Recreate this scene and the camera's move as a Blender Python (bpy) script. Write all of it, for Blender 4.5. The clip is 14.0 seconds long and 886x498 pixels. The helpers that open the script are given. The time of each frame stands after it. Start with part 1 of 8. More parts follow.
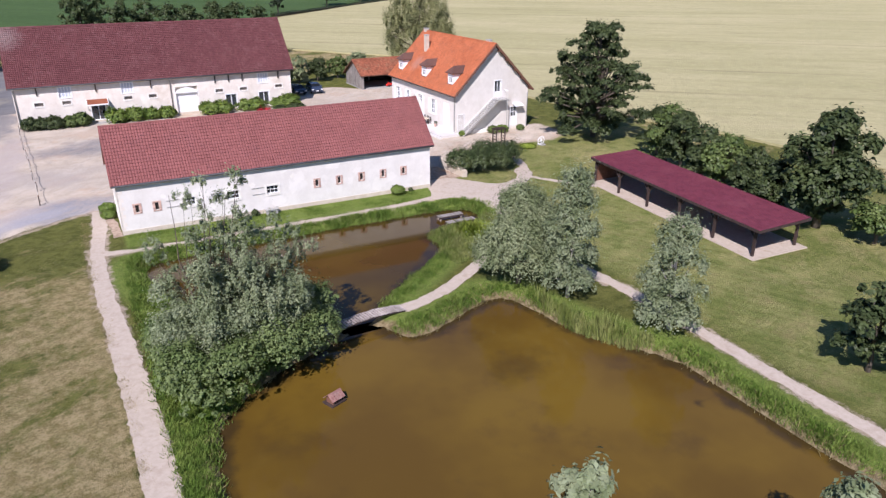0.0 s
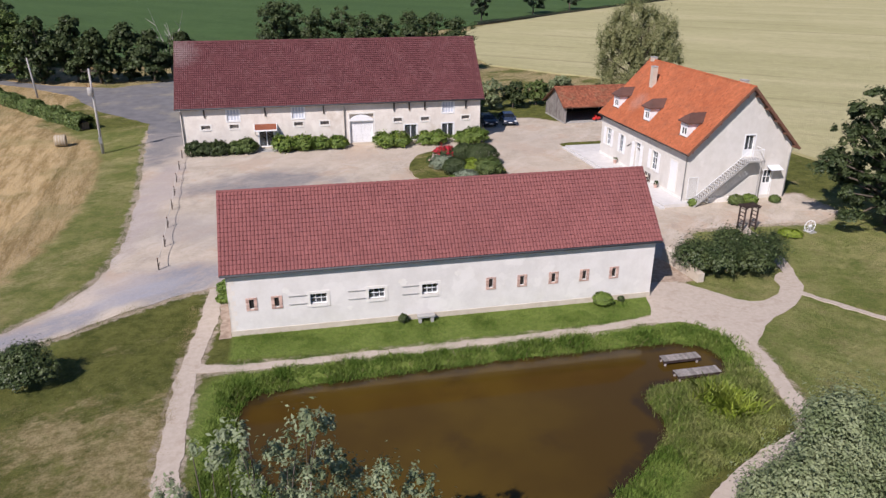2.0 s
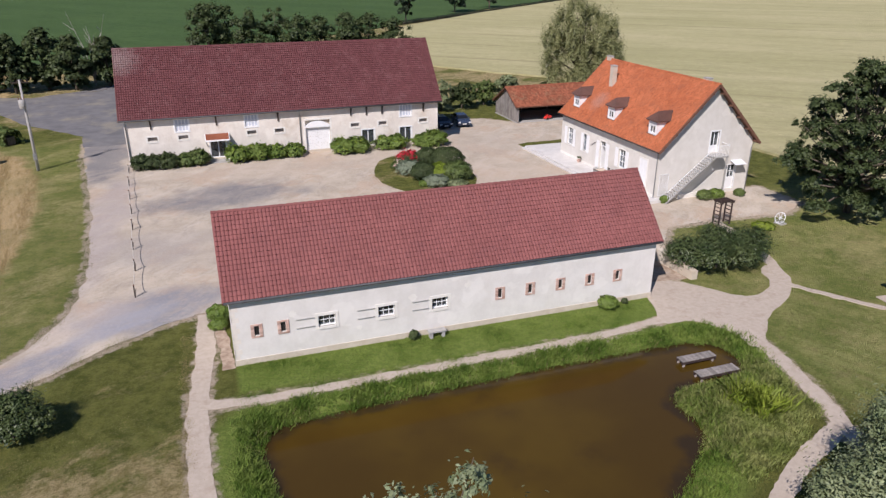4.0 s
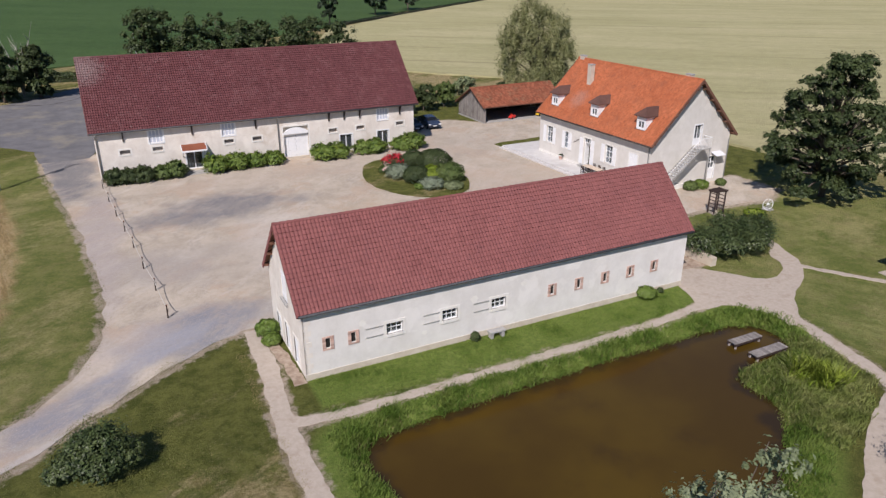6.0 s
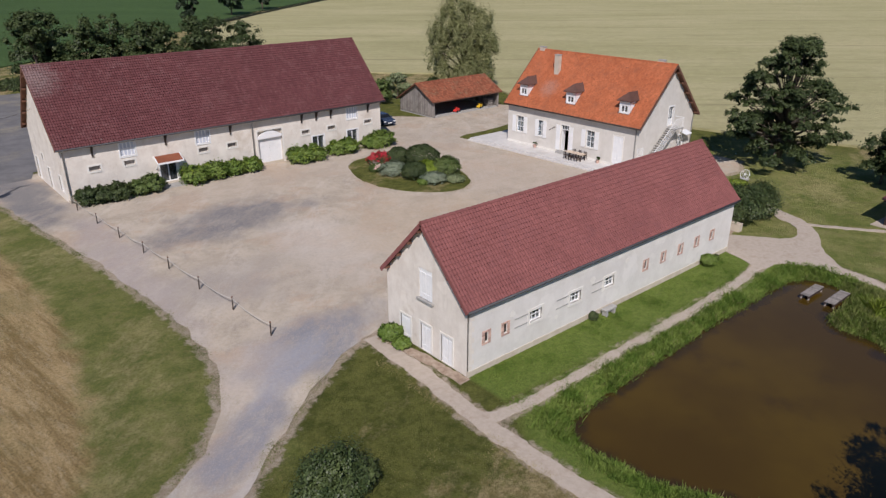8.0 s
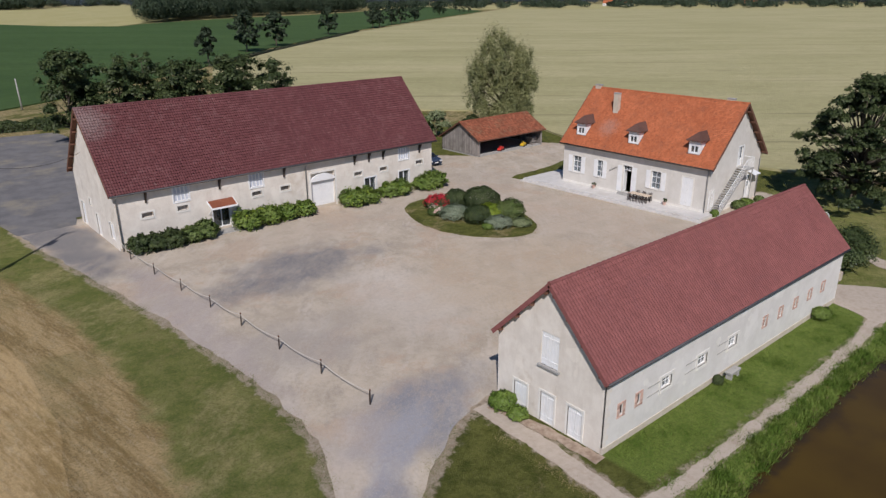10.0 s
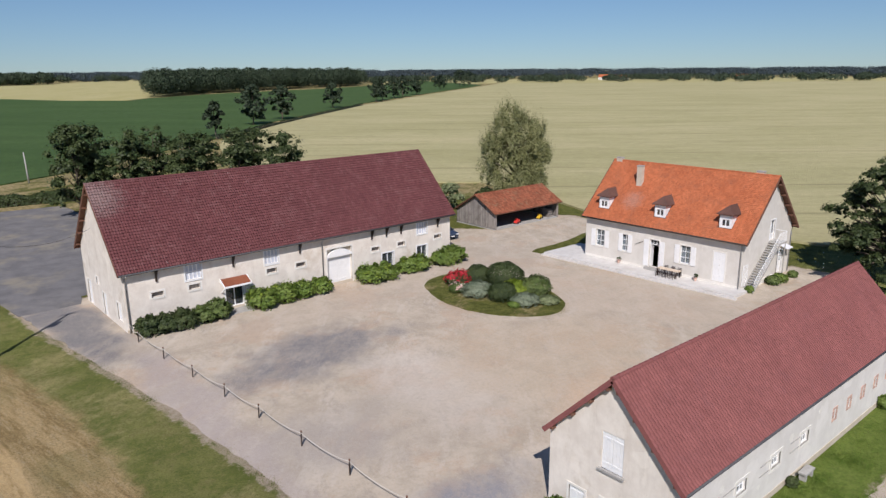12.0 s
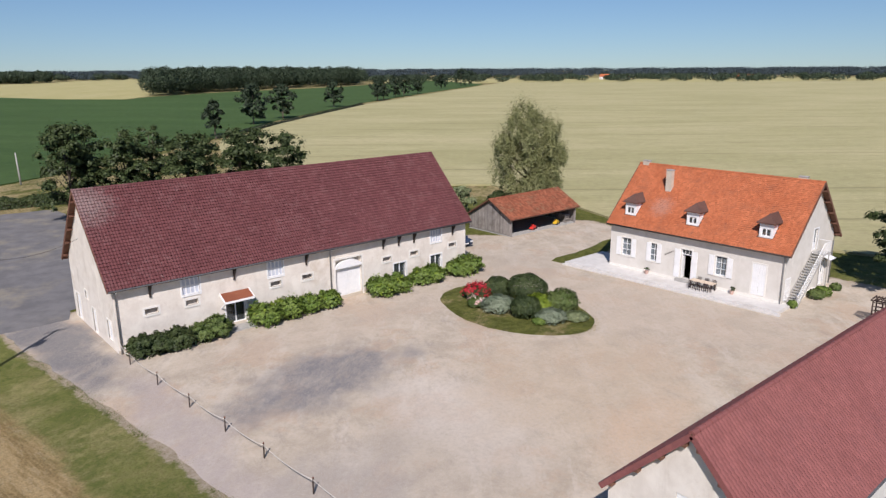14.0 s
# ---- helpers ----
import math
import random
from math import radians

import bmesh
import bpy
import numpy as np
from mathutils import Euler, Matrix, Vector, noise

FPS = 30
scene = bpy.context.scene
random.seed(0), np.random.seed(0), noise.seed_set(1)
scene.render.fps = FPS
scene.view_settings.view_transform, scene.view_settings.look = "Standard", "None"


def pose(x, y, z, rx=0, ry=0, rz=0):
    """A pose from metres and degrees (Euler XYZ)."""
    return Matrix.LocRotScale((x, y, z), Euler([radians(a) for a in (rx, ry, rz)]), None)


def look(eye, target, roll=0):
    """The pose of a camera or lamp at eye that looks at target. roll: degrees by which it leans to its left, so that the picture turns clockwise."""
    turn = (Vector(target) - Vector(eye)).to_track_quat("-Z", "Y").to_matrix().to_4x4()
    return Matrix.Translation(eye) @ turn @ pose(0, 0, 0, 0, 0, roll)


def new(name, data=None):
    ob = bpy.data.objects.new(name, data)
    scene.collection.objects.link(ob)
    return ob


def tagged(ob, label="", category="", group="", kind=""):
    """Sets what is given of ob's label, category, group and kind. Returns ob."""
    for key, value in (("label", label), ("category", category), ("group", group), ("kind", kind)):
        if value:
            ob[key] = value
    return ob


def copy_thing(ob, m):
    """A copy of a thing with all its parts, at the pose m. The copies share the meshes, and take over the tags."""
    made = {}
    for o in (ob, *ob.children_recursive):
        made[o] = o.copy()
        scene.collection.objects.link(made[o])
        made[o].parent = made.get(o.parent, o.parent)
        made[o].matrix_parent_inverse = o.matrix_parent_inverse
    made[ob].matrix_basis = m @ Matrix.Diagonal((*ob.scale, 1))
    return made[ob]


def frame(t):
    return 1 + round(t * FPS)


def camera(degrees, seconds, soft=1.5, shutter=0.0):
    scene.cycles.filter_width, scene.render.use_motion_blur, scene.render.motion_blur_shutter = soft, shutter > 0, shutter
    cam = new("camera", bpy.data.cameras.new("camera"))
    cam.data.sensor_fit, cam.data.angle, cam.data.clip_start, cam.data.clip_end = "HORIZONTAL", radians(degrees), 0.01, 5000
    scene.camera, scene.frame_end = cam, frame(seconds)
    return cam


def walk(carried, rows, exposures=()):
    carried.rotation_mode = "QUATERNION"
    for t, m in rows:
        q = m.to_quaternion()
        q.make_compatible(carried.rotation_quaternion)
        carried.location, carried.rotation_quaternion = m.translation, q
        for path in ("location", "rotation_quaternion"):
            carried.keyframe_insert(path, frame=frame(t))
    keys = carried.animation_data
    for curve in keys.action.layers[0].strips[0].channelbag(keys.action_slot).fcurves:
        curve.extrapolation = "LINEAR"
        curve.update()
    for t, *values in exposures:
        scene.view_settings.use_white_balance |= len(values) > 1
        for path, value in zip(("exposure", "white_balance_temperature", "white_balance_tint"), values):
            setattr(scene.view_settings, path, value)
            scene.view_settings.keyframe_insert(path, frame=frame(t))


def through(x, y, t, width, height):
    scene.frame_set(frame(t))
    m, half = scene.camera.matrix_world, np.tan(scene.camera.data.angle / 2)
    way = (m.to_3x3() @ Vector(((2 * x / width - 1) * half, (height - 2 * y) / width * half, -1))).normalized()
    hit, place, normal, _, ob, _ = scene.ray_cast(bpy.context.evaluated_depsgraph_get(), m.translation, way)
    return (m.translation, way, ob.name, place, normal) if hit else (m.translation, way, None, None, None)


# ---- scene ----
cam = camera(64.7, 14.0, soft=1.4)
PATH = [
    (0, (2.21, -8.283, 20.354), (3.07, -6.652, 19.579), 0.1),
    (0.5, (3.992, -4.813, 20.655), (4.688, -3.106, 19.881), 0.0),
    (1, (6.52, 1.355, 20.955), (6.979, 3.141, 20.183), 0.1),
    (1.5, (8.912, 8.242, 21.009), (9.234, 10.059, 20.238), 0.1),
    (2, (8.556, 10.232, 20.869), (8.938, 12.039, 20.102), 0.2),
    (2.2, (8.284, 10.513, 20.9), (8.698, 12.313, 20.132), 0.2),
    (4.5, (1.931, 13.932, 21.136), (2.577, 15.662, 20.369), 0.1),
    (5, (-0.106, 14.757, 21.069), (0.593, 16.469, 20.306), 0.1),
    (6, (-4.141, 16.376, 21.156), (-3.309, 18.026, 20.39), 0.0),
    (6.5, (-7.822, 17.93, 21.068), (-6.867, 19.512, 20.303), -0.0),
    (7, (-11.736, 19.861, 20.9), (-10.601, 21.319, 20.135), -0.1),
    (7.5, (-15.651, 22.386, 21.001), (-14.45, 23.788, 20.231), -0.1),
    (8, (-17.969, 25.143, 20.82), (-16.768, 26.545, 20.05), -0.1),
    (8.2, (-18.688, 25.98, 20.877), (-17.489, 27.383, 20.106), -0.1),
    (10.3, (-20.343, 32.73, 20.956), (-19.107, 34.169, 20.322), -0.5),
    (10.5, (-20.366, 33.138, 20.999), (-19.109, 34.598, 20.461), -0.4),
    (11, (-20.291, 34.109, 20.894), (-19.027, 35.576, 20.393), -0.4),
    (11.5, (-20.111, 34.862, 20.901), (-18.85, 36.331, 20.4), -0.4),
    (12, (-19.925, 35.867, 20.835), (-18.662, 37.335, 20.337), -0.5),
    (12.5, (-19.512, 37.249, 20.84), (-18.248, 38.716, 20.34), -0.4),
    (13, (-18.949, 38.465, 20.604), (-17.687, 39.934, 20.103), -0.5),
    (13.5, (-18.393, 39.697, 20.515), (-17.13, 41.166, 20.018), -0.5),
    (14, (-17.84, 40.82, 20.605), (-16.575, 42.287, 20.105), -0.4),
]
walk(cam, [(t, look(eye, target, roll)) for t, eye, target, roll in PATH],
     [(0, 0.36, 6180, 18), (0.5, 0.33, 6150, 18), (1.0, 0.25, 6200, 18), (1.5, 0.11, 6380, 16), (2.2, 0.06, 6480, 14), (5, -0.06, 6480, 13), (6, -0.13, 6500, 12), (7.5, -0.23, 6520, 11), (8.2, -0.34, 6500, 11),
      (10.5, -0.41, 6450, 9), (11.0, -0.32, 6470, 9), (12.5, -0.06, 6500, 10), (14, 0.0, 6520, 11)])
# ---- daylight ----
SUN_WAY = Vector((6.9, 7.2, -9.55)).normalized()
world = bpy.data.worlds.new("sky")
scene.world = world
world.use_nodes = True
wn = world.node_tree.nodes
sky = wn.new("ShaderNodeTexSky")
sky.sky_type, sky.sun_disc = "NISHITA", False
sky.sun_elevation, sky.sun_rotation = radians(43.7), radians(224)
sky.altitude, sky.air_density, sky.dust_density, sky.ozone_density = 0, 1.0, 0.2, 4.5
wn["Background"].inputs[1].default_value = 0.075
tint = wn.new("ShaderNodeMix")
tint.data_type, tint.blend_type = "RGBA", "MULTIPLY"
tint.inputs[0].default_value, tint.inputs[7].default_value = 1.0, (0.86, 0.96, 1.12, 1.0)
way = wn.new("ShaderNodeTexCoord")
lifted = wn.new("ShaderNodeMapping")
lifted.inputs["Location"].default_value = (0, 0, 0.03)
unit = wn.new("ShaderNodeVectorMath")
unit.operation = "NORMALIZE"
world.node_tree.links.new(way.outputs["Generated"], lifted.inputs["Vector"])
world.node_tree.links.new(lifted.outputs[0], unit.inputs[0])
world.node_tree.links.new(unit.outputs[0], sky.inputs["Vector"])
world.node_tree.links.new(sky.outputs[0], tint.inputs[6])
world.node_tree.links.new(tint.outputs[2], wn["Background"].inputs[0])
sun = new("sun", bpy.data.lights.new("sun", "SUN"))
sun.data.energy, sun.data.angle, sun.data.color = 5.2, radians(0.55), (1.0, 0.928, 0.908)
sun.matrix_world = look((0, 0, 60), Vector((0, 0, 60)) + SUN_WAY)

# ---- materials ----
def graph(name, rough=0.85, metal=0.0, spec=0.3):
    m = bpy.data.materials.new(name)
    m.use_nodes = True
    nt = m.node_tree
    b = nt.nodes["Principled BSDF"]
    b.inputs["Roughness"].default_value, b.inputs["Metallic"].default_value = rough, metal
    b.inputs["Specular IOR Level"].default_value = spec
    return m, nt, b


def rgba(c):
    return (c[0], c[1], c[2], 1.0)


def noise_node(nt, scale, detail=4.0, rough=0.6, stretch=None, at=None):
    n = nt.nodes.new("ShaderNodeTexNoise")
    n.inputs["Scale"].default_value, n.inputs["Detail"].default_value, n.inputs["Roughness"].default_value = scale, detail, rough
    src = nt.nodes.new("ShaderNodeNewGeometry").outputs["Position"] if at is None else at
    if stretch:
        mp = nt.nodes.new("ShaderNodeMapping")
        mp.vector_type = "TEXTURE"
        mp.inputs["Scale"].default_value = tuple(1 / v for v in stretch[:3])
        if len(stretch) > 3:
            mp.inputs["Rotation"].default_value = (0, 0, radians(stretch[3]))
        nt.links.new(src, mp.inputs["Vector"])
        src = mp.outputs[0]
    nt.links.new(src, n.inputs["Vector"])
    return n.outputs["Fac"]


def ramp(nt, fac, lo, hi):
    r = nt.nodes.new("ShaderNodeMapRange")
    r.interpolation_type = "SMOOTHSTEP"
    r.inputs["From Min"].default_value, r.inputs["From Max"].default_value = lo, hi
    nt.links.new(fac, r.inputs["Value"])
    return r.outputs["Result"]


def calc(nt, op, a, b):
    n = nt.nodes.new("ShaderNodeMath")
    n.operation = op
    for k, v in enumerate((a, b)):
        if isinstance(v, (int, float)):
            n.inputs[k].default_value = v
        else:
            nt.links.new(v, n.inputs[k])
    return n.outputs[0]


def blend(nt, fac, a, b, kind="MIX"):
    n = nt.nodes.new("ShaderNodeMix")
    n.data_type, n.blend_type = "RGBA", kind
    for k, v in ((0, fac), (6, a), (7, b)):
        if isinstance(v, (int, float)):
            n.inputs[k].default_value = v
        elif isinstance(v, tuple):
            n.inputs[k].default_value = rgba(v)
        else:
            nt.links.new(v, n.inputs[k])
    return n.outputs[2]


def relief(nt, b, height, strength, distance):
    n = nt.nodes.new("ShaderNodeBump")
    n.inputs["Strength"].default_value, n.inputs["Distance"].default_value = strength, distance
    nt.links.new(height, n.inputs["Height"])
    nt.links.new(n.outputs[0], b.inputs["Normal"])


def surf(name, c1, c2, scale=2.0, c3=None, scale3=0.3, amount3=0.5, rough=0.85, metal=0.0, spec=0.3, bump=0.3, fine=30.0, depth=0.02, island=0.0, stretch=None, things=0.0):
    """A surface of two tones at one scale, a third in larger patches, fine relief, and a tone that varies from piece to piece."""
    m, nt, b = graph(name, rough, metal, spec)
    col = blend(nt, ramp(nt, noise_node(nt, scale, 5, 0.65, stretch), 0.32, 0.68), c1, c2)
    if c3:
        col = blend(nt, calc(nt, "MULTIPLY", ramp(nt, noise_node(nt, scale3, 6, 0.7), 0.5, 0.68), amount3), col, c3)
    for amount, node, out in ((island, "ShaderNodeNewGeometry", "Random Per Island"), (things, "ShaderNodeObjectInfo", "Random")):
        if amount:
            r = nt.nodes.new("ShaderNodeMapRange")
            r.inputs["To Min"].default_value, r.inputs["To Max"].default_value = 1 - amount, 1 + amount
            nt.links.new(nt.nodes.new(node).outputs[out], r.inputs["Value"])
            g = nt.nodes.new("ShaderNodeVectorMath")
            g.operation = "SCALE"
            nt.links.new(col, g.inputs[0])
            nt.links.new(r.outputs[0], g.inputs["Scale"])
            col = g.outputs[0]
    nt.links.new(col, b.inputs["Base Color"])
    if bump:
        relief(nt, b, noise_node(nt, fine, 3, 0.7), bump, depth)
    return m


def leaf_mat(name, c1, c2, tone=0.35, rough=0.55, through=0.18):
    """Leaves: tone by leaf and by clump, and some light let through."""
    m, nt, b = graph(name, rough, 0, 0.35)
    geo = nt.nodes.new("ShaderNodeNewGeometry")
    col = blend(nt, ramp(nt, noise_node(nt, 0.9, 3, 0.6), 0.35, 0.65), c1, c2)
    r = nt.nodes.new("ShaderNodeMapRange")
    r.inputs["To Min"].default_value, r.inputs["To Max"].default_value = 1 - tone, 1 + tone
    nt.links.new(geo.outputs["Random Per Island"], r.inputs["Value"])
    g = nt.nodes.new("ShaderNodeVectorMath")
    g.operation = "SCALE"
    nt.links.new(col, g.inputs[0])
    nt.links.new(r.outputs[0], g.inputs["Scale"])
    nt.links.new(g.outputs[0], b.inputs["Base Color"])
    t = nt.nodes.new("ShaderNodeBsdfTranslucent")
    nt.links.new(g.outputs[0], t.inputs["Color"])
    mix = nt.nodes.new("ShaderNodeMixShader")
    mix.inputs[0].default_value = through
    nt.links.new(b.outputs[0], mix.inputs[1])
    nt.links.new(t.outputs[0], mix.inputs[2])
    nt.links.new(mix.outputs[0], nt.nodes["Material Output"].inputs[0])
    return m


def hay_colour(nt):
    """Raked swaths of straw over green stubble."""
    col = blend(nt, ramp(nt, noise_node(nt, 0.7, 7, 0.8, (0.16, 1, 1, 98)), 0.40, 0.58), (0.32, 0.220, 0.092), (0.58, 0.42, 0.215))
    col = blend(nt, calc(nt, "MULTIPLY", ramp(nt, noise_node(nt, 2.2, 7, 0.85, (0.25, 1, 1, 98)), 0.48, 0.68), 0.75), col, (0.62, 0.49, 0.31))
    col = blend(nt, calc(nt, "MULTIPLY", ramp(nt, noise_node(nt, 0.11, 5, 0.7), 0.50, 0.66), 0.40), col, (0.19, 0.19, 0.065))
    return blend(nt, calc(nt, "MULTIPLY", ramp(nt, noise_node(nt, 6, 6, 0.85), 0.36, 0.72), 0.45), col, (0.13, 0.10, 0.045))


def ground_mat():
    """Grass: lush to dry by the zone stored on the sheet, with mown stripes, tufts and bare spots."""
    m, nt, b = graph("grass_ground", 0.95, 0, 0.12)
    at = nt.nodes.new("ShaderNodeAttribute")
    at.attribute_name = "dry"
    dry = calc(nt, "ADD", at.outputs["Fac"], calc(nt, "MULTIPLY", calc(nt, "SUBTRACT", noise_node(nt, 0.22, 6, 0.68, (0.55, 1, 1, 32)), 0.5), 2.4))
    dry = calc(nt, "ADD", dry, calc(nt, "MULTIPLY", calc(nt, "SUBTRACT", noise_node(nt, 1.6, 7, 0.8, (0.8, 1, 1, 32)), 0.5), 1.1))
    green = blend(nt, ramp(nt, noise_node(nt, 0.8, 8, 0.8), 0.38, 0.62), (0.069, 0.083, 0.015), (0.156, 0.160, 0.040))
    straw = blend(nt, ramp(nt, noise_node(nt, 1.3, 8, 0.85), 0.40, 0.60), (0.225, 0.182, 0.075), (0.44, 0.35, 0.19))
    col = blend(nt, ramp(nt, dry, 0.30, 0.72), green, straw)
    col = blend(nt, ramp(nt, calc(nt, "MULTIPLY", at.outputs["Fac"], -1.0), 0.0, 0.25), col, blend(nt, ramp(nt, noise_node(nt, 2.5, 6, 0.8), 0.3, 0.7), (0.120, 0.185, 0.030), (0.215, 0.275, 0.062)))
    st = nt.nodes.new("ShaderNodeAttribute")
    st.attribute_name = "mown"
    w = nt.nodes.new("ShaderNodeTexWave")
    w.inputs["Scale"].default_value, w.inputs["Distortion"].default_value, w.inputs["Detail"].default_value = 0.30, 0.7, 2.0
    mp = nt.nodes.new("ShaderNodeMapping")
    mp.inputs["Rotation"].default_value = (0, 0, radians(-28))
    nt.links.new(nt.nodes.new("ShaderNodeNewGeometry").outputs["Position"], mp.inputs[0])
    nt.links.new(mp.outputs[0], w.inputs[0])
    col = blend(nt, calc(nt, "MULTIPLY", calc(nt, "MULTIPLY", st.outputs["Fac"], ramp(nt, calc(nt, "ADD", w.outputs["Fac"], calc(nt, "MULTIPLY", calc(nt, "SUBTRACT", noise_node(nt, 0.5, 5, 0.7), 0.5), 0.9)), 0.15, 0.85)), 0.42), col, (0.285, 0.315, 0.115))
    ln = nt.nodes.new("ShaderNodeAttribute")
    ln.attribute_name = "lawn"
    col = blend(nt, calc(nt, "MULTIPLY", ln.outputs["Fac"], 0.62), col, blend(nt, ramp(nt, noise_node(nt, 0.3, 8, 0.78), 0.40, 0.60), (0.160, 0.205, 0.048), (0.345, 0.345, 0.125)))
    col = blend(nt, calc(nt, "MULTIPLY", calc(nt, "MULTIPLY", ln.outputs["Fac"], ramp(nt, noise_node(nt, 0.45, 8, 0.8), 0.50, 0.64)), 0.5), col, (0.30, 0.245, 0.115))
    hy = nt.nodes.new("ShaderNodeAttribute")
    hy.attribute_name = "hay"
    edge = calc(nt, "ADD", hy.outputs["Fac"], calc(nt, "MULTIPLY", calc(nt, "SUBTRACT", noise_node(nt, 0.35, 6, 0.7), 0.5), 1.2))
    col = blend(nt, ramp(nt, edge, 0.2, 0.6), col, hay_colour(nt))
    lp = nt.nodes.new("ShaderNodeAttribute")
    lp.attribute_name = "lip"
    cut = calc(nt, "ADD", lp.outputs["Fac"], calc(nt, "MULTIPLY", calc(nt, "SUBTRACT", noise_node(nt, 1.2, 6, 0.75), 0.5), 0.9))
    col = blend(nt, ramp(nt, cut, 0.35, 0.75), col, blend(nt, ramp(nt, noise_node(nt, 3, 6, 0.8), 0.35, 0.65), (0.17, 0.125, 0.062), (0.36, 0.29, 0.17)))
    col = blend(nt, calc(nt, "MULTIPLY", ramp(nt, noise_node(nt, 7, 7, 0.85), 0.47, 0.62), 0.5), col, (0.060, 0.066, 0.018))
    dt = nt.nodes.new("ShaderNodeAttribute")
    dt.attribute_name = "dirt"
    worn = calc(nt, "ADD", dt.outputs["Fac"], calc(nt, "MULTIPLY", calc(nt, "SUBTRACT", noise_node(nt, 0.9, 8, 0.8), 0.5), 2.3))
    col = blend(nt, calc(nt, "MULTIPLY", ramp(nt, worn, 0.42, 0.78), 0.9), col, blend(nt, ramp(nt, noise_node(nt, 3, 6, 0.8), 0.35, 0.65), (0.40, 0.315, 0.235), (0.55, 0.46, 0.37)))
    col = blend(nt, calc(nt, "MULTIPLY", ramp(nt, noise_node(nt, 18, 4, 0.8), 0.52, 0.64), 0.18), col, (0.36, 0.32, 0.17))
    nt.links.new(col, b.inputs["Base Color"])
    relief(nt, b, noise_node(nt, 5.0, 7, 0.85), 1.0, 0.16)
    return m


def yard_mat(name, grey):
    """Packed gravel: beige to blue-grey, worn tracks, spilt fresh gravel in patches."""
    m, nt, b = graph(name, 0.95, 0, 0.15)
    col = blend(nt, ramp(nt, noise_node(nt, 0.35, 7, 0.72), 0.36, 0.64), (0.405, 0.342, 0.262), (0.53, 0.455, 0.357))
    col = blend(nt, calc(nt, "MULTIPLY", ramp(nt, noise_node(nt, 0.16, 6, 0.7), 0.50, 0.58), 0.55), col, (0.46, 0.335, 0.235))
    col = blend(nt, calc(nt, "MULTIPLY", ramp(nt, noise_node(nt, 0.4, 8, 0.75, (0.30, 1, 1, 48)), 0.50, 0.62), 0.45), col, (0.60, 0.54, 0.46))
    col = blend(nt, calc(nt, "MULTIPLY", ramp(nt, noise_node(nt, 0.8, 8, 0.8, (0.45, 1, 1, 70)), 0.52, 0.64), 0.40), col, (0.27, 0.235, 0.205))
    torn = ramp(nt, noise_node(nt, 0.9, 8, 0.8, (0.5, 1, 1, 40)), 0.36, 0.60)
    torn = calc(nt, "ADD", 0.58, calc(nt, "MULTIPLY", torn, 0.42))
    pos = nt.nodes.new("ShaderNodeNewGeometry").outputs["Position"]
    wob = nt.nodes.new("ShaderNodeTexNoise")
    wob.inputs["Scale"].default_value, wob.inputs["Detail"].default_value = 0.25, 5
    nt.links.new(pos, wob.inputs["Vector"])
    for (x, y, rx, ry, turn, amount, tone) in grey:
        mp = nt.nodes.new("ShaderNodeMapping")
        mp.vector_type = "TEXTURE"
        mp.inputs["Location"].default_value = (x, y, 0)
        mp.inputs["Rotation"].default_value = (0, 0, radians(turn))
        mp.inputs["Scale"].default_value = (rx, ry, 1)
        nt.links.new(pos, mp.inputs[0])
        ln = nt.nodes.new("ShaderNodeVectorMath")
        ln.operation = "LENGTH"
        nt.links.new(mp.outputs[0], ln.inputs[0])
        d = calc(nt, "ADD", ln.outputs["Value"], calc(nt, "MULTIPLY", calc(nt, "SUBTRACT", wob.outputs["Fac"], 0.5), 1.3))
        col = blend(nt, calc(nt, "MULTIPLY", calc(nt, "MULTIPLY", calc(nt, "SUBTRACT", 1.0, ramp(nt, d, 0.40, 1.05)), torn), amount), col, tone)
    col = blend(nt, calc(nt, "MULTIPLY", ramp(nt, noise_node(nt, 3.5, 8, 0.9), 0.46, 0.60), 0.26), col, (0.25, 0.21, 0.18))
    col = blend(nt, calc(nt, "MULTIPLY", ramp(nt, noise_node(nt, 14, 4, 0.9), 0.50, 0.62), 0.30), col, (0.66, 0.61, 0.55))
    nt.links.new(col, b.inputs["Base Color"])
    relief(nt, b, noise_node(nt, 16, 6, 0.8), 0.5, 0.03)
    return m


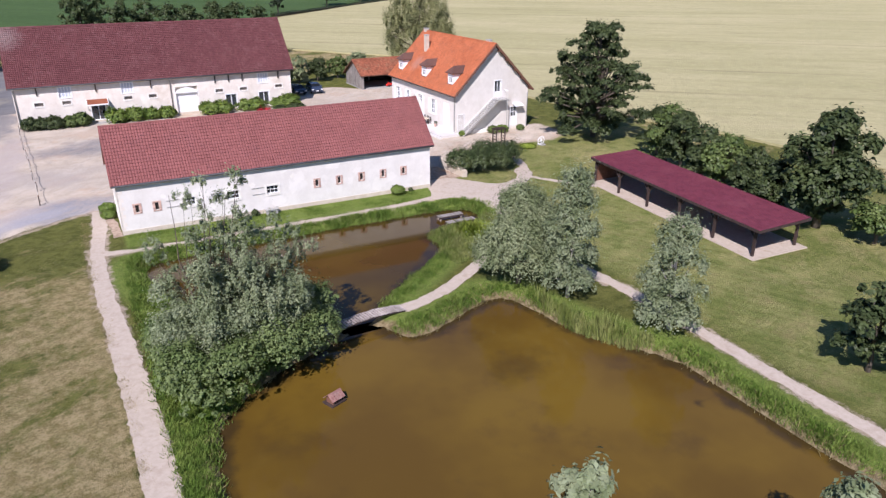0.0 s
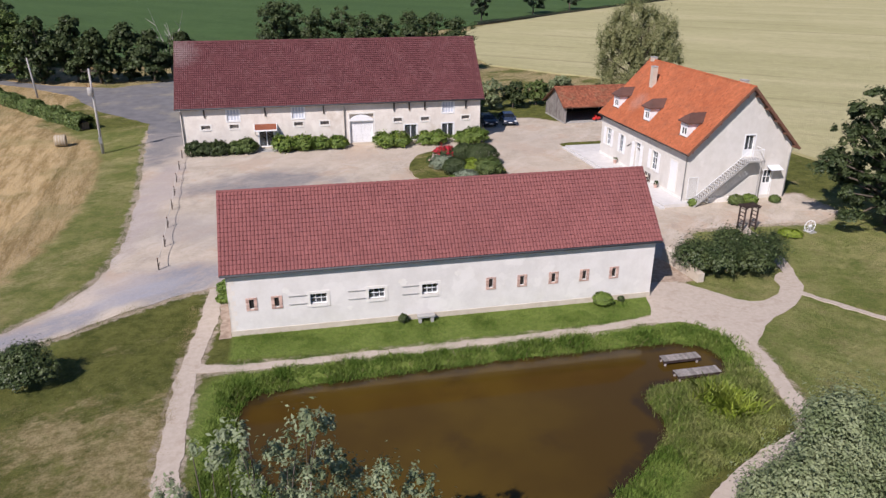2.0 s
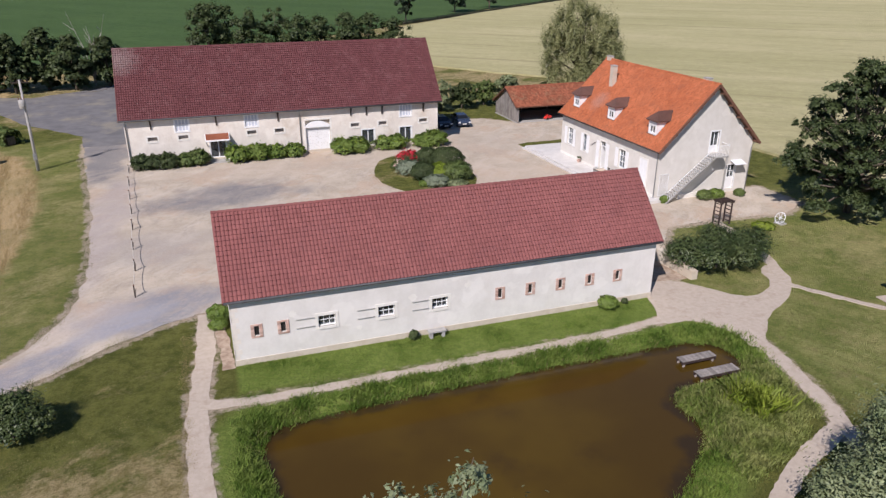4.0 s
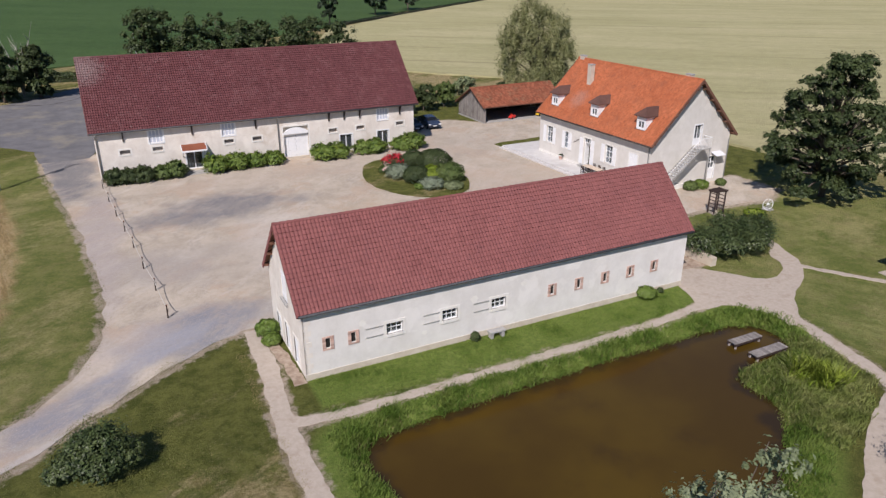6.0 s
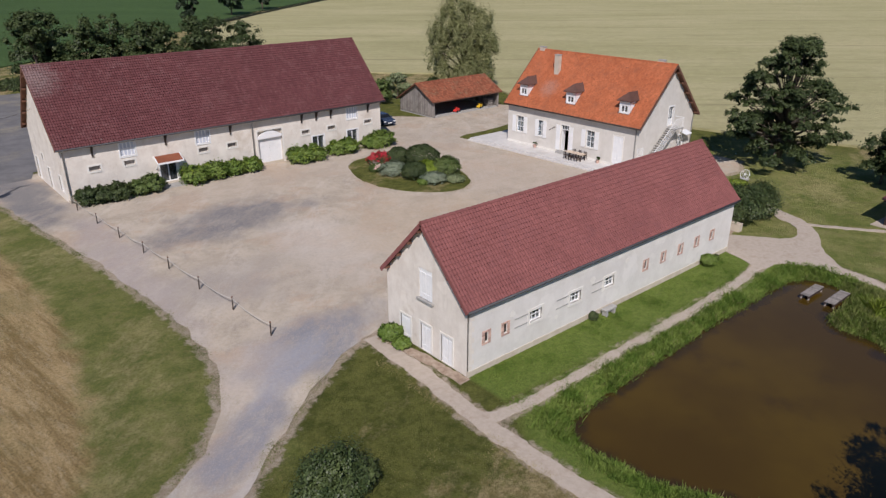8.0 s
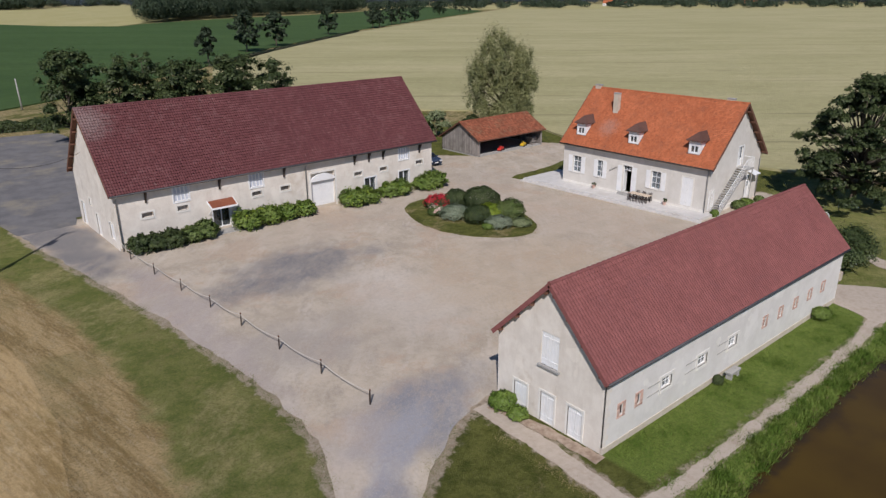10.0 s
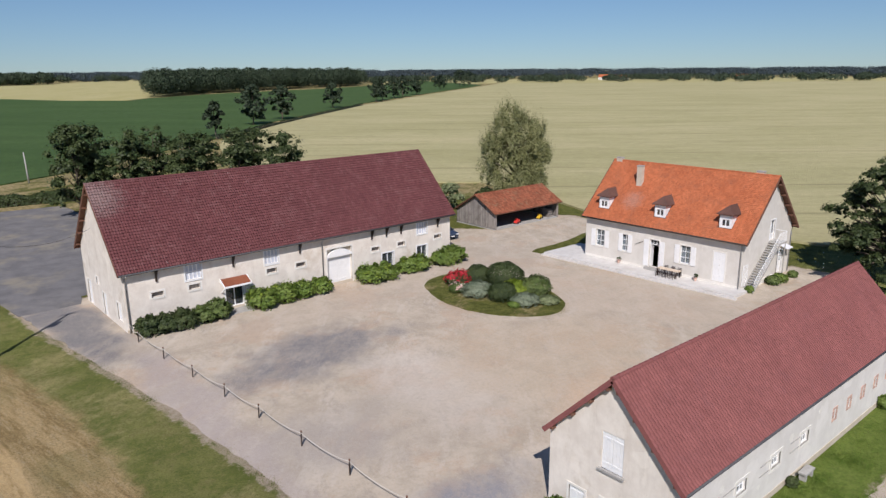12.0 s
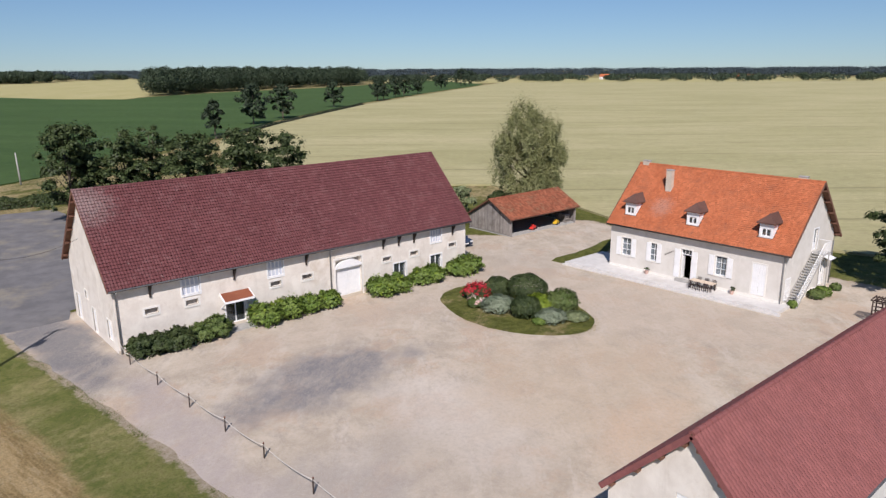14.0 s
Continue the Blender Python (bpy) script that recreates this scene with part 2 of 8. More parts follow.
def field_mat(name, c1, c2, c3, turn, speck, lines=0.0):
    """A field: broad drifts of tone, drawn out along the drilling, with grain of stalks or leaves and faint tramlines."""
    m, nt, b = graph(name, 0.95, 0, 0.1)
    col = blend(nt, ramp(nt, noise_node(nt, 0.03, 6, 0.65, (0.35, 1, 1, turn)), 0.35, 0.65), c1, c2)
    col = blend(nt, calc(nt, "MULTIPLY", ramp(nt, noise_node(nt, 0.16, 6, 0.7, (0.10, 1, 1, turn)), 0.46, 0.75), 0.6), col, c3)
    col = blend(nt, calc(nt, "MULTIPLY", ramp(nt, noise_node(nt, 0.9, 6, 0.8, (0.08, 1, 1, turn)), 0.42, 0.72), 0.5), col, c3)
    if lines:
        w = nt.nodes.new("ShaderNodeTexWave")
        w.inputs["Scale"].default_value, w.inputs["Distortion"].default_value, w.inputs["Detail"].default_value = lines, 0.15, 2.0
        w.bands_direction = "Y"
        mp = nt.nodes.new("ShaderNodeMapping")
        mp.inputs["Rotation"].default_value = (0, 0, radians(-turn))
        nt.links.new(nt.nodes.new("ShaderNodeNewGeometry").outputs["Position"], mp.inputs[0])
        nt.links.new(mp.outputs[0], w.inputs[0])
        broken = ramp(nt, noise_node(nt, 0.02, 4, 0.6), 0.42, 0.6)
        col = blend(nt, calc(nt, "MULTIPLY", calc(nt, "MULTIPLY", ramp(nt, w.outputs["Fac"], 0.985, 0.999), broken), 0.5), col, tuple(0.55 * v for v in c3))
    col = blend(nt, calc(nt, "MULTIPLY", ramp(nt, noise_node(nt, 1.3, 7, 0.85, (0.6, 1, 1, turn)), 0.42, 0.66), speck), col, tuple(0.5 * v for v in c2))
    col = blend(nt, calc(nt, "MULTIPLY", ramp(nt, noise_node(nt, 0.8, 6, 0.85), 0.54, 0.68), speck), col, tuple(1.45 * v for v in c2))
    col = blend(nt, calc(nt, "MULTIPLY", ramp(nt, noise_node(nt, 0.22, 7, 0.9), 0.46, 0.64), 0.85 * speck), col, tuple(0.62 * v for v in c1))
    nt.links.new(col, b.inputs["Base Color"])
    relief(nt, b, noise_node(nt, 2.2, 6, 0.8, (0.4, 1, 1, turn)), 0.7, 0.3)
    return m


def hay_mat():
    m, nt, b = graph("cut_hay", 0.95, 0, 0.1)
    nt.links.new(hay_colour(nt), b.inputs["Base Color"])
    relief(nt, b, noise_node(nt, 4.0, 7, 0.85, (0.5, 1, 1, 100)), 0.9, 0.15)
    return m


def water_mat(name, k):
    """Shallow clay pond: amber with browner drifts, brown-black along the shore and at spots."""
    m, nt, b = graph(name, 0.06, 0, 0.5)
    b.inputs["IOR"].default_value = 1.33
    col = blend(nt, ramp(nt, noise_node(nt, 0.10, 4, 0.55), 0.36, 0.66), (0.082 * k, 0.048 * k, 0.009 * k), (0.118 * k, 0.073 * k, 0.011 * k))
    col = blend(nt, calc(nt, "MULTIPLY", ramp(nt, noise_node(nt, 0.17, 5, 0.6), 0.52, 0.72), 0.6), col, (0.047 * k, 0.027 * k, 0.011 * k))
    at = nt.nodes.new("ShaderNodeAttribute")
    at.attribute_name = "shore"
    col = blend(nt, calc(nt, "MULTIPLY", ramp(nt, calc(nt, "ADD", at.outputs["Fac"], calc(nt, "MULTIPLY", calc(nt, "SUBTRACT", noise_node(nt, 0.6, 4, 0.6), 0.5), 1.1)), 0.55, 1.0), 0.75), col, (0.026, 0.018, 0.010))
    nt.links.new(col, b.inputs["Base Color"])
    relief(nt, b, noise_node(nt, 2.5, 3, 0.5), 0.05, 0.02)
    return m


def plaster_mat(name, c1, c2, stain, bare, wear=1.0):
    """Lime render: cloudy tone, rain streaks, and patches where it is mended or worn."""
    m, nt, b = graph(name, 0.92, 0, 0.15)
    col = blend(nt, ramp(nt, noise_node(nt, 0.9, 6, 0.7), 0.3, 0.7), c1, c2)
    col = blend(nt, calc(nt, "MULTIPLY", ramp(nt, noise_node(nt, 1.1, 6, 0.7, (1, 1, 0.18)), 0.50, 0.80), 0.32 * wear), col, stain)
    col = blend(nt, calc(nt, "MULTIPLY", ramp(nt, noise_node(nt, 0.35, 6, 0.72), 0.54, 0.68), 0.45 * wear), col, bare)
    col = blend(nt, calc(nt, "MULTIPLY", ramp(nt, noise_node(nt, 0.55, 3, 0.5), 0.60, 0.64), 0.35), col, tuple(min(0.86, 1.12 * v) for v in c2))
    col = blend(nt, calc(nt, "MULTIPLY", ramp(nt, noise_node(nt, 3.4, 8, 0.85), 0.60, 0.74), 0.30 * wear), col, tuple(0.6 * v for v in stain))
    nt.links.new(col, b.inputs["Base Color"])
    relief(nt, b, noise_node(nt, 14, 5, 0.75), 0.35, 0.02)
    return m


def tile_mat(name, c1, c2, old, amount, island, scale=0.5, specks=None, spot=None):
    """Fired clay tiles: each its own tone, with soot or lichen in drifts, pale lichen specks, and one bleached spot."""
    m, nt, b = graph(name, 0.82, 0, 0.2)
    geo = nt.nodes.new("ShaderNodeNewGeometry")
    info = nt.nodes.new("ShaderNodeObjectInfo")
    k = calc(nt, "FRACT", calc(nt, "ADD", geo.outputs["Random Per Island"], info.outputs["Random"]), 0)
    col = blend(nt, ramp(nt, noise_node(nt, scale, 6, 0.7), 0.3, 0.7), c1, c2)
    r = nt.nodes.new("ShaderNodeMapRange")
    r.inputs["To Min"].default_value, r.inputs["To Max"].default_value = 1 - island, 1 + island
    nt.links.new(k, r.inputs["Value"])
    g = nt.nodes.new("ShaderNodeVectorMath")
    g.operation = "SCALE"
    nt.links.new(col, g.inputs[0])
    nt.links.new(r.outputs[0], g.inputs["Scale"])
    f = calc(nt, "ADD", noise_node(nt, 0.7, 7, 0.78), calc(nt, "MULTIPLY", k, 0.12))
    col = blend(nt, calc(nt, "MULTIPLY", ramp(nt, f, 0.56, 0.74), amount), g.outputs[0], old)
    col = blend(nt, calc(nt, "MULTIPLY", ramp(nt, noise_node(nt, 9, 5, 0.8), 0.42, 0.66), 0.35), col, tuple(0.62 * v for v in c1))
    if specks:
        col = blend(nt, calc(nt, "MULTIPLY", ramp(nt, noise_node(nt, 3.2, 3, 0.5), 0.69, 0.74), 0.28), col, specks)
    if spot:
        x, y, z, size, tone = spot
        d = nt.nodes.new("ShaderNodeVectorMath")
        d.operation = "DISTANCE"
        nt.links.new(geo.outputs["Position"], d.inputs[0])
        d.inputs[1].default_value = (x, y, z)
        far = calc(nt, "ADD", calc(nt, "DIVIDE", d.outputs["Value"], size), calc(nt, "MULTIPLY", calc(nt, "SUBTRACT", noise_node(nt, 2.5, 7, 0.85), 0.5), 2.2))
        col = blend(nt, calc(nt, "MULTIPLY", calc(nt, "SUBTRACT", 1.0, ramp(nt, far, 0.1, 1.0)), 0.42), col, tone)
    nt.links.new(col, b.inputs["Base Color"])
    relief(nt, b, noise_node(nt, 25, 3, 0.7), 0.2, 0.01)
    return m


def glass_mat():
    m, nt, b = graph("window_glass", 0.03, 0, 0.5)
    b.inputs["Base Color"].default_value = (0.30, 0.34, 0.37, 1)
    b.inputs["Transmission Weight"].default_value = 0.9
    b.inputs["IOR"].default_value = 1.45
    return m


GRASS = ground_mat()
YARD = yard_mat("yard_gravel", ((-0.5, 57.0, 6.5, 4.0, 20, 1.0, (0.235, 0.238, 0.262)), (5.5, 80, 9, 5, 5, 1.0, (0.195, 0.187, 0.188)), (3, 67, 9, 7, 0, 0.5, (0.42, 0.365, 0.30)), (9, 70, 5, 9, 0, 0.55, (0.61, 0.55, 0.48)),
                                (-5.4, 76, 2.4, 20, -3, 0.85, (0.40, 0.345, 0.315)), (-7.2, 98, 3.4, 14, 0, 1.0, (0.175, 0.170, 0.172)), (-7.6, 101, 3.6, 9, 0, 1.0, (0.170, 0.166, 0.168)), (18, 68, 12, 10, 20, 0.65, (0.50, 0.40, 0.285)), (35, 72, 10, 16, 0, 0.65, (0.49, 0.405, 0.315)), (14, 88, 18, 4, 0, 0.5, (0.47, 0.39, 0.31)), (-1, 68, 5, 4, 30, 0.6, (0.34, 0.305, 0.275)), (15, 61, 8, 3, 15, 0.5, (0.56, 0.40, 0.27)), (34, 92, 10, 8, 0, 0.55, (0.42, 0.36, 0.29)), (33, 58, 4.5, 5, 0, 0.5, (0.47, 0.37, 0.28)), (-5, 56.5, 5, 2.6, 50, 0.5, (0.50, 0.43, 0.38)),
                                (-38, 34.0, 36, 2.6, 31.5, 1.0, (0.215, 0.212, 0.228)), (-6.8, 52.0, 6, 1.7, 42, 0.95, (0.25, 0.25, 0.275)), (-3.4, 55.2, 5, 1.5, 34, 0.8, (0.33, 0.33, 0.36)), (-14, 45.4, 14, 0.5, 31, 0.6, (0.46, 0.44, 0.43))))
ASPHALT = surf("old_asphalt", (0.138, 0.134, 0.134), (0.190, 0.184, 0.182), 0.5, (0.28, 0.25, 0.19), 0.16, 0.75, 0.92, bump=0.3, fine=20, depth=0.02)
PATHMAT = surf("path_gravel", (0.43, 0.365, 0.295), (0.49, 0.42, 0.345), 3.2, (0.34, 0.265, 0.195), 1.1, 0.5, 0.95, bump=0.6, fine=18, depth=0.03)
EARTH = surf("bare_earth", (0.27, 0.195, 0.14), (0.43, 0.345, 0.265), 2.5, (0.5, 0.43, 0.35), 0.8, 0.5, 0.95, bump=0.6, fine=14, depth=0.04)
WHEAT = field_mat("ripening_wheat", (0.405, 0.375, 0.195), (0.50, 0.45, 0.255), (0.315, 0.312, 0.145), -41, 0.34, 0.0125)
CROP = field_mat("green_crop", (0.058, 0.106, 0.034), (0.082, 0.138, 0.046), (0.052, 0.082, 0.030), -50, 0.6)
HAY = hay_mat()
PALE = field_mat("pale_field", (0.42, 0.38, 0.17), (0.48, 0.43, 0.22), (0.33, 0.33, 0.14), 60, 0.3)
WATER = water_mat("pond_water", 0.70)
WATER_CLAY = water_mat("clay_pond_water", 1.15)
PLASTER = plaster_mat("lime_render", (0.66, 0.635, 0.595), (0.745, 0.72, 0.68), (0.52, 0.475, 0.40), (0.64, 0.59, 0.52), 0.6)
PLASTER_OLD = plaster_mat("old_lime_render", (0.66, 0.605, 0.535), (0.77, 0.72, 0.645), (0.42, 0.36, 0.29), (0.55, 0.47, 0.37), 1.25)
PLASTER_HOUSE = plaster_mat("house_render", (0.615, 0.585, 0.53), (0.685, 0.655, 0.605), (0.50, 0.46, 0.39), (0.63, 0.60, 0.55))
TRIM = surf("pale_trim", (0.72, 0.69, 0.63), (0.80, 0.78, 0.73), 2, (0.6, 0.55, 0.48), 1.0, 0.4, bump=0.15)
PLINTH = surf("stone_plinth", (0.50, 0.43, 0.34), (0.62, 0.56, 0.47), 1.4, (0.42, 0.33, 0.23), 0.7, 0.6, 0.92, bump=0.4, fine=10, depth=0.03)
TILE_F = tile_mat("new_red_tile", (0.222, 0.082, 0.076), (0.262, 0.099, 0.091), (0.185, 0.075, 0.075), 0.5, 0.09)
TILE_B = tile_mat("weathered_brown_tile", (0.128, 0.046, 0.048), (0.150, 0.055, 0.056), (0.20, 0.118, 0.115), 0.30, 0.13, 0.35, (0.42, 0.34, 0.31), (-4.2, 98.2, 11.0, 2.8, (0.34, 0.29, 0.27)))
TILE_H = tile_mat("orange_plain_tile", (0.43, 0.128, 0.055), (0.49, 0.158, 0.072), (0.25, 0.100, 0.058), 0.60, 0.17, 0.5, (0.17, 0.060, 0.040), (44.3, 78.9, 6.9, 1.7, (0.36, 0.25, 0.21)))
TILE_D = tile_mat("brown_dormer_tile", (0.105, 0.056, 0.046), (0.15, 0.078, 0.06), (0.09, 0.06, 0.05), 0.5, 0.25)
TILE_S = tile_mat("mossy_shed_tile", (0.245, 0.082, 0.045), (0.32, 0.112, 0.062), (0.185, 0.14, 0.085), 0.75, 0.32)
SHEETRED = surf("red_roof_sheet", (0.120, 0.028, 0.045), (0.165, 0.040, 0.060), 1.6, (0.20, 0.062, 0.08), 0.5, 0.5, 0.62, spec=0.3, bump=0.1)
BRICK = surf("pink_brick", (0.50, 0.31, 0.25), (0.61, 0.44, 0.37), 5, (0.55, 0.42, 0.34), 2, 0.6, bump=0.4, things=0.22)
WHITE = surf("white_paint", (0.78, 0.79, 0.79), (0.84, 0.84, 0.83), 2.5, (0.70, 0.69, 0.66), 1.2, 0.4, 0.55, bump=0.1)
SLAB = surf("white_terrace", (0.57, 0.55, 0.52), (0.64, 0.62, 0.59), 1.2, (0.50, 0.47, 0.43), 0.5, 0.6, 0.75, bump=0.15)
TIMBER = surf("dark_timber", (0.036, 0.024, 0.021), (0.062, 0.042, 0.036), 3, None, rough=0.8, bump=0.4, fine=20, stretch=(1, 1, 0.2))
GREYWOOD = surf("silvered_boards", (0.20, 0.18, 0.165), (0.31, 0.285, 0.26), 2.5, (0.13, 0.11, 0.095), 0.8, 0.6, 0.9, bump=0.5, fine=16, stretch=(3, 3, 0.25), things=0.25)
DECK = surf("bleached_planks", (0.33, 0.285, 0.255), (0.46, 0.41, 0.375), 3, (0.22, 0.19, 0.17), 1.1, 0.5, 0.9, bump=0.5, things=0.22)
RAFTER = surf("brown_rafter", (0.13, 0.06, 0.04), (0.19, 0.095, 0.062), 4, None, rough=0.85, bump=0.3)
# near-black colour that paints the shade of unlit interiors
DARK = surf("inside_shade", (0.020, 0.018, 0.016), (0.032, 0.028, 0.025), 2, None, rough=0.95, bump=0.1)
STEEL = surf("grey_metal", (0.30, 0.31, 0.32), (0.40, 0.41, 0.42), 5, None, rough=0.45, metal=0.7, bump=0.1)
# gutter colour near-black, painting in the shadow line under the eaves
EAVE_SHADE_ZINC = surf("eave_shade_zinc", (0.060, 0.061, 0.066), (0.085, 0.086, 0.092), 4, None, rough=0.6, bump=0.1)
IRON = surf("dark_iron", (0.045, 0.035, 0.03), (0.075, 0.055, 0.045), 6, None, rough=0.7, metal=0.3, bump=0.2)
CONCRETE = surf("grey_concrete", (0.34, 0.33, 0.31), (0.43, 0.42, 0.395), 3, (0.27, 0.26, 0.24), 1, 0.5, 0.9, bump=0.3)
ROPE = surf("pale_rope", (0.50, 0.47, 0.41), (0.6, 0.57, 0.5), 8, None, rough=0.95, bump=0.4)
STRAWB = surf("straw_bale", (0.36, 0.29, 0.19), (0.47, 0.39, 0.27), 6, (0.27, 0.21, 0.13), 2, 0.5, 0.95, bump=0.9, fine=25, depth=0.05)
BARK = surf("bark", (0.085, 0.068, 0.052), (0.14, 0.115, 0.09), 5, None, rough=0.95, bump=0.7, fine=14, depth=0.05, stretch=(1, 1, 0.3))
BARKPALE = surf("pale_bark", (0.30, 0.275, 0.24), (0.46, 0.43, 0.385), 4, (0.20, 0.175, 0.15), 1.5, 0.4, 0.9, bump=0.5, fine=14, depth=0.03, stretch=(1, 1, 0.3))
GLASS = glass_mat()
CURTAIN = surf("net_curtain", (0.62, 0.64, 0.68), (0.72, 0.73, 0.75), 6, None, rough=0.9, bump=0.2, stretch=(4, 4, 0.3))
PALEPANE = surf("milky_pane", (0.50, 0.54, 0.62), (0.60, 0.63, 0.69), 1.5, None, rough=0.25, spec=0.5, bump=0)
CARBLUE = surf("blue_grey_paint", (0.055, 0.075, 0.12), (0.06, 0.08, 0.125), 1, None, rough=0.25, metal=0.4, spec=0.5, bump=0)
CARBLACK = surf("black_paint", (0.018, 0.020, 0.026), (0.02, 0.022, 0.028), 1, None, rough=0.22, metal=0.3, spec=0.5, bump=0)
CARGLASS = surf("tinted_glass", (0.012, 0.014, 0.016), (0.014, 0.016, 0.018), 1, None, rough=0.06, spec=0.6, bump=0)
RUBBER = surf("tyre_rubber", (0.02, 0.02, 0.02), (0.03, 0.03, 0.03), 5, None, rough=0.9, bump=0.1)
LAMPGLASS = surf("lamp_lens", (0.6, 0.62, 0.64), (0.7, 0.7, 0.7), 5, None, rough=0.1, spec=0.6, bump=0)
TOYRED = surf("red_plastic", (0.55, 0.035, 0.03), (0.6, 0.05, 0.04), 3, None, rough=0.4, bump=0)
TOYYELLOW = surf("yellow_plastic", (0.6, 0.38, 0.03), (0.65, 0.42, 0.04), 3, None, rough=0.4, bump=0)
LEAF_DARK = leaf_mat("dark_leaf", (0.048, 0.072, 0.025), (0.090, 0.120, 0.043), 0.28, 0.55, 0.32)
LEAF_MID = leaf_mat("mid_leaf", (0.080, 0.122, 0.030), (0.135, 0.180, 0.052), 0.28)
LEAF_LAUREL = leaf_mat("laurel_leaf", (0.045, 0.070, 0.023), (0.092, 0.120, 0.042), 0.35, 0.45)
LEAF_BRIGHT = leaf_mat("bright_leaf", (0.110, 0.175, 0.028), (0.17, 0.235, 0.048), 0.28)
LEAF_LIME = leaf_mat("lime_leaf", (0.17, 0.24, 0.022), (0.24, 0.30, 0.04), 0.3)
LEAF_SILVER = leaf_mat("silver_leaf", (0.200, 0.250, 0.125), (0.325, 0.372, 0.222), 0.2, 0.6, 0.42)
LEAF_SALLOW = leaf_mat("sallow_leaf", (0.115, 0.170, 0.050), (0.20, 0.260, 0.098), 0.25, 0.6, 0.38)
LEAF_OLIVE = leaf_mat("grey_green_leaf", (0.175, 0.22, 0.10), (0.285, 0.325, 0.175), 0.28, 0.6, 0.3)
LEAF_WILLOW = leaf_mat("willow_leaf", (0.205, 0.22, 0.088), (0.33, 0.335, 0.158), 0.28, 0.6, 0.35)
LEAF_BLUE = leaf_mat("blue_grey_leaf", (0.165, 0.21, 0.135), (0.25, 0.29, 0.20), 0.3)
LEAF_FAR = leaf_mat("far_leaf", (0.028, 0.046, 0.024), (0.045, 0.066, 0.034), 0.4, 0.7, 0.1)
# leaf colour shifted to blue, painting in the haze of distance
LEAF_HAZE = leaf_mat("hazed_horizon_leaf", (0.032, 0.048, 0.056), (0.046, 0.064, 0.072), 0.15, 0.8, 0.0)
SPITGRASS = leaf_mat("rough_grass", (0.195, 0.245, 0.058), (0.31, 0.335, 0.115), 0.3, 0.7, 0.4)
TABLEWOOD = surf("pale_table_wood", (0.55, 0.44, 0.33), (0.66, 0.55, 0.43), 4, None, rough=0.7, bump=0.2, stretch=(0.3, 3, 1))
REED = leaf_mat("bank_grass", (0.120, 0.205, 0.028), (0.225, 0.305, 0.064), 0.3, 0.7, 0.4)
LAWNBLADE = leaf_mat("lawn_blades", (0.105, 0.135, 0.030), (0.190, 0.205, 0.062), 0.3, 0.8, 0.3)
STRAWGRASS = leaf_mat("dry_grass_blades", (0.23, 0.20, 0.085), (0.33, 0.28, 0.13), 0.35, 0.8, 0.3)
FLOWER_RED = leaf_mat("red_petals", (0.42, 0.02, 0.03), (0.55, 0.04, 0.06), 0.35)
FLOWER_PINK = leaf_mat("pale_petals", (0.72, 0.45, 0.42), (0.75, 0.66, 0.58), 0.25)
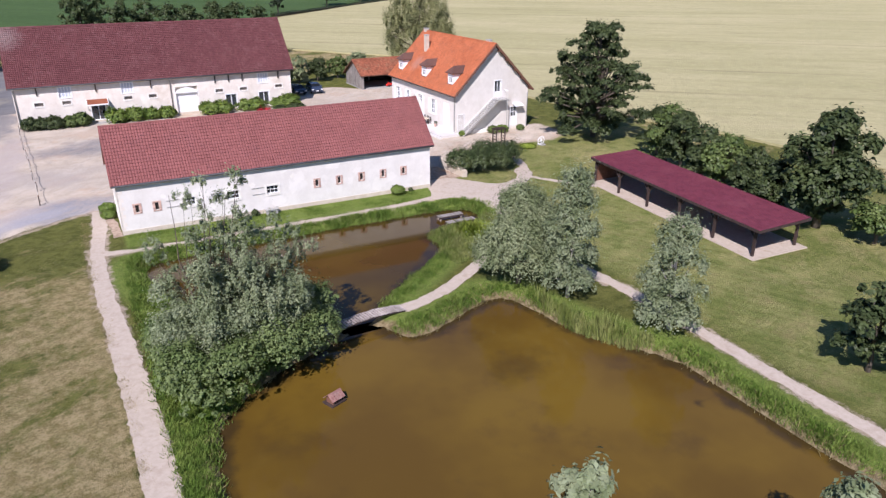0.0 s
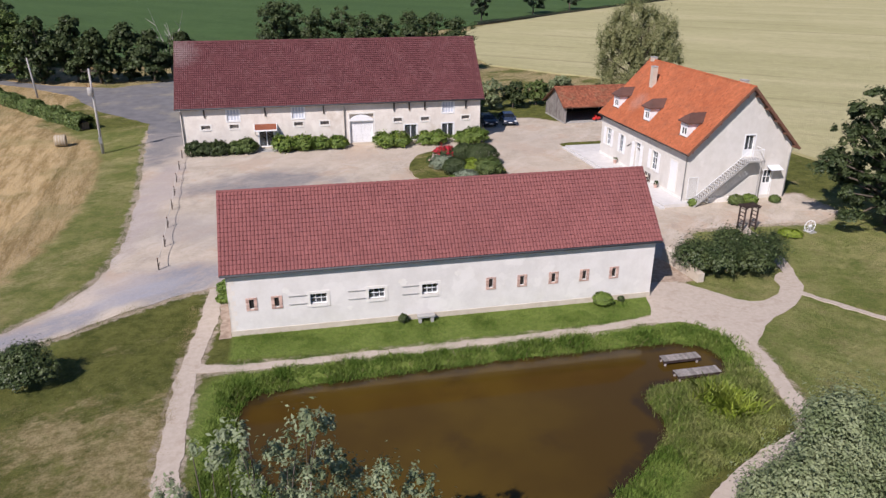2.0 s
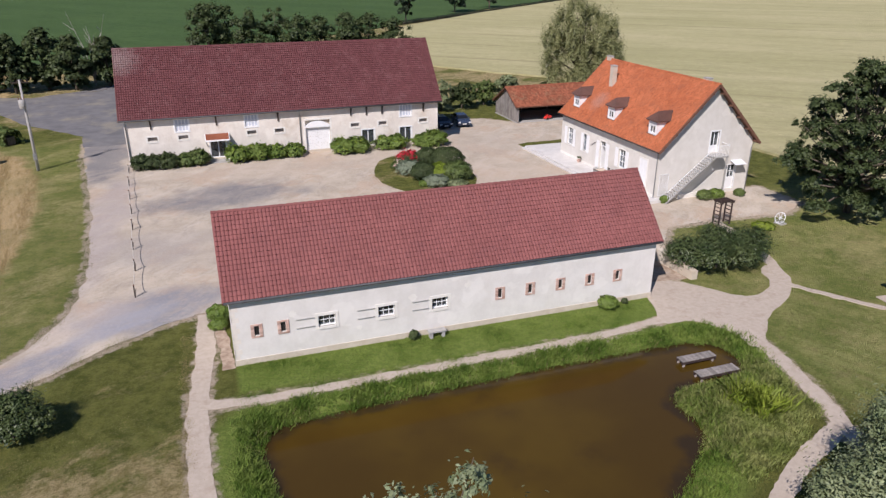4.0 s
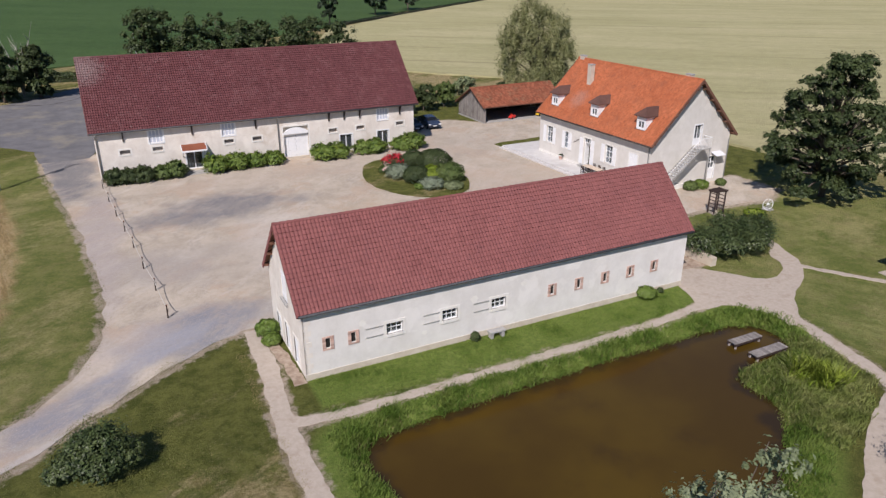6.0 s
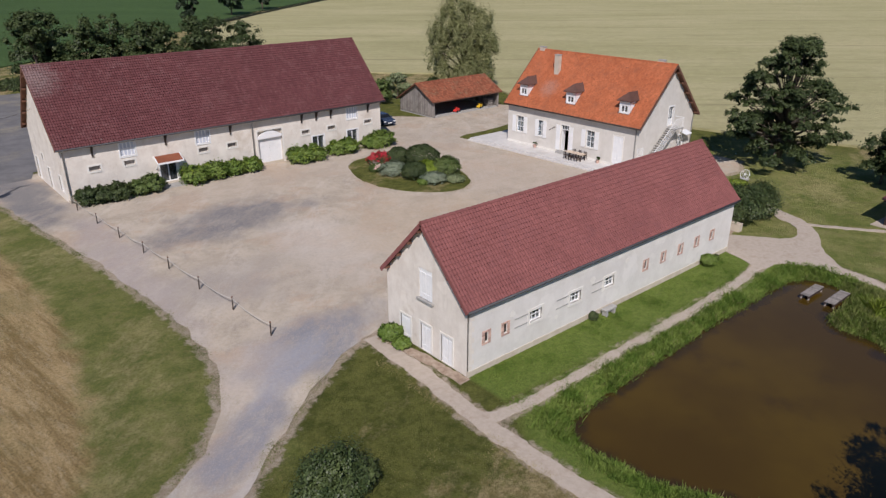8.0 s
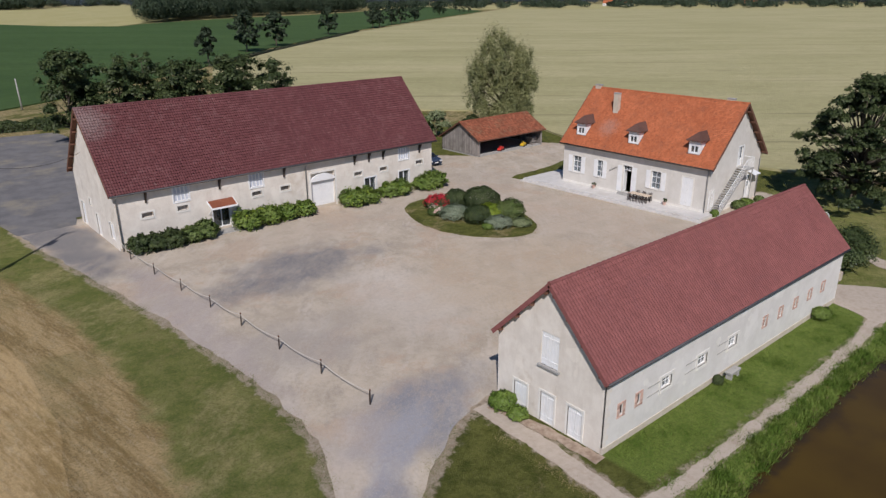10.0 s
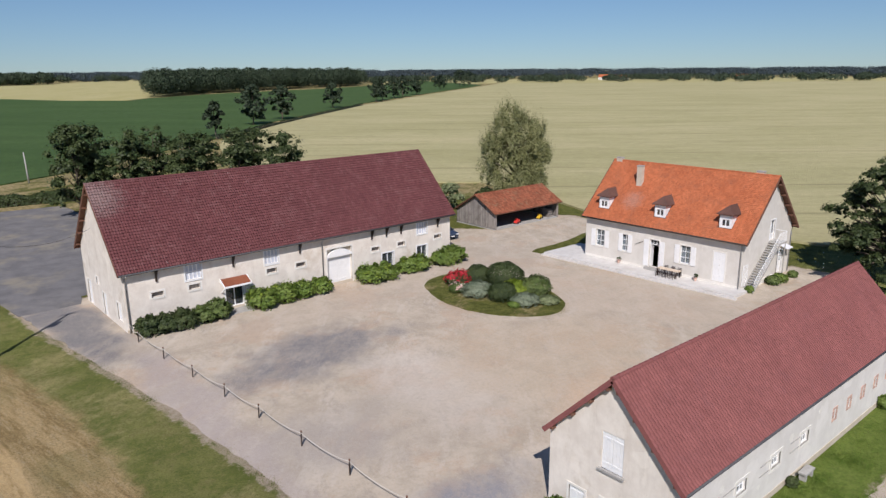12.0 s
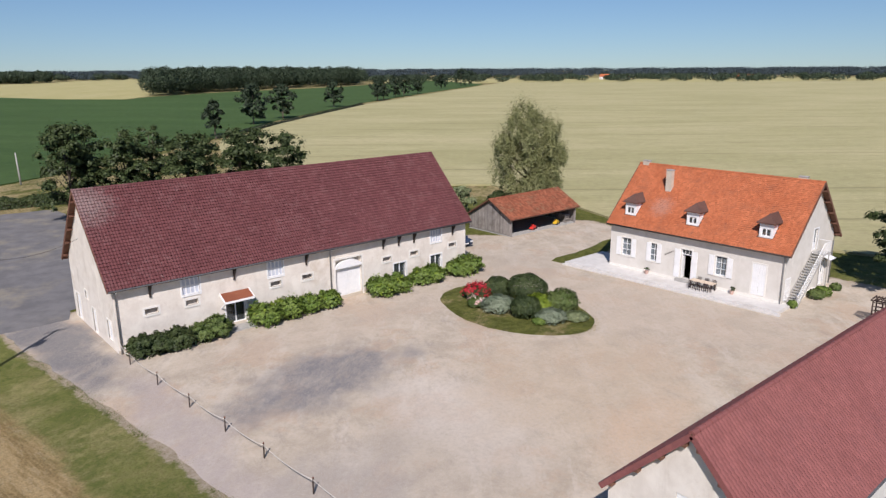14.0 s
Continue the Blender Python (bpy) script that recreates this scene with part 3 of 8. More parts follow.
# ---- mesh helpers ----
class Solid:
    """Collects faces for one mesh."""
    def __init__(self):
        self.v, self.f = [], []

    def face(self, *pts):
        k = len(self.v)
        self.v.extend(tuple(p) for p in pts)
        self.f.append(tuple(range(k, k + len(pts))))

    def hexa(self, p):
        """Eight corners: four below, four above, each round in the same sense."""
        k = len(self.v)
        self.v.extend(tuple(q) for q in p)
        for a in ((3, 2, 1, 0), (4, 5, 6, 7), (0, 1, 5, 4), (1, 2, 6, 5), (2, 3, 7, 6), (3, 0, 4, 7)):
            self.f.append(tuple(k + i for i in a))

    def box(self, x0, x1, y0, y1, z0, z1):
        self.hexa([(x0, y0, z0), (x1, y0, z0), (x1, y1, z0), (x0, y1, z0), (x0, y0, z1), (x1, y0, z1), (x1, y1, z1), (x0, y1, z1)])

    def beam(self, a, b, w, h, up=(0, 0, 1)):
        """A squared bar from a to b."""
        a, b, up = Vector(a), Vector(b), Vector(up)
        d = (b - a).normalized()
        s = d.cross(up)
        s = s.normalized() if s.length > 1e-5 else Vector((1, 0, 0))
        t = s.cross(d).normalized()
        s, t = s * w / 2, t * h / 2
        self.hexa([a - s - t, a + s - t, b + s - t, b - s - t, a - s + t, a + s + t, b + s + t, b - s + t])

    def tube(self, pts, radii, n=6):
        """A round bar through points."""
        pts = [Vector(p) for p in pts]
        k = len(self.v)
        for i, p in enumerate(pts):
            d = (pts[min(i + 1, len(pts) - 1)] - pts[max(i - 1, 0)]).normalized()
            s = d.cross(Vector((0, 0, 1)) if abs(d.z) < 0.9 else Vector((1, 0, 0))).normalized()
            t = d.cross(s)
            for j in range(n):
                a = 2 * math.pi * j / n
                self.v.append(tuple(p + (s * math.cos(a) + t * math.sin(a)) * radii[i]))
        for i in range(len(pts) - 1):
            for j in range(n):
                self.f.append((k + i * n + j, k + i * n + (j + 1) % n, k + (i + 1) * n + (j + 1) % n, k + (i + 1) * n + j))
        self.f.append(tuple(k + j for j in reversed(range(n))))
        self.f.append(tuple(k + (len(pts) - 1) * n + j for j in range(n)))

    def prism(self, outline, z0, z1):
        k, n = len(self.v), len(outline)
        self.v.extend((x, y, z0) for x, y in outline)
        self.v.extend((x, y, z1) for x, y in outline)
        self.f.append(tuple(k + i for i in reversed(range(n))))
        self.f.append(tuple(k + n + i for i in range(n)))
        for i in range(n):
            self.f.append((k + i, k + (i + 1) % n, k + n + (i + 1) % n, k + n + i))

    def mesh(self, name, material, smooth=False):
        me = bpy.data.meshes.new(name)
        me.from_pydata(self.v, [], self.f)
        me.materials.append(material)
        if smooth:
            me.shade_smooth()
        return me


def part(name, body, material, parent, label="", smooth=False):
    """Links a mesh as one part under a thing or part."""
    ob = new(name, body.mesh(name, material, smooth) if isinstance(body, Solid) else body)
    ob.parent = parent
    return tagged(ob, label)


def thing(name, label, category, at=None, group="", kind=""):
    ob = new(name)
    if at is not None:
        ob.matrix_basis = at
    ob.empty_display_size = 0.3
    return tagged(ob, label, category, group, kind)


def setting(name, body, material, label, category="", smooth=False):
    ob = new(name, body.mesh(name, material, smooth) if isinstance(body, Solid) else body)
    return tagged(ob, label, category or name.replace("_", " "), kind="structure")


def raw_mesh(name, verts, faces, material):
    """A mesh from arrays of points and of equal-sided faces."""
    verts, faces = np.asarray(verts, np.float32).reshape(-1, 3), np.asarray(faces, np.int32)
    me = bpy.data.meshes.new(name)
    me.vertices.add(len(verts))
    me.vertices.foreach_set("co", verts.ravel())
    me.loops.add(faces.size)
    me.loops.foreach_set("vertex_index", faces.ravel())
    me.polygons.add(len(faces))
    me.polygons.foreach_set("loop_start", np.arange(0, faces.size, faces.shape[1], dtype=np.int32))
    me.update(calc_edges=True)
    me.validate()
    me.materials.append(material)
    return me


def smooth_ring(pts, rounds=2):
    """Rounds a closed outline by cutting its corners."""
    p = np.array(pts, float)
    for _ in range(rounds):
        q = np.roll(p, -1, 0)
        p = np.stack([0.75 * p + 0.25 * q, 0.25 * p + 0.75 * q], 1).reshape(-1, 2)
    return p


def smooth_line(pts, rounds=2):
    p = np.array(pts, float)
    for _ in range(rounds):
        a, b = p[:-1], p[1:]
        mid = np.stack([0.75 * a + 0.25 * b, 0.25 * a + 0.75 * b], 1).reshape(-1, p.shape[1])
        p = np.vstack([p[:1], mid[1:-1], p[-1:]])
    return p


def dense(p, step, closed=True):
    q = np.roll(p, -1, 0) if closed else p[1:]
    out = []
    for a, b in zip(p if closed else p[:-1], q):
        n = max(1, int(np.hypot(*(b - a)[:2]) / step))
        out.extend(a + (b - a) * k / n for k in range(n))
    if not closed:
        out.append(p[-1])
    return np.array(out)


def jitter(p, amount, scale, seed):
    """Moves the points of an outline to and fro, by a smooth noise."""
    return np.array([(x + amount * noise.noise((x * scale, y * scale, seed)), y + amount * noise.noise((x * scale + 31, y * scale, seed))) for x, y in p])


def inside_depth(px, py, ring):
    """How far points lie inside a closed outline (negative outside)."""
    a, b = np.asarray(ring), np.roll(np.asarray(ring), -1, 0)
    best, odd = np.full(px.shape, 1e9), np.zeros(px.shape, bool)
    for (x0, y0), (x1, y1) in zip(a, b):
        dx, dy = x1 - x0, y1 - y0
        t = np.clip(((px - x0) * dx + (py - y0) * dy) / (dx * dx + dy * dy + 1e-12), 0, 1)
        best = np.minimum(best, np.hypot(px - x0 - t * dx, py - y0 - t * dy))
        if y0 != y1:
            odd ^= ((y0 > py) != (y1 > py)) & (px < (x1 - x0) * (py - y0) / (y1 - y0) + x0)
    return np.where(odd, best, -best)


def step01(x, a, b):
    t = np.clip((x - a) / (b - a), 0, 1)
    return t * t * (3 - 2 * t)


# ---- the plan of the ground ----
POND_N = smooth_ring([(4.2, 41.2), (4.9, 43.0), (8.5, 43.3), (14, 43.5), (20, 43.7), (26.5, 43.6), (29.6, 43.6), (31.7, 42.6), (31.9, 40.9), (31.2, 39.5), (29.0, 38.9), (26.4, 39.1), (25.4, 37.9), (25.9, 36.4), (24.6, 34.6),
                      (22.4, 32.8), (19.7, 30.8), (17.6, 29.0), (16.2, 27.2), (13.6, 26.6), (11.5, 28.5), (8.3, 31.5), (5.7, 35.3), (4.5, 38.3)], 2)
POND_S = smooth_ring([(5.4, 20.8), (7.2, 23.0), (10.5, 25.0), (13.4, 26.0), (15.6, 27.2), (16.7, 26.3), (17.0, 24.7), (18.6, 24.4), (22.2, 26.0), (24.4, 26.9), (25.6, 25.8), (26.0, 22.5), (26.9, 19.8),
                      (28.2, 17.6), (29.5, 15.3), (29.5, 12.6), (29.5, 7.2), (30.0, 3.0), (27.5, 0.8), (20, 3.6), (13, 7.4), (8, 10.4), (5.0, 13.5), (4.8, 17)], 2)
ROAD_EDGE = [(-60, 16), (-30, 35.6), (-17, 43.6), (-11.2, 46.9), (-9.0, 48.3), (-6.4, 50.5), (-3.2, 53.0), (0.0, 55.0)]
ISLAND = smooth_ring([(20.0, 83.5), (20.0, 78.6), (22.0, 75.0), (25.0, 73.0), (28.0, 74.2), (29.8, 77.5), (30.4, 83), (29.0, 87.6), (26.0, 89.2), (22.2, 88.2)], 2)

YARD_RING = [(-4.8, 52.4), (-1.6, 54.6), (0.6, 55.5), (3.0, 55.9), (31.2, 55.9), (31.0, 50.3), (33.2, 49.2), (37.5, 56.3), (40, 59.3), (45.5, 59.5), (52, 58.9), (55.5, 60.8), (55.2, 66.2), (43.0, 66.2),
                    (43.0, 86), (47, 87.4), (52, 90.5), (58.5, 94), (59.5, 99.0), (58, 101), (44, 101), (41, 104.5), (31.2, 104), (31.2, 93.7), (-4.2, 93.7), (-4.2, 106), (-10.2, 106), (-9.6, 99), (-8.1, 89), (-6.4, 76), (-5.5, 65), (-5.8, 58.4), (-6.8, 55.0)]
ROAD_RING = [(0.0, 55.0), (1.8, 55.6), (2.6, 58.5), (-1.2, 59.6), (-4.6, 60.4), (-6.1, 57.8), (-7.5, 54.2), (-9.5, 51.8), (-11.5, 50.3), (-17, 47.1), (-30, 39.2), (-62, 19.8), (-60, 16), (-30, 35.6), (-17, 43.6), (-11.2, 46.9), (-9.0, 48.3), (-6.4, 50.5), (-3.2, 53.0)]
PATH_WEST = [(2.4, 55.5), (2.3, 50.5), (1.7, 46), (1.7, 42), (1.75, 38), (2.05, 34), (2.3, 28), (2.6, 22), (2.6, 16), (2.3, 8), (2.0, 0), (1.6, -14), (0.5, -40), (-2, -90)]
PATH_POND = [(1.9, 45.3), (3.4, 44.9), (9.5, 44.85), (16.2, 44.9), (24, 44.95), (29, 45.4), (32.5, 46.2)]
PATH_EAST = [(33.6, 41.6), (33.0, 38.3), (32.3, 35.2), (31.2, 32.8), (31.6, 29), (32.0, 25.5), (32.4, 22.2), (32.4, 16.5), (32.3, 11), (32.3, 5), (32.5, -4)]


def line_distance(px, py, line):
    d = np.full(px.shape, 1e9)
    for (x0, y0), (x1, y1) in zip(line[:-1], line[1:]):
        t = np.clip(((px - x0) * (x1 - x0) + (py - y0) * (y1 - y0)) / ((x1 - x0) ** 2 + (y1 - y0) ** 2), 0, 1)
        d = np.minimum(d, np.hypot(px - x0 - t * (x1 - x0), py - y0 - t * (y1 - y0)))
    return d


def ground_height(px, py):
    d = np.maximum(inside_depth(px, py, POND_N), inside_depth(px, py, POND_S))
    low = -0.5 * step01(d, -0.75, 0.0) - 0.8 * step01(d, 0.0, 1.6)
    return low, d


def make_ground():
    X0, X1, Y0, Y1, ST = -45.0, 70.0, -20.0, 125.0, 0.5
    xs, ys = np.arange(X0, X1 + 0.01, ST), np.arange(Y0, Y1 + 0.01, ST)
    ring_x = np.concatenate([[-5000, -2500, -1200, -500, -200, -90], xs, [95, 160, 300, 700, 1500, 3000, 5000]])
    ring_y = np.concatenate([[-1500, -600, -200, -60], ys, [140, 170, 220, 320, 600, 1200, 2200, 3500, 5000]])
    gx, gy = np.meshgrid(ring_x, ring_y)
    low, d = ground_height(gx, gy)
    bumps = np.array([noise.fractal((x * 0.35, y * 0.35, 2.0), 1.0, 2.0, 3) for x, y in zip(gx.ravel(), gy.ravel())]).reshape(gx.shape)
    z = low - 0.006 - 0.022 * np.abs(bumps)
    nx, ny = len(ring_x), len(ring_y)
    idx = np.arange(nx * ny).reshape(ny, nx)
    faces = np.stack([idx[:-1, :-1], idx[:-1, 1:], idx[1:, 1:], idx[1:, :-1]], -1).reshape(-1, 4)
    me = raw_mesh("ground", np.stack([gx, gy, z], -1), faces, GRASS)
    me.shade_smooth()
    # dryness: parched west lawn away from the road, meadow edges, the far east lawn
    rd = line_distance(gx, gy, ROAD_EDGE)
    dirt = 0.9 * (1 - step01(np.minimum(line_distance(gx, gy, YARD_RING + YARD_RING[:1]), line_distance(gx, gy, ROAD_RING + ROAD_RING[:1])), 0.0, 1.3))
    for line, wide in ((PATH_WEST, 0.5), (PATH_POND, 0.35), (PATH_EAST, 0.45)):
        dirt = np.maximum(dirt, 0.8 * (1 - step01(line_distance(gx, gy, line) - wide, 0.0, 0.7)))
    west = step01(-gx, -2.4, -1.4) * step01(-gy, -47, -43)
    dry = west * (0.08 + 0.44 * step01(rd, 5.8, 8.8) + 0.10 * step01(rd, 9.0, 17.0))
    dry = np.maximum(dry, 0.32 * step01(gx, 33, 37) * step01(-gy, -66, -60))
    dry = np.maximum(dry, 0.62 * step01(gx, 48, 52) * step01(-gy, -26, -20))
    dry = np.maximum(dry, 0.42 * step01(gx, 44, 50) * step01(gy, 44, 48) * step01(-gy, -66, -60))
    dry = np.maximum(dry, 0.35 * step01(-gx, 5, 8) * step01(gy, 49, 53))
    hay_x = np.interp(gy, [47, 52, 60, 68, 77, 92, 102, 112], [-16.5, -14.2, -12.2, -11.0, -10.9, -12.8, -16.5, -25.5])
    dry = np.maximum(dry, 0.5 * step01(hay_x + 3.6 - gx, 0.0, 3.6) * step01(gy, 46, 50))
    dry = np.maximum(dry, 0.58 * step01(gy, 118, 124))
    dry = np.maximum(dry, 0.12) * step01(-d, 1.2, 3.0) - 0.25 * step01(d, -4.0, -1.5)
    dry = np.where((gx > 3.6) & (gx < 31) & (gy > 45.6) & (gy < 48.6), -0.25, dry)
    mown = 0.9 * step01(gx, 33.5, 35) * step01(-gx, -48, -43.5) * step01(gy, 3, 8) * step01(-gy, -44, -38) + 0.15 * west
    hay = step01(hay_x + 2.0 - gx, 0.0, 5.0) * step01(gy, 44, 50)
    south = inside_depth(gx, gy, POND_S)
    lip = step01(d, -0.75, -0.2) * np.where(south > -1.2, 0.95, 0.35)
    for name, arr in (("dry", dry), ("mown", mown), ("hay", hay), ("lawn", np.maximum(step01(gx, 32.5, 34.0) * step01(-gy, -68, -62) * step01(-gx, -72, -60), 0.75 * step01(-gx, 5.0, 6.5) * step01(gy, 47, 50) * step01(-gy, -112, -104))), ("dirt", dirt), ("lip", lip)):
        at = me.attributes.new(name, "FLOAT", "POINT")
        at.data.foreach_set("value", arr.astype(np.float32).ravel())
    setting("ground", me, GRASS, "grass ground, lush by the ponds and parched on the open lawn", "ground")


def make_water(name, ring, label, material):
    x0, y0, x1, y1 = ring[:, 0].min() - 0.5, ring[:, 1].min() - 0.5, ring[:, 0].max() + 0.5, ring[:, 1].max() + 0.5
    xs, ys = np.arange(x0, x1, 0.5), np.arange(y0, y1, 0.5)
    gx, gy = np.meshgrid(xs, ys)
    d = inside_depth(gx, gy, ring)
    idx = np.arange(gx.size).reshape(gx.shape)
    faces = np.stack([idx[:-1, :-1], idx[:-1, 1:], idx[1:, 1:], idx[1:, :-1]], -1).reshape(-1, 4)
    keep = (np.maximum.reduce([d[:-1, :-1], d[:-1, 1:], d[1:, 1:], d[1:, :-1]]) > -0.5).ravel()
    z = np.full(gx.shape, -0.5)
    me = raw_mesh(name, np.stack([gx, gy, z], -1), faces[keep], material)
    # 1 at the bank, falling off inward, plus three set spots
    at = me.attributes.new("shore", "FLOAT", "POINT")
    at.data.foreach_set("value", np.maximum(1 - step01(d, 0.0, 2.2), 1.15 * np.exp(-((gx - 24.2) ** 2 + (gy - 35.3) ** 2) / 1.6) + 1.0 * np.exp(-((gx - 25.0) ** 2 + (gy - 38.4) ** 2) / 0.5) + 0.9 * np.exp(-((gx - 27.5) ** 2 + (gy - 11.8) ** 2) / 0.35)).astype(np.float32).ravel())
    setting(name, me, material, label, "water")


def patch(name, ring, z, material, label, category, rough=0.12, scale=1.3, step=0.5, seed=3.0, thick=0.07):
    """A flat sheet of gravel, earth or crop with an uneven edge."""
    p = jitter(dense(np.asarray(ring), step), rough, scale, seed)
    s = Solid()
    s.prism([tuple(q) for q in p], z - thick, z)
    me = s.mesh(name, material)
    bm = bmesh.new()
    bm.from_mesh(me)
    bmesh.ops.triangulate(bm, faces=bm.faces, quad_method="BEAUTY", ngon_method="EAR_CLIP")
    bm.to_mesh(me)
    bm.free()
    return setting(name, me, material, label, category)


def ribbon(name, line, wide, z, material, label, category="path", seed=1.0, rough=0.14):
    """A path along a line, its edges uneven."""
    p = dense(smooth_line(line, 3), 0.2, closed=False)
    s = Solid()
    k = len(p)
    rows = []
    for i, q in enumerate(p):
        t = p[min(i + 1, k - 1)] - p[max(i - 1, 0)]
        n = np.array((-t[1], t[0])) / (np.hypot(*t) + 1e-9)
        width = wide(q) if callable(wide) else wide
        wl = width / 2 + rough * noise.noise((q[0] * 0.9, q[1] * 0.9, seed)) + 0.11 * noise.noise((q[0] * 3.2, q[1] * 3.2, seed))
        wr = width / 2 + rough * noise.noise((q[0] * 0.9, q[1] * 0.9, seed + 9)) + 0.11 * noise.noise((q[0] * 3.2, q[1] * 3.2, seed + 5))
        rows.append((q + n * wl, q - n * wr))
    for (a, b), (c, d) in zip(rows[:-1], rows[1:]):
        s.face((*b, z), (*d, z), (*c, z), (*a, z))
        s.face((*a, z), (*c, z), (*c, z - 0.07), (*a, z - 0.07))
        s.face((*d, z), (*b, z), (*b, z - 0.07), (*d, z - 0.07))
    return setting(name, s, material, label, category)


make_ground()
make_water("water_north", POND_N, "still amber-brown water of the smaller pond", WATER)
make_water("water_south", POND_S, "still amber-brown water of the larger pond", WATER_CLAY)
patch("courtyard", YARD_RING,
      0.012, YARD, "packed beige gravel yard with grey and rusty patches", "courtyard", 0.3, 0.7, 0.4)
patch("road", ROAD_RING,
      0.020, YARD, "narrow worn grey asphalt drive", "road", 0.22, 0.6, 0.6, 5.0)
patch("asphalt_yard", [(-10.3, 104.5), (-5.2, 104.5), (-4.6, 107), (2, 109), (30, 110), (33, 116), (8, 121), (6, 160), (-3, 161), (-14, 147), (-22, 141.5), (-33, 146), (-60, 166), (-61, 162.5), (-36, 144.5), (-27, 135), (-19.5, 120.5), (-13.5, 113.5), (-10.8, 110.5)],
      0.024, ASPHALT, "old dark asphalt yard behind the long barn", "yard", 0.3, 0.4, 0.8, 7.0)
ribbon("path_west", PATH_WEST, lambda q: 1.05 + 0.45 * step01(-q[1], -40, -24), 0.016, PATHMAT, "narrow pale gravel garden path", seed=2.0)
ribbon("path_pond", PATH_POND, 0.72, 0.021, PATHMAT, "narrow pale gravel path between barn and pond", seed=4.0)
patch("path_fork", smooth_ring([(30.6, 48.6), (30.0, 46.6), (29.0, 45.0), (31.6, 44.9), (32.8, 42.9), (32.6, 40.6), (34.3, 41.6), (36.4, 43.9), (39.0, 45.0), (41.0, 46.6), (42.4, 48.3), (42.3, 50.4), (40.9, 49.8), (40.2, 47.6), (38.2, 46.4), (36.6, 46.6), (35.2, 48.6), (34.0, 50.2), (31.2, 50.6)], 1),
      0.026, PATHMAT, "pale gravel where the garden paths meet", "path", 0.12, 1.2, 0.3, 8.0)
ribbon("path_east", PATH_EAST, 0.95, 0.020, PATHMAT, "narrow pale gravel path along the lawn", seed=6.0)
ribbon("path_bridge", [(31.8, 33.6), (28.7, 32.5), (25.9, 31.1), (24.0, 29.7), (21.7, 28.3), (19.6, 27.5), (18.0, 27.2)], 0.95, 0.030, PATHMAT, "narrow pale gravel path to the footbridge", seed=7.0)
ribbon("path_arbour", [(41.6, 48.4), (42.9, 50.8), (43.7, 54.0), (44.4, 57.5), (44.8, 60.0)], 0.9, 0.038, PATHMAT, "narrow pale gravel path to the garden arch", seed=10.0)
ribbon("path_shelter", [(41.0, 47.2), (42.4, 45.0), (43.8, 42.8), (45.0, 41.4)], 0.5, 0.034, PATHMAT, "narrow worn gravel path to the open shelter", seed=8.0)
ribbon("earth_strip", [(2.9, 55.2), (3.3, 52.2), (3.45, 48.3)], 0.65, 0.032, EARTH, "strip of bare reddish earth by the barn wall", "earth", seed=9.0)
patch("hay_field", [(-22.5, 49), (-18.9, 53), (-16.7, 60), (-15.4, 68), (-15.2, 77), (-17.0, 92), (-20.5, 101), (-27, 110.5), (-42, 132.5), (-75, 172), (-400, 260), (-400, -80), (-60, 16)], 0.006, HAY, "mown hay meadow, tan stubble in swaths", "field", 0.3, 0.5, 0.6, 11.0, 0.06)
patch("wheat_field", [(75, -300), (74.5, 30), (73.0, 50), (66.5, 68), (62.5, 98), (66, 108), (70.5, 130), (62, 139), (49, 156), (50, 198), (68, 241), (124, 301), (228, 395), (384, 514), (722, 768), (900, 576), (1300, 200), (1400, -500)],
      0.28, WHEAT, "broad pale ripening wheat field with tramlines", "field", 0.8, 0.2, 4, 12.0, 0.35)
patch("green_field", [(-500, 150), (-62, 172), (-20, 183), (4, 192), (30, 212), (66, 246), (121, 307), (224, 401), (380, 522), (560, 655), (640, 720), (822, 1068), (651, 928), (504, 806), (403, 745), (272, 694), (178, 625), (150, 588), (115, 632), (88, 717), (38, 795), (-700, 1000)],
      0.22, CROP, "dark green crop field in drilled rows", "field", 0.8, 0.2, 4, 13.0, 0.3)
patch("far_field", [(-700, 1010), (36, 800), (86, 722), (114, 637), (150, 594), (176, 630), (260, 760), (420, 1180), (633, 1955), (497, 1913), (307, 1511), (206, 1443), (88, 1414), (-900, 1700)], 0.2, PALE, "distant pale yellow field", "field", 0.5, 0.2, 12, 14.0, 0.3)
patch("distant_field", [(560, 845), (720, 780), (900, 590), (1300, 215), (1450, 400), (1250, 900), (800, 1150)], 0.2, PALE, "distant field of stubble and grass", "field", 0.5, 0.2, 12, 15.0, 0.3)
bed = patch("flowerbed_grass", ISLAND, 0.06, GRASS, "oval grass island in the yard", "flowerbed", 0.12, 0.8, 0.4, 16.0, 0.1)
at = bed.data.attributes.new("dry", "FLOAT", "POINT")
at.data.foreach_set("value", np.full(len(bed.data.vertices), 0.30, dtype=np.float32))
patch("grass_verge", smooth_ring([(39.5, 89.8), (39.9, 87.4), (43, 86.8), (47.5, 87.4), (52, 89.8), (53, 91.4), (46, 89.6)], 1), 0.05, GRASS, "grass verge beside the terrace", "grass", 0.1, 0.8, 0.4, 17.0, 0.09)
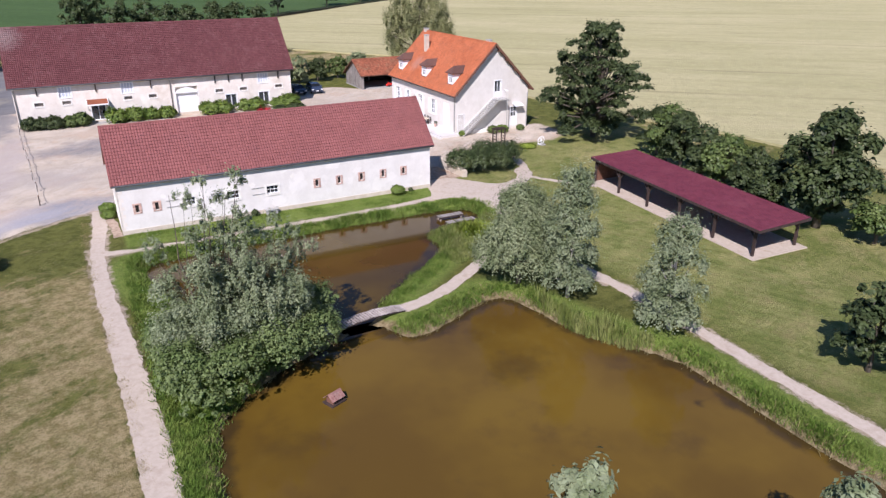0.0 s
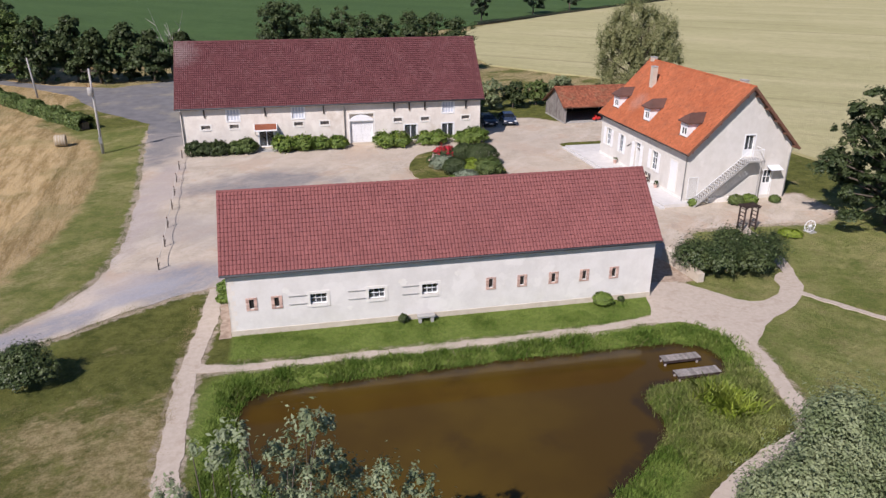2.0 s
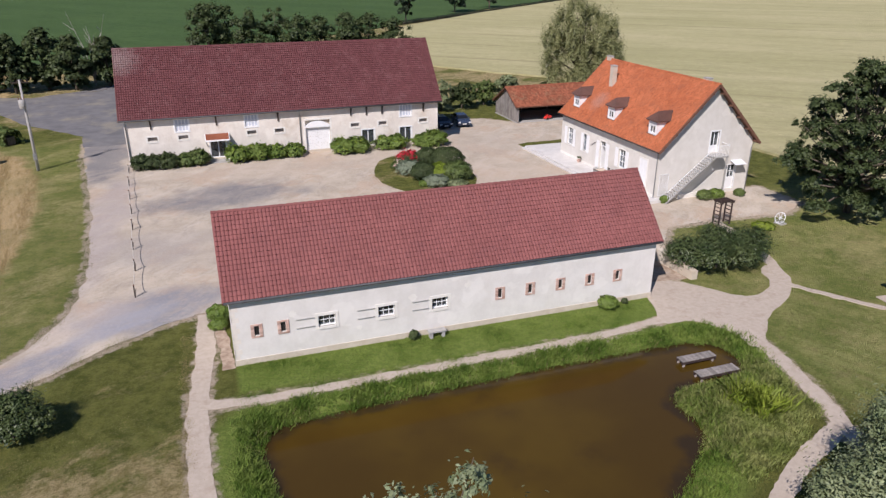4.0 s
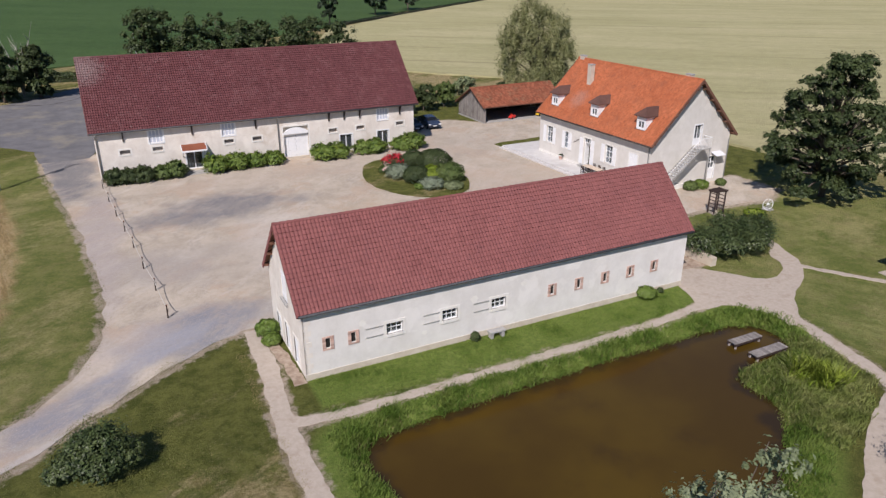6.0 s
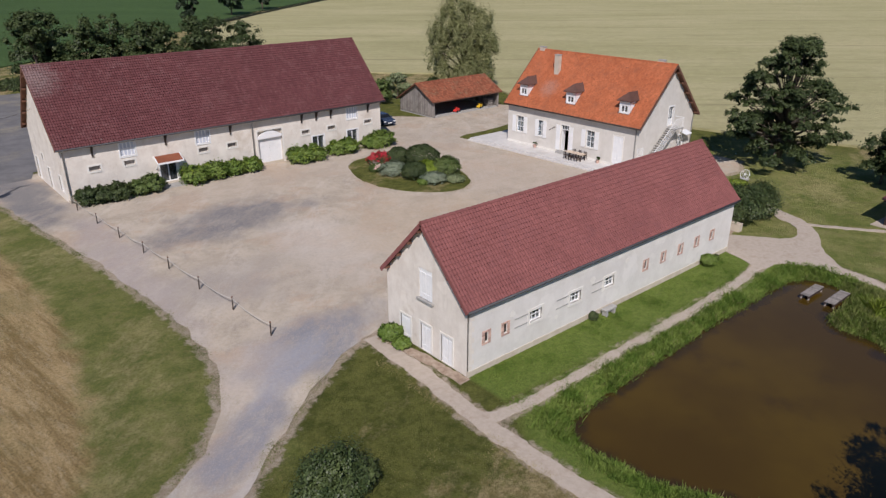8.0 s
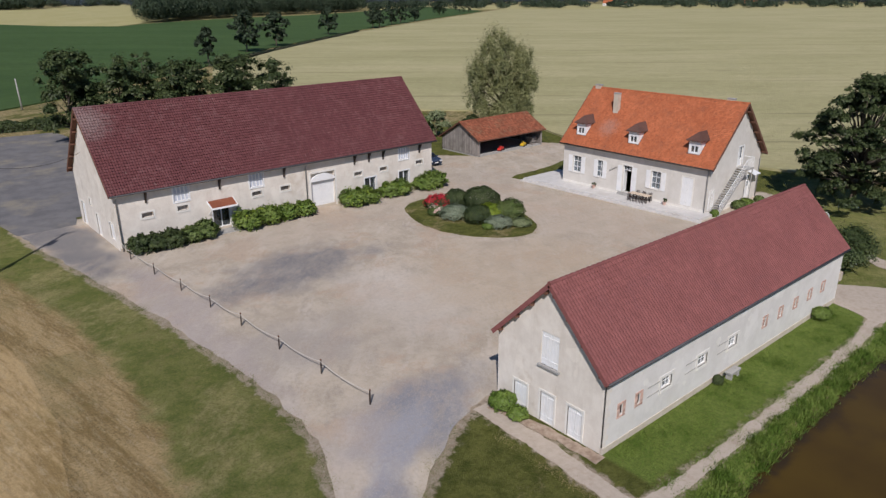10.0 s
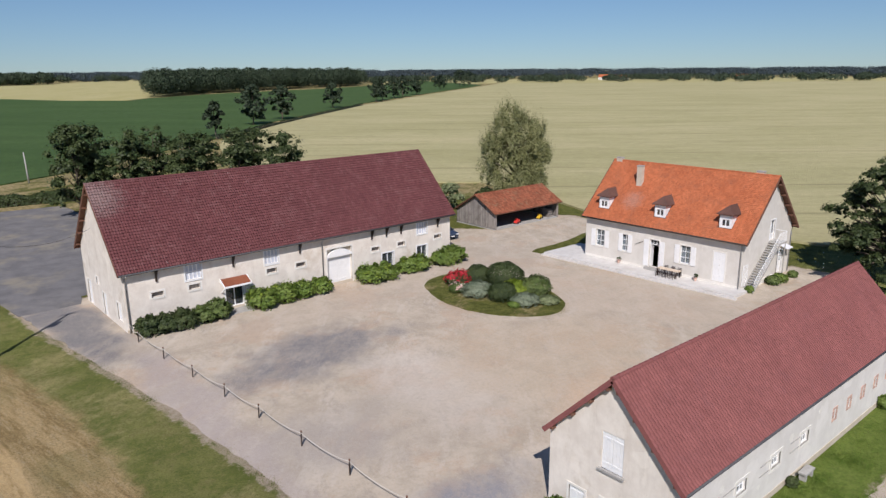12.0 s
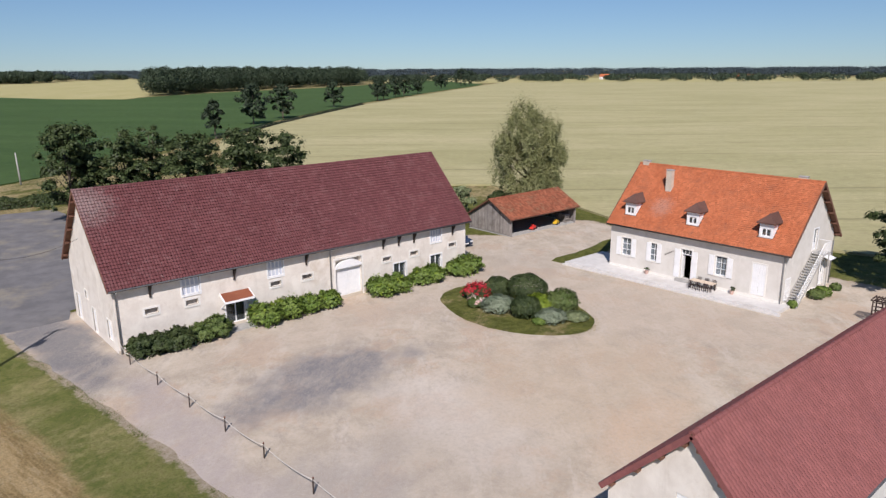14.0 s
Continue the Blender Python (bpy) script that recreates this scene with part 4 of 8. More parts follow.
# ---- buildings ----
def wall_solid(o, u, inward, length, top, thick, holes=(), apex=None):
    """A wall of real thickness with openings through it. o: its outer foot; top: height, or a function of the run along the wall."""
    o, u, w = Vector(o), Vector(u), Vector(inward) * thick
    high = top if callable(top) else (lambda r: top)
    cuts = sorted({0.0, length, *([apex] if apex else []), *(h[0] for h in holes), *(h[1] for h in holes)})
    s = Solid()
    P = lambda r, z: o + u * r + Vector((0, 0, z))
    for a, b in zip(cuts[:-1], cuts[1:]):
        mine = sorted((h[2], h[3]) for h in holes if h[0] <= a + 1e-6 and h[1] >= b - 1e-6)
        z = 0.0
        spans = []
        for z0, z1 in mine:
            if z0 > z:
                spans.append((z, z, z0, z0))
            z = z1
        spans.append((z, z, high(b), high(a)))
        for za, zb, zc, zd in spans:
            s.face(P(a, za), P(b, zb), P(b, zc), P(a, zd))
            s.face(P(b, zb) + w, P(a, za) + w, P(a, zd) + w, P(b, zc) + w)
        s.face(P(a, high(a)), P(b, high(b)), P(b, high(b)) + w, P(a, high(a)) + w)
    for a, b, z0, z1 in holes:
        for p, q in (((a, z0), (b, z0)), ((b, z0), (b, z1)), ((b, z1), (a, z1)), ((a, z1), (a, z0))):
            s.face(P(*p), P(*q), P(*q) + w, P(*p) + w)
    return s


def slab_beam(s, o, u, n, a, b, z0, z1, d0, d1):
    """A bar on a wall's face: along the run a to b, z0 to z1, from depth d0 (outside is negative) to d1."""
    o, u, n = Vector(o), Vector(u), Vector(n)
    P = lambda r, d, z: o + u * r + n * d + Vector((0, 0, z))
    s.hexa([P(a, d0, z0), P(b, d0, z0), P(b, d1, z0), P(a, d1, z0), P(a, d0, z1), P(b, d0, z1), P(b, d1, z1), P(a, d1, z1)])


def window_part(parent, wall, hole, cols=2, rows=3, depth=0.12, bar=0.05, name="window", material=None, solid_low=0.0, label="", pane=None, edge=0.07):
    """A glazed unit in an opening: its casing with glazing bars, and the panes under it."""
    o, u, n = wall
    a, b, z0, z1 = hole
    s = Solid()
    e = edge
    slab_beam(s, o, u, n, a, a + e, z0, z1, depth, depth + 0.07)
    slab_beam(s, o, u, n, b - e, b, z0, z1, depth, depth + 0.07)
    slab_beam(s, o, u, n, a + e, b - e, z1 - e, z1, depth, depth + 0.07)
    slab_beam(s, o, u, n, a + e, b - e, z0, z0 + e + solid_low, depth, depth + 0.07)
    for k in range(1, cols):
        c = a + (b - a) * k / cols
        slab_beam(s, o, u, n, c - bar / 2, c + bar / 2, z0 + e, z1 - e, depth + 0.005, depth + 0.06)
    for k in range(1, rows):
        c = z0 + solid_low + (z1 - z0 - solid_low) * k / rows
        slab_beam(s, o, u, n, a + e, b - e, c - bar / 2, c + bar / 2, depth + 0.008, depth + 0.057)
    win = part(name, s, material or WHITE, parent, label)
    for i in range(cols):
        for j in range(rows):
            g = Solid()
            slab_beam(g, o, u, n, a + e + (b - a - 2 * e) * i / cols, a + e + (b - a - 2 * e) * (i + 1) / cols, z0 + e + solid_low + (z1 - z0 - 2 * e - solid_low) * j / rows, z0 + e + solid_low + (z1 - z0 - 2 * e - solid_low) * (j + 1) / rows, depth + 0.03, depth + 0.036)
            p = part("pane", g, pane or GLASS, win)
            p.visible_shadow = False
    return win


def surround(parent, wall, hole, w=0.14, material=None, sill=True, proud=0.025, name="window_surround", label=""):
    o, u, n = wall
    a, b, z0, z1 = hole
    s = Solid()
    slab_beam(s, o, u, n, a - w, a, z0 - (w if sill else 0), z1 + w, -proud, 0.05)
    slab_beam(s, o, u, n, b, b + w, z0 - (w if sill else 0), z1 + w, -proud, 0.05)
    slab_beam(s, o, u, n, a, b, z1, z1 + w, -proud, 0.05)
    if sill:
        slab_beam(s, o, u, n, a, b, z0 - w, z0, -proud - 0.03, 0.05)
    return part(name, s, material or TRIM, parent, label)


def shutter(parent, wall, a, b, z0, z1, out=0.05, name="shutter", material=None, label=""):
    """A ledged board shutter or door leaf flat on the wall."""
    o, u, n = wall
    s = Solid()
    k = max(2, round((b - a) / 0.18))
    for i in range(k):
        slab_beam(s, o, u, n, a + (b - a) * i / k + 0.004, a + (b - a) * (i + 1) / k - 0.004, z0, z1, -out - 0.03, -out)
    for z in (z0 + (z1 - z0) * 0.16, z0 + (z1 - z0) * 0.84):
        slab_beam(s, o, u, n, a + 0.02, b - 0.02, z - 0.05, z + 0.05, -out - 0.045, -out - 0.028)
    return part(name, s, material or WHITE, parent, label)


def tile_template(tu, ts, lift, kind):
    """One roof tile: x along the eave, y up the slope, z out of it."""
    prof = {"roll": ((0, 0.0), (0.14, 0.026), (0.36, 0.026), (0.50, 0.004), (1.0, 0.0)), "rib": ((0, 0.0), (0.16, 0.026), (0.46, 0.038), (0.70, 0.023), (0.82, -0.006), (1.0, -0.006)), "deep": ((0, 0.0), (0.16, 0.040), (0.40, 0.044), (0.58, 0.0), (0.80, -0.012), (1.0, 0.0)), "flat": ((0.015, 0.0), (0.5, 0.006), (0.985, 0.0)), "sheet": ((0, 0), (0.5, 0.03), (1, 0))}[kind]
    k = len(prof)
    v = [(tu * p, 0, lift + h) for p, h in prof] + [(tu * p, ts * 1.06, 0.002 + h * 0.92) for p, h in prof] + [(tu * p, 0.004, -0.004) for p, h in prof]
    f = [(i, i + 1, k + i + 1, k + i) for i in range(k - 1)] + [(2 * k + i, 2 * k + i + 1, i + 1, i) for i in range(k - 1)]
    return np.array(v), np.array(f)


def tiled_slope(parent, origin, u, up, run, rise, tu, ts, lift, kind, material, picked=None, seed=1, name="tile", gaps=()):
    """A slope of tiles: those in the picked stretch are parts of their own, the rest one mesh."""
    rng = np.random.default_rng(seed)
    o, u, up = Vector(origin), Vector(u).normalized(), Vector(up).normalized()
    n = u.cross(up).normalized()
    cols, rows = round(run / tu), round(rise / ts)
    tu, ts = run / cols, rise / rows
    tv, tf = tile_template(tu, ts, lift, kind)
    A = np.array([u, up, n]).T
    shared = raw_mesh(name, tv, tf, material)
    shared.shade_flat()
    turn = Matrix((u, up, n)).transposed().to_4x4()
    offs = []
    for r in range(rows):
        for c in range(cols):
            shift = 0.5 * tu if (kind == "flat" and r % 2 and c < cols - 1) else 0.0
            x, y = c * tu + shift, r * ts
            if any(g[0] < x + tu / 2 < g[1] and g[2] < y + ts / 2 < g[3] for g in gaps):
                continue
            z = (0.0015 if kind == "rib" else 0.006) * rng.standard_normal()
            if picked and picked[0] <= x < picked[1] and picked[2] <= y < picked[3]:
                t = new(name, shared)
                t.parent = parent
                t.matrix_basis = Matrix.Translation(o + u * x + up * y + n * z) @ turn
            else:
                offs.append((x, y + (0.003 if kind == "rib" else 0.012) * rng.standard_normal(), z))
    offs = np.array(offs)
    v = (tv[None] + offs[:, None, :]).reshape(-1, 3) @ A.T + np.array(o)
    f = (tf[None] + (np.arange(len(offs)) * len(tv))[:, None, None]).reshape(-1, 4)
    joined = raw_mesh("tiles", v, f, material)
    joined.shade_flat()
    rest = part("tiles", joined, material, parent)
    tagged(rest, kind="stuff")


def ridge_row(parent, a, b, material, r=0.13, step=0.42):
    """Half-round ridge tiles laid end to end."""
    a, b = Vector(a), Vector(b)
    d = (b - a).normalized()
    n = max(1, round((b - a).length / step))
    s = Solid()
    side = d.cross(Vector((0, 0, 1))).normalized()
    L = (b - a).length / n
    ring = [(math.cos(t), math.sin(t)) for t in [math.pi * k / 6 for k in range(7)]]
    low = [tuple(side * (r * c) + Vector((0, 0, r * q - 0.05))) for c, q in ring]
    hi = [tuple(side * (r * 0.8 * c) + Vector((0, 0, r * 0.8 * q - 0.05)) + d * L * 1.04) for c, q in ring]
    k = 7
    s.v = low + hi
    s.f = [(i + 1, i, k + i, k + i + 1) for i in range(k - 1)] + [tuple(range(k))]
    me = s.mesh("ridge_tile", material)
    for i in range(n):
        t = new("ridge_tile", me)
        t.parent = parent
        t.location = a + d * (L * i)


def gable_roof(parent, x0, x1, y0, yr, y1, ze, zr, material, under, thick=0.14, rafters=0.0, lath=True, verge=None, swap=False, purlins=(), fascia=RAFTER):
    """The roof's body for a ridge along x (or along y with swap): two slabs, rafter feet, verge boards and purlin ends."""
    T = (lambda p: (p[1], p[0], p[2])) if swap else (lambda p: p)
    s = Solid()
    for ya in (y0, y1):
        pts = [(x0, ya, ze - thick), (x1, ya, ze - thick), (x1, yr, zr - thick), (x0, yr, zr - thick), (x0, ya, ze), (x1, ya, ze), (x1, yr, zr), (x0, yr, zr)]
        s.hexa([T(p) for p in pts])
    roof = part("roof", s, under, parent)
    if rafters:
        slope0 = (zr - ze) / (yr - y0)
        n = int((x1 - x0 - 0.4) / rafters)
        raf = Solid()
        for k in range(n + 1):
            x = x0 + 0.2 + (x1 - x0 - 0.4) * k / n
            for ya, sl in ((y0, slope0), (y1, (zr - ze) / (yr - y1))):
                e = 0.9 if ya == y0 else -0.9
                raf.beam(T((x, ya + 0.03 * (1 if e > 0 else -1), ze - thick - 0.07)), T((x, ya + e, ze - thick - 0.07 + sl * e)), 0.09, 0.12)
        part("rafter_feet", raf, RAFTER, parent, "brown rafter ends under the eaves")
    for x in (x0 + 0.016, x1 - 0.016):
        for ya in (y0, y1):
            v = Solid()
            v.beam(T((x, ya, ze - 0.10)), T((x, yr, zr - 0.10)), 0.06, 0.24)
            part("verge_board", v, fascia, parent)
    for ya in (y0, y1):
        g = Solid()
        off = -0.06 if ya == y0 else 0.06
        g.tube([T((x0 + 0.05, ya + off, ze - 0.06)), T((x1 - 0.05, ya + off, ze - 0.06))], [0.075, 0.075], 8)
        # default gutter colour carries the eave's shadow line
        part("gutter", g, EAVE_SHADE_ZINC if verge is None else verge, parent, smooth=True)
    for x, inn in ((x0 + 0.02, 1.0), (x1 - 0.02, -1.0)):
        for f in purlins:
            for ya in (y0, y1):
                p = Solid()
                y, z = ya + (yr - ya) * f, ze + (zr - ze) * f - thick - 0.13
                p.beam(T((x, y, z)), T((x + inn, y, z)), 0.16, 0.2)
                part("purlin_end", p, RAFTER, parent)
    return roof


# the near barn, along the pond
FB = dict(x0=3.84, x1=30.78, y0=48.57, y1=55.65, H=4.15, rx0=3.53, rx1=31.11, ry0=48.37, yr=52.09, ry1=55.85, ze=4.09, zr=7.93)


def make_near_barn():
    b = thing("long_barn", "long low barn with cream lime render and a red tile roof", "barn", Matrix.Identity(4))
    W, L = FB, FB["x1"] - FB["x0"]
    slope = (W["zr"] - W["ze"]) / (W["yr"] - W["ry0"])
    wall_top = W["ze"] + 0.2 * slope - 0.16
    south = ((W["x0"], W["y0"], 0), (1, 0, 0), (0, 1, 0))
    niches = [5.15, 6.6, 19.75, 21.8, 23.9, 26.0, 28.05]
    slits = [(c - W["x0"] - 0.13, c - W["x0"] + 0.13, 1.72, 2.3) for c in niches]
    wins = [(c - W["x0"] - 0.5, c - W["x0"] + 0.5, 1.66, 2.34) for c in (9.05, 12.55, 15.85)]
    part("wall", wall_solid(*south, L, wall_top, 0.5, slits + wins), PLASTER, b, "cream rendered long wall")
    D = W["y1"] - W["y0"]
    top = lambda r: min(W["ze"] + (0.2 + r) * slope, W["ze"] + (0.2 + D - r) * slope) - 0.16
    west = ((W["x0"], W["y1"], 0), (0, -1, 0), (1, 0, 0))
    yy = lambda y: W["y1"] - y
    doors = [(yy(54.4), yy(53.5), 0.05, 1.62), (yy(52.55), yy(51.65), 0.05, 1.75), (yy(50.75), yy(49.85), 0.05, 1.75)]
    loft = (yy(52.65), yy(51.5), 3.32, 5.15)
    part("wall", wall_solid(*west, D, top, 0.5, doors + [loft], apex=D / 2), PLASTER_OLD, b, "weathered cream gable wall")
    part("wall", wall_solid((W["x1"], W["y0"], 0), (0, 1, 0), (-1, 0, 0), D, top, 0.5, apex=D / 2), PLASTER, b)
    part("wall", wall_solid((W["x1"], W["y1"], 0), (-1, 0, 0), (0, -1, 0), L, wall_top, 0.5), PLASTER_OLD, b)
    gable_roof(b, W["rx0"], W["rx1"], W["ry0"], W["yr"], W["ry1"], W["ze"], W["zr"], TILE_F, RAFTER, purlins=(0.12, 0.42, 0.68, 0.92), fascia=TILE_F)
    up = Vector((0, W["yr"] - W["ry0"], W["zr"] - W["ze"]))
    tiled_slope(b, (W["rx0"], W["ry0"] - 0.03, W["ze"] + 0.0), (1, 0, 0), up, W["rx1"] - W["rx0"], up.length, 0.215, 0.297, 0.045, "rib", TILE_F, picked=(0, 3.4, 0, 5.4))
    up2 = Vector((0, W["yr"] - W["ry1"], W["zr"] - W["ze"]))
    tiled_slope(b, (W["rx1"], W["ry1"] + 0.03, W["ze"]), (-1, 0, 0), up2, W["rx1"] - W["rx0"], up2.length, 0.47, 0.34, 0.03, "roll", TILE_F, seed=2)
    ridge_row(b, (W["rx0"], W["yr"], W["zr"] + 0.03), (W["rx1"], W["yr"], W["zr"] + 0.03), TILE_F)
    # plinth, openings and their surrounds
    s = Solid()
    s.box(W["x0"] - 0.03, W["x1"] + 0.03, W["y0"] - 0.035, W["y0"] + 0.1, -0.1, 0.34)
    part("plinth", s, PLINTH, b, "stained stone plinth")
    rng = random.Random(4)
    for h in slits:
        o, u, n = south
        # dark sheet added in each slit to stand for its shaded depth
        back = Solid()
        slab_beam(back, o, u, n, h[0] - 0.02, h[1] + 0.02, h[2] - 0.02, h[3] + 0.02, 0.07, 0.11)
        part("niche_shade_sheet", back, DARK, b)
        c0, c1, z0, z1 = h[0] - 0.2, h[1] + 0.2, h[2] - 0.13, h[3] + 0.13
        z = z0
        while z < z1 - 0.02:
            zz = min(z + 0.105, z1)
            spans = [(c0, c1)] if z < h[2] - 0.04 or zz > h[3] + 0.04 else [(c0, h[0]), (h[1], c1)]
            for a, e in spans:
                k = max(1, round((e - a) / 0.2))
                for i in range(k):
                    br = Solid()
                    slab_beam(br, o, u, n, a + (e - a) * i / k + 0.008, a + (e - a) * (i + 1) / k - 0.008, z + 0.007, zz - 0.007, -0.03 - 0.008 * rng.random(), 0.06)
                    part("brick", br, BRICK, b)
            z = zz
    for h in wins:
        surround(b, south, h, 0.17, TRIM)
        window_part(b, south, h, 3, 2, 0.14, 0.03, edge=0.045)
        # dark board added behind the panes in place of the unlit room
        back = Solid()
        slab_beam(back, *south, h[0] + 0.01, h[1] - 0.01, h[2] + 0.01, h[3] - 0.01, 0.40, 0.44)
        part("window_shade_board", back, DARK, b)
        for z in (h[2] + 0.12, h[3] - 0.02):
            r = Solid()
            slab_beam(r, *south, h[0] - 1.25, h[0] - 0.2, z - 0.015, z + 0.015, -0.06, -0.03)
            part("shutter_rail", r, CONCRETE, b)
    for h in doors:
        surround(b, west, h, 0.13, TRIM, sill=False)
        shutter(b, west, h[0] + 0.01, (h[0] + h[1]) / 2 - 0.004, h[2], h[3], -0.08, "door_leaf")
        shutter(b, west, (h[0] + h[1]) / 2 + 0.004, h[1] - 0.01, h[2], h[3], -0.08, "door_leaf")
    mid = (loft[0] + loft[1]) / 2
    shutter(b, west, loft[0] + 0.01, mid - 0.004, loft[2], loft[3], -0.06)
    shutter(b, west, mid + 0.004, loft[1] - 0.01, loft[2], loft[3], -0.06)
    s = Solid()
    slab_beam(s, *west, loft[0] - 0.12, loft[1] + 0.12, loft[2] - 0.12, loft[2], -0.13, 0.1)
    part("window_sill", s, CONCRETE, b, "grey stone sill")
    # mended spots in the render
    prng = random.Random(31)
    for x, z, r in ((7.15, 2.72, 0.24), (14.15, 2.62, 0.26), (17.6, 2.9, 0.2), (10.9, 1.2, 0.18)):
        q = Solid()
        ring = [(x + r * (0.75 + 0.5 * prng.random()) * math.cos(a), z + 0.8 * r * (0.75 + 0.5 * prng.random()) * math.sin(a)) for a in [k * math.pi / 7 for k in range(14)]]
        q.face(*[(px, W["y0"] - 0.004, pz) for px, pz in ring])
        for (xa, za), (xb, zb) in zip(ring, ring[1:] + ring[:1]):
            q.face((xa, W["y0"] - 0.004, za), (xa, W["y0"] + 0.02, za), (xb, W["y0"] + 0.02, zb), (xb, W["y0"] - 0.004, zb))
        part("render_patch", q, TRIM, b, "paler mended spot in the render")
    # corner stones on the gable edges
    for o, u, n in (west, south):
        for k in range(11):
            w = 0.42 if k % 2 else 0.26
            q = Solid()
            run = D if o[1] > 50 else 0
            lo, hi = (run - w, run + 0.006) if run else (-0.006, w)
            slab_beam(q, o, u, n, lo, hi, 0.36 + k * 0.33, 0.36 + k * 0.33 + 0.30, -0.006, 0.08)
            part("corner_stone", q, PLASTER_OLD, b)


# the big barn behind the yard
BB = dict(x0=-4.35, x1=30.8, y0=93.62, y1=105.5, rx0=-4.79, rx1=31.2, ry0=93.12, yr=99.52, ry1=106.0, ze=5.13, zr=11.74)


def make_big_barn():
    b = thing("big_barn", "large barn with beige lime render and a weathered brown tile roof", "barn", Matrix.Identity(4))
    W, L, D = BB, BB["x1"] - BB["x0"], BB["y1"] - BB["y0"]
    slope = (W["zr"] - W["ze"]) / (W["yr"] - W["ry0"])
    wall_top = W["ze"] + 0.5 * slope - 0.2
    south = ((W["x0"], W["y0"], 0), (1, 0, 0), (0, 1, 0))
    X = lambda x: x - W["x0"]
    small = [(X(c) - 0.5, X(c) + 0.5, 2.62, 3.06) for c in (-1.7, 1.45, 8.75, 11.8, 20.55, 23.9, 28.95)]
    lofts = [(X(c) - 0.7, X(c) + 0.7, 3.5, 4.86) for c in (1.45, 8.8, 26.75)]
    entry = (X(4.15), X(5.85), 0.06, 2.3)
    gate = (X(14.75), X(17.6), 0.02, 3.75)
    glazed = [(X(21.35), X(22.85), 0.06, 2.2), (X(26.0), X(27.45), 0.06, 2.2)]
    part("wall", wall_solid(*south, L, wall_top, 0.55, small + lofts + [entry, gate] + glazed), PLASTER_OLD, b, "beige rendered front wall")
    top = lambda r: min(W["ze"] + (0.5 + r) * slope, W["ze"] + (0.5 + D - r) * slope) - 0.2
    west = ((W["x0"], W["y1"], 0), (0, -1, 0), (1, 0, 0))
    gd = [(0.9, 2.1, 0.05, 2.3), (5.6, 6.5, 0.05, 2.1), (9.6, 10.7, 0.7, 2.2), (4.0, 4.7, 2.5, 3.2)]
    part("wall", wall_solid(*west, D, top, 0.55, gd, apex=D / 2), PLASTER_OLD, b, "weathered beige gable wall")
    for h in gd:
        surround(b, west, h, 0.14, TRIM, sill=False)
        shutter(b, west, h[0] + 0.01, h[1] - 0.01, h[2], h[3], -0.12, "door_leaf")
    part("wall", wall_solid((W["x1"], W["y0"], 0), (0, 1, 0), (-1, 0, 0), D, top, 0.55, apex=D / 2), PLASTER_OLD, b)
    part("wall", wall_solid((W["x1"], W["y1"], 0), (-1, 0, 0), (0, -1, 0), L, wall_top, 0.55), PLASTER_OLD, b)
    gable_roof(b, W["rx0"], W["rx1"], W["ry0"], W["yr"], W["ry1"], W["ze"], W["zr"], TILE_B, RAFTER, thick=0.16, purlins=(0.1, 0.3, 0.5, 0.7, 0.9), fascia=RAFTER)
    up = Vector((0, W["yr"] - W["ry0"], W["zr"] - W["ze"]))
    tiled_slope(b, (W["rx0"], W["ry0"] - 0.03, W["ze"]), (1, 0, 0), up, W["rx1"] - W["rx0"], up.length, 0.235, 0.30, 0.066, "deep", TILE_B, picked=(0, 4.4, 0, 4.4), seed=5)
    up2 = Vector((0, W["yr"] - W["ry1"], W["zr"] - W["ze"]))
    tiled_slope(b, (W["rx1"], W["ry1"] + 0.03, W["ze"]), (-1, 0, 0), up2, W["rx1"] - W["rx0"], up2.length, 0.5, 0.36, 0.035, "roll", TILE_B, seed=6)
    ridge_row(b, (W["rx0"], W["yr"], W["zr"] + 0.03), (W["rx1"], W["yr"], W["zr"] + 0.03), TILE_B, 0.15)
    o, u, n = south
    for h in small:
        surround(b, south, h, 0.17, TRIM)
        s = Solid()
        slab_beam(s, o, u, n, h[0], h[1], h[2], h[3], 0.3, 0.34)
        part("vent_board", s, GREYWOOD, b, "grey boarded vent")
    for h in lofts:
        surround(b, south, h, 0.12, WHITE)
        window_part(b, south, h, 4, 2, 0.08, 0.10, pane=PALEPANE)
        s = Solid()
        slab_beam(s, o, u, n, h[0] + 0.02, h[1] - 0.02, h[2] + 0.02, h[3] - 0.02, 0.2, 0.24)
        part("blind", s, WHITE, b, "pale blind behind the loft window")
    surround(b, south, entry, 0.12, WHITE, sill=False)
    window_part(b, south, entry, 2, 1, 0.1, 0.09, "glazed_door", solid_low=0.25)
    c = Solid()
    c.hexa([(3.75, 92.65, 2.42), (6.2, 92.65, 2.42), (6.2, 93.6, 2.92), (3.75, 93.6, 2.92), (3.75, 92.65, 2.5), (6.2, 92.65, 2.5), (6.2, 93.6, 3.0), (3.75, 93.6, 3.0)])
    part("canopy", c, TILE_S, b, "small tiled canopy over the door")
    c = Solid()
    c.box(3.7, 6.25, 92.58, 92.645, 2.36, 2.52)
    for x in (3.68, 6.205):
        c.hexa([(x, 92.62, 2.36), (x + 0.06, 92.62, 2.36), (x + 0.06, 93.6, 2.80), (x, 93.6, 2.80), (x, 92.62, 2.54), (x + 0.06, 92.62, 2.54), (x + 0.06, 93.6, 3.06), (x, 93.6, 3.06)])
    part("canopy_fascia", c, WHITE, b, "white canopy boards")
    for x in (3.8, 6.15):
        s = Solid()
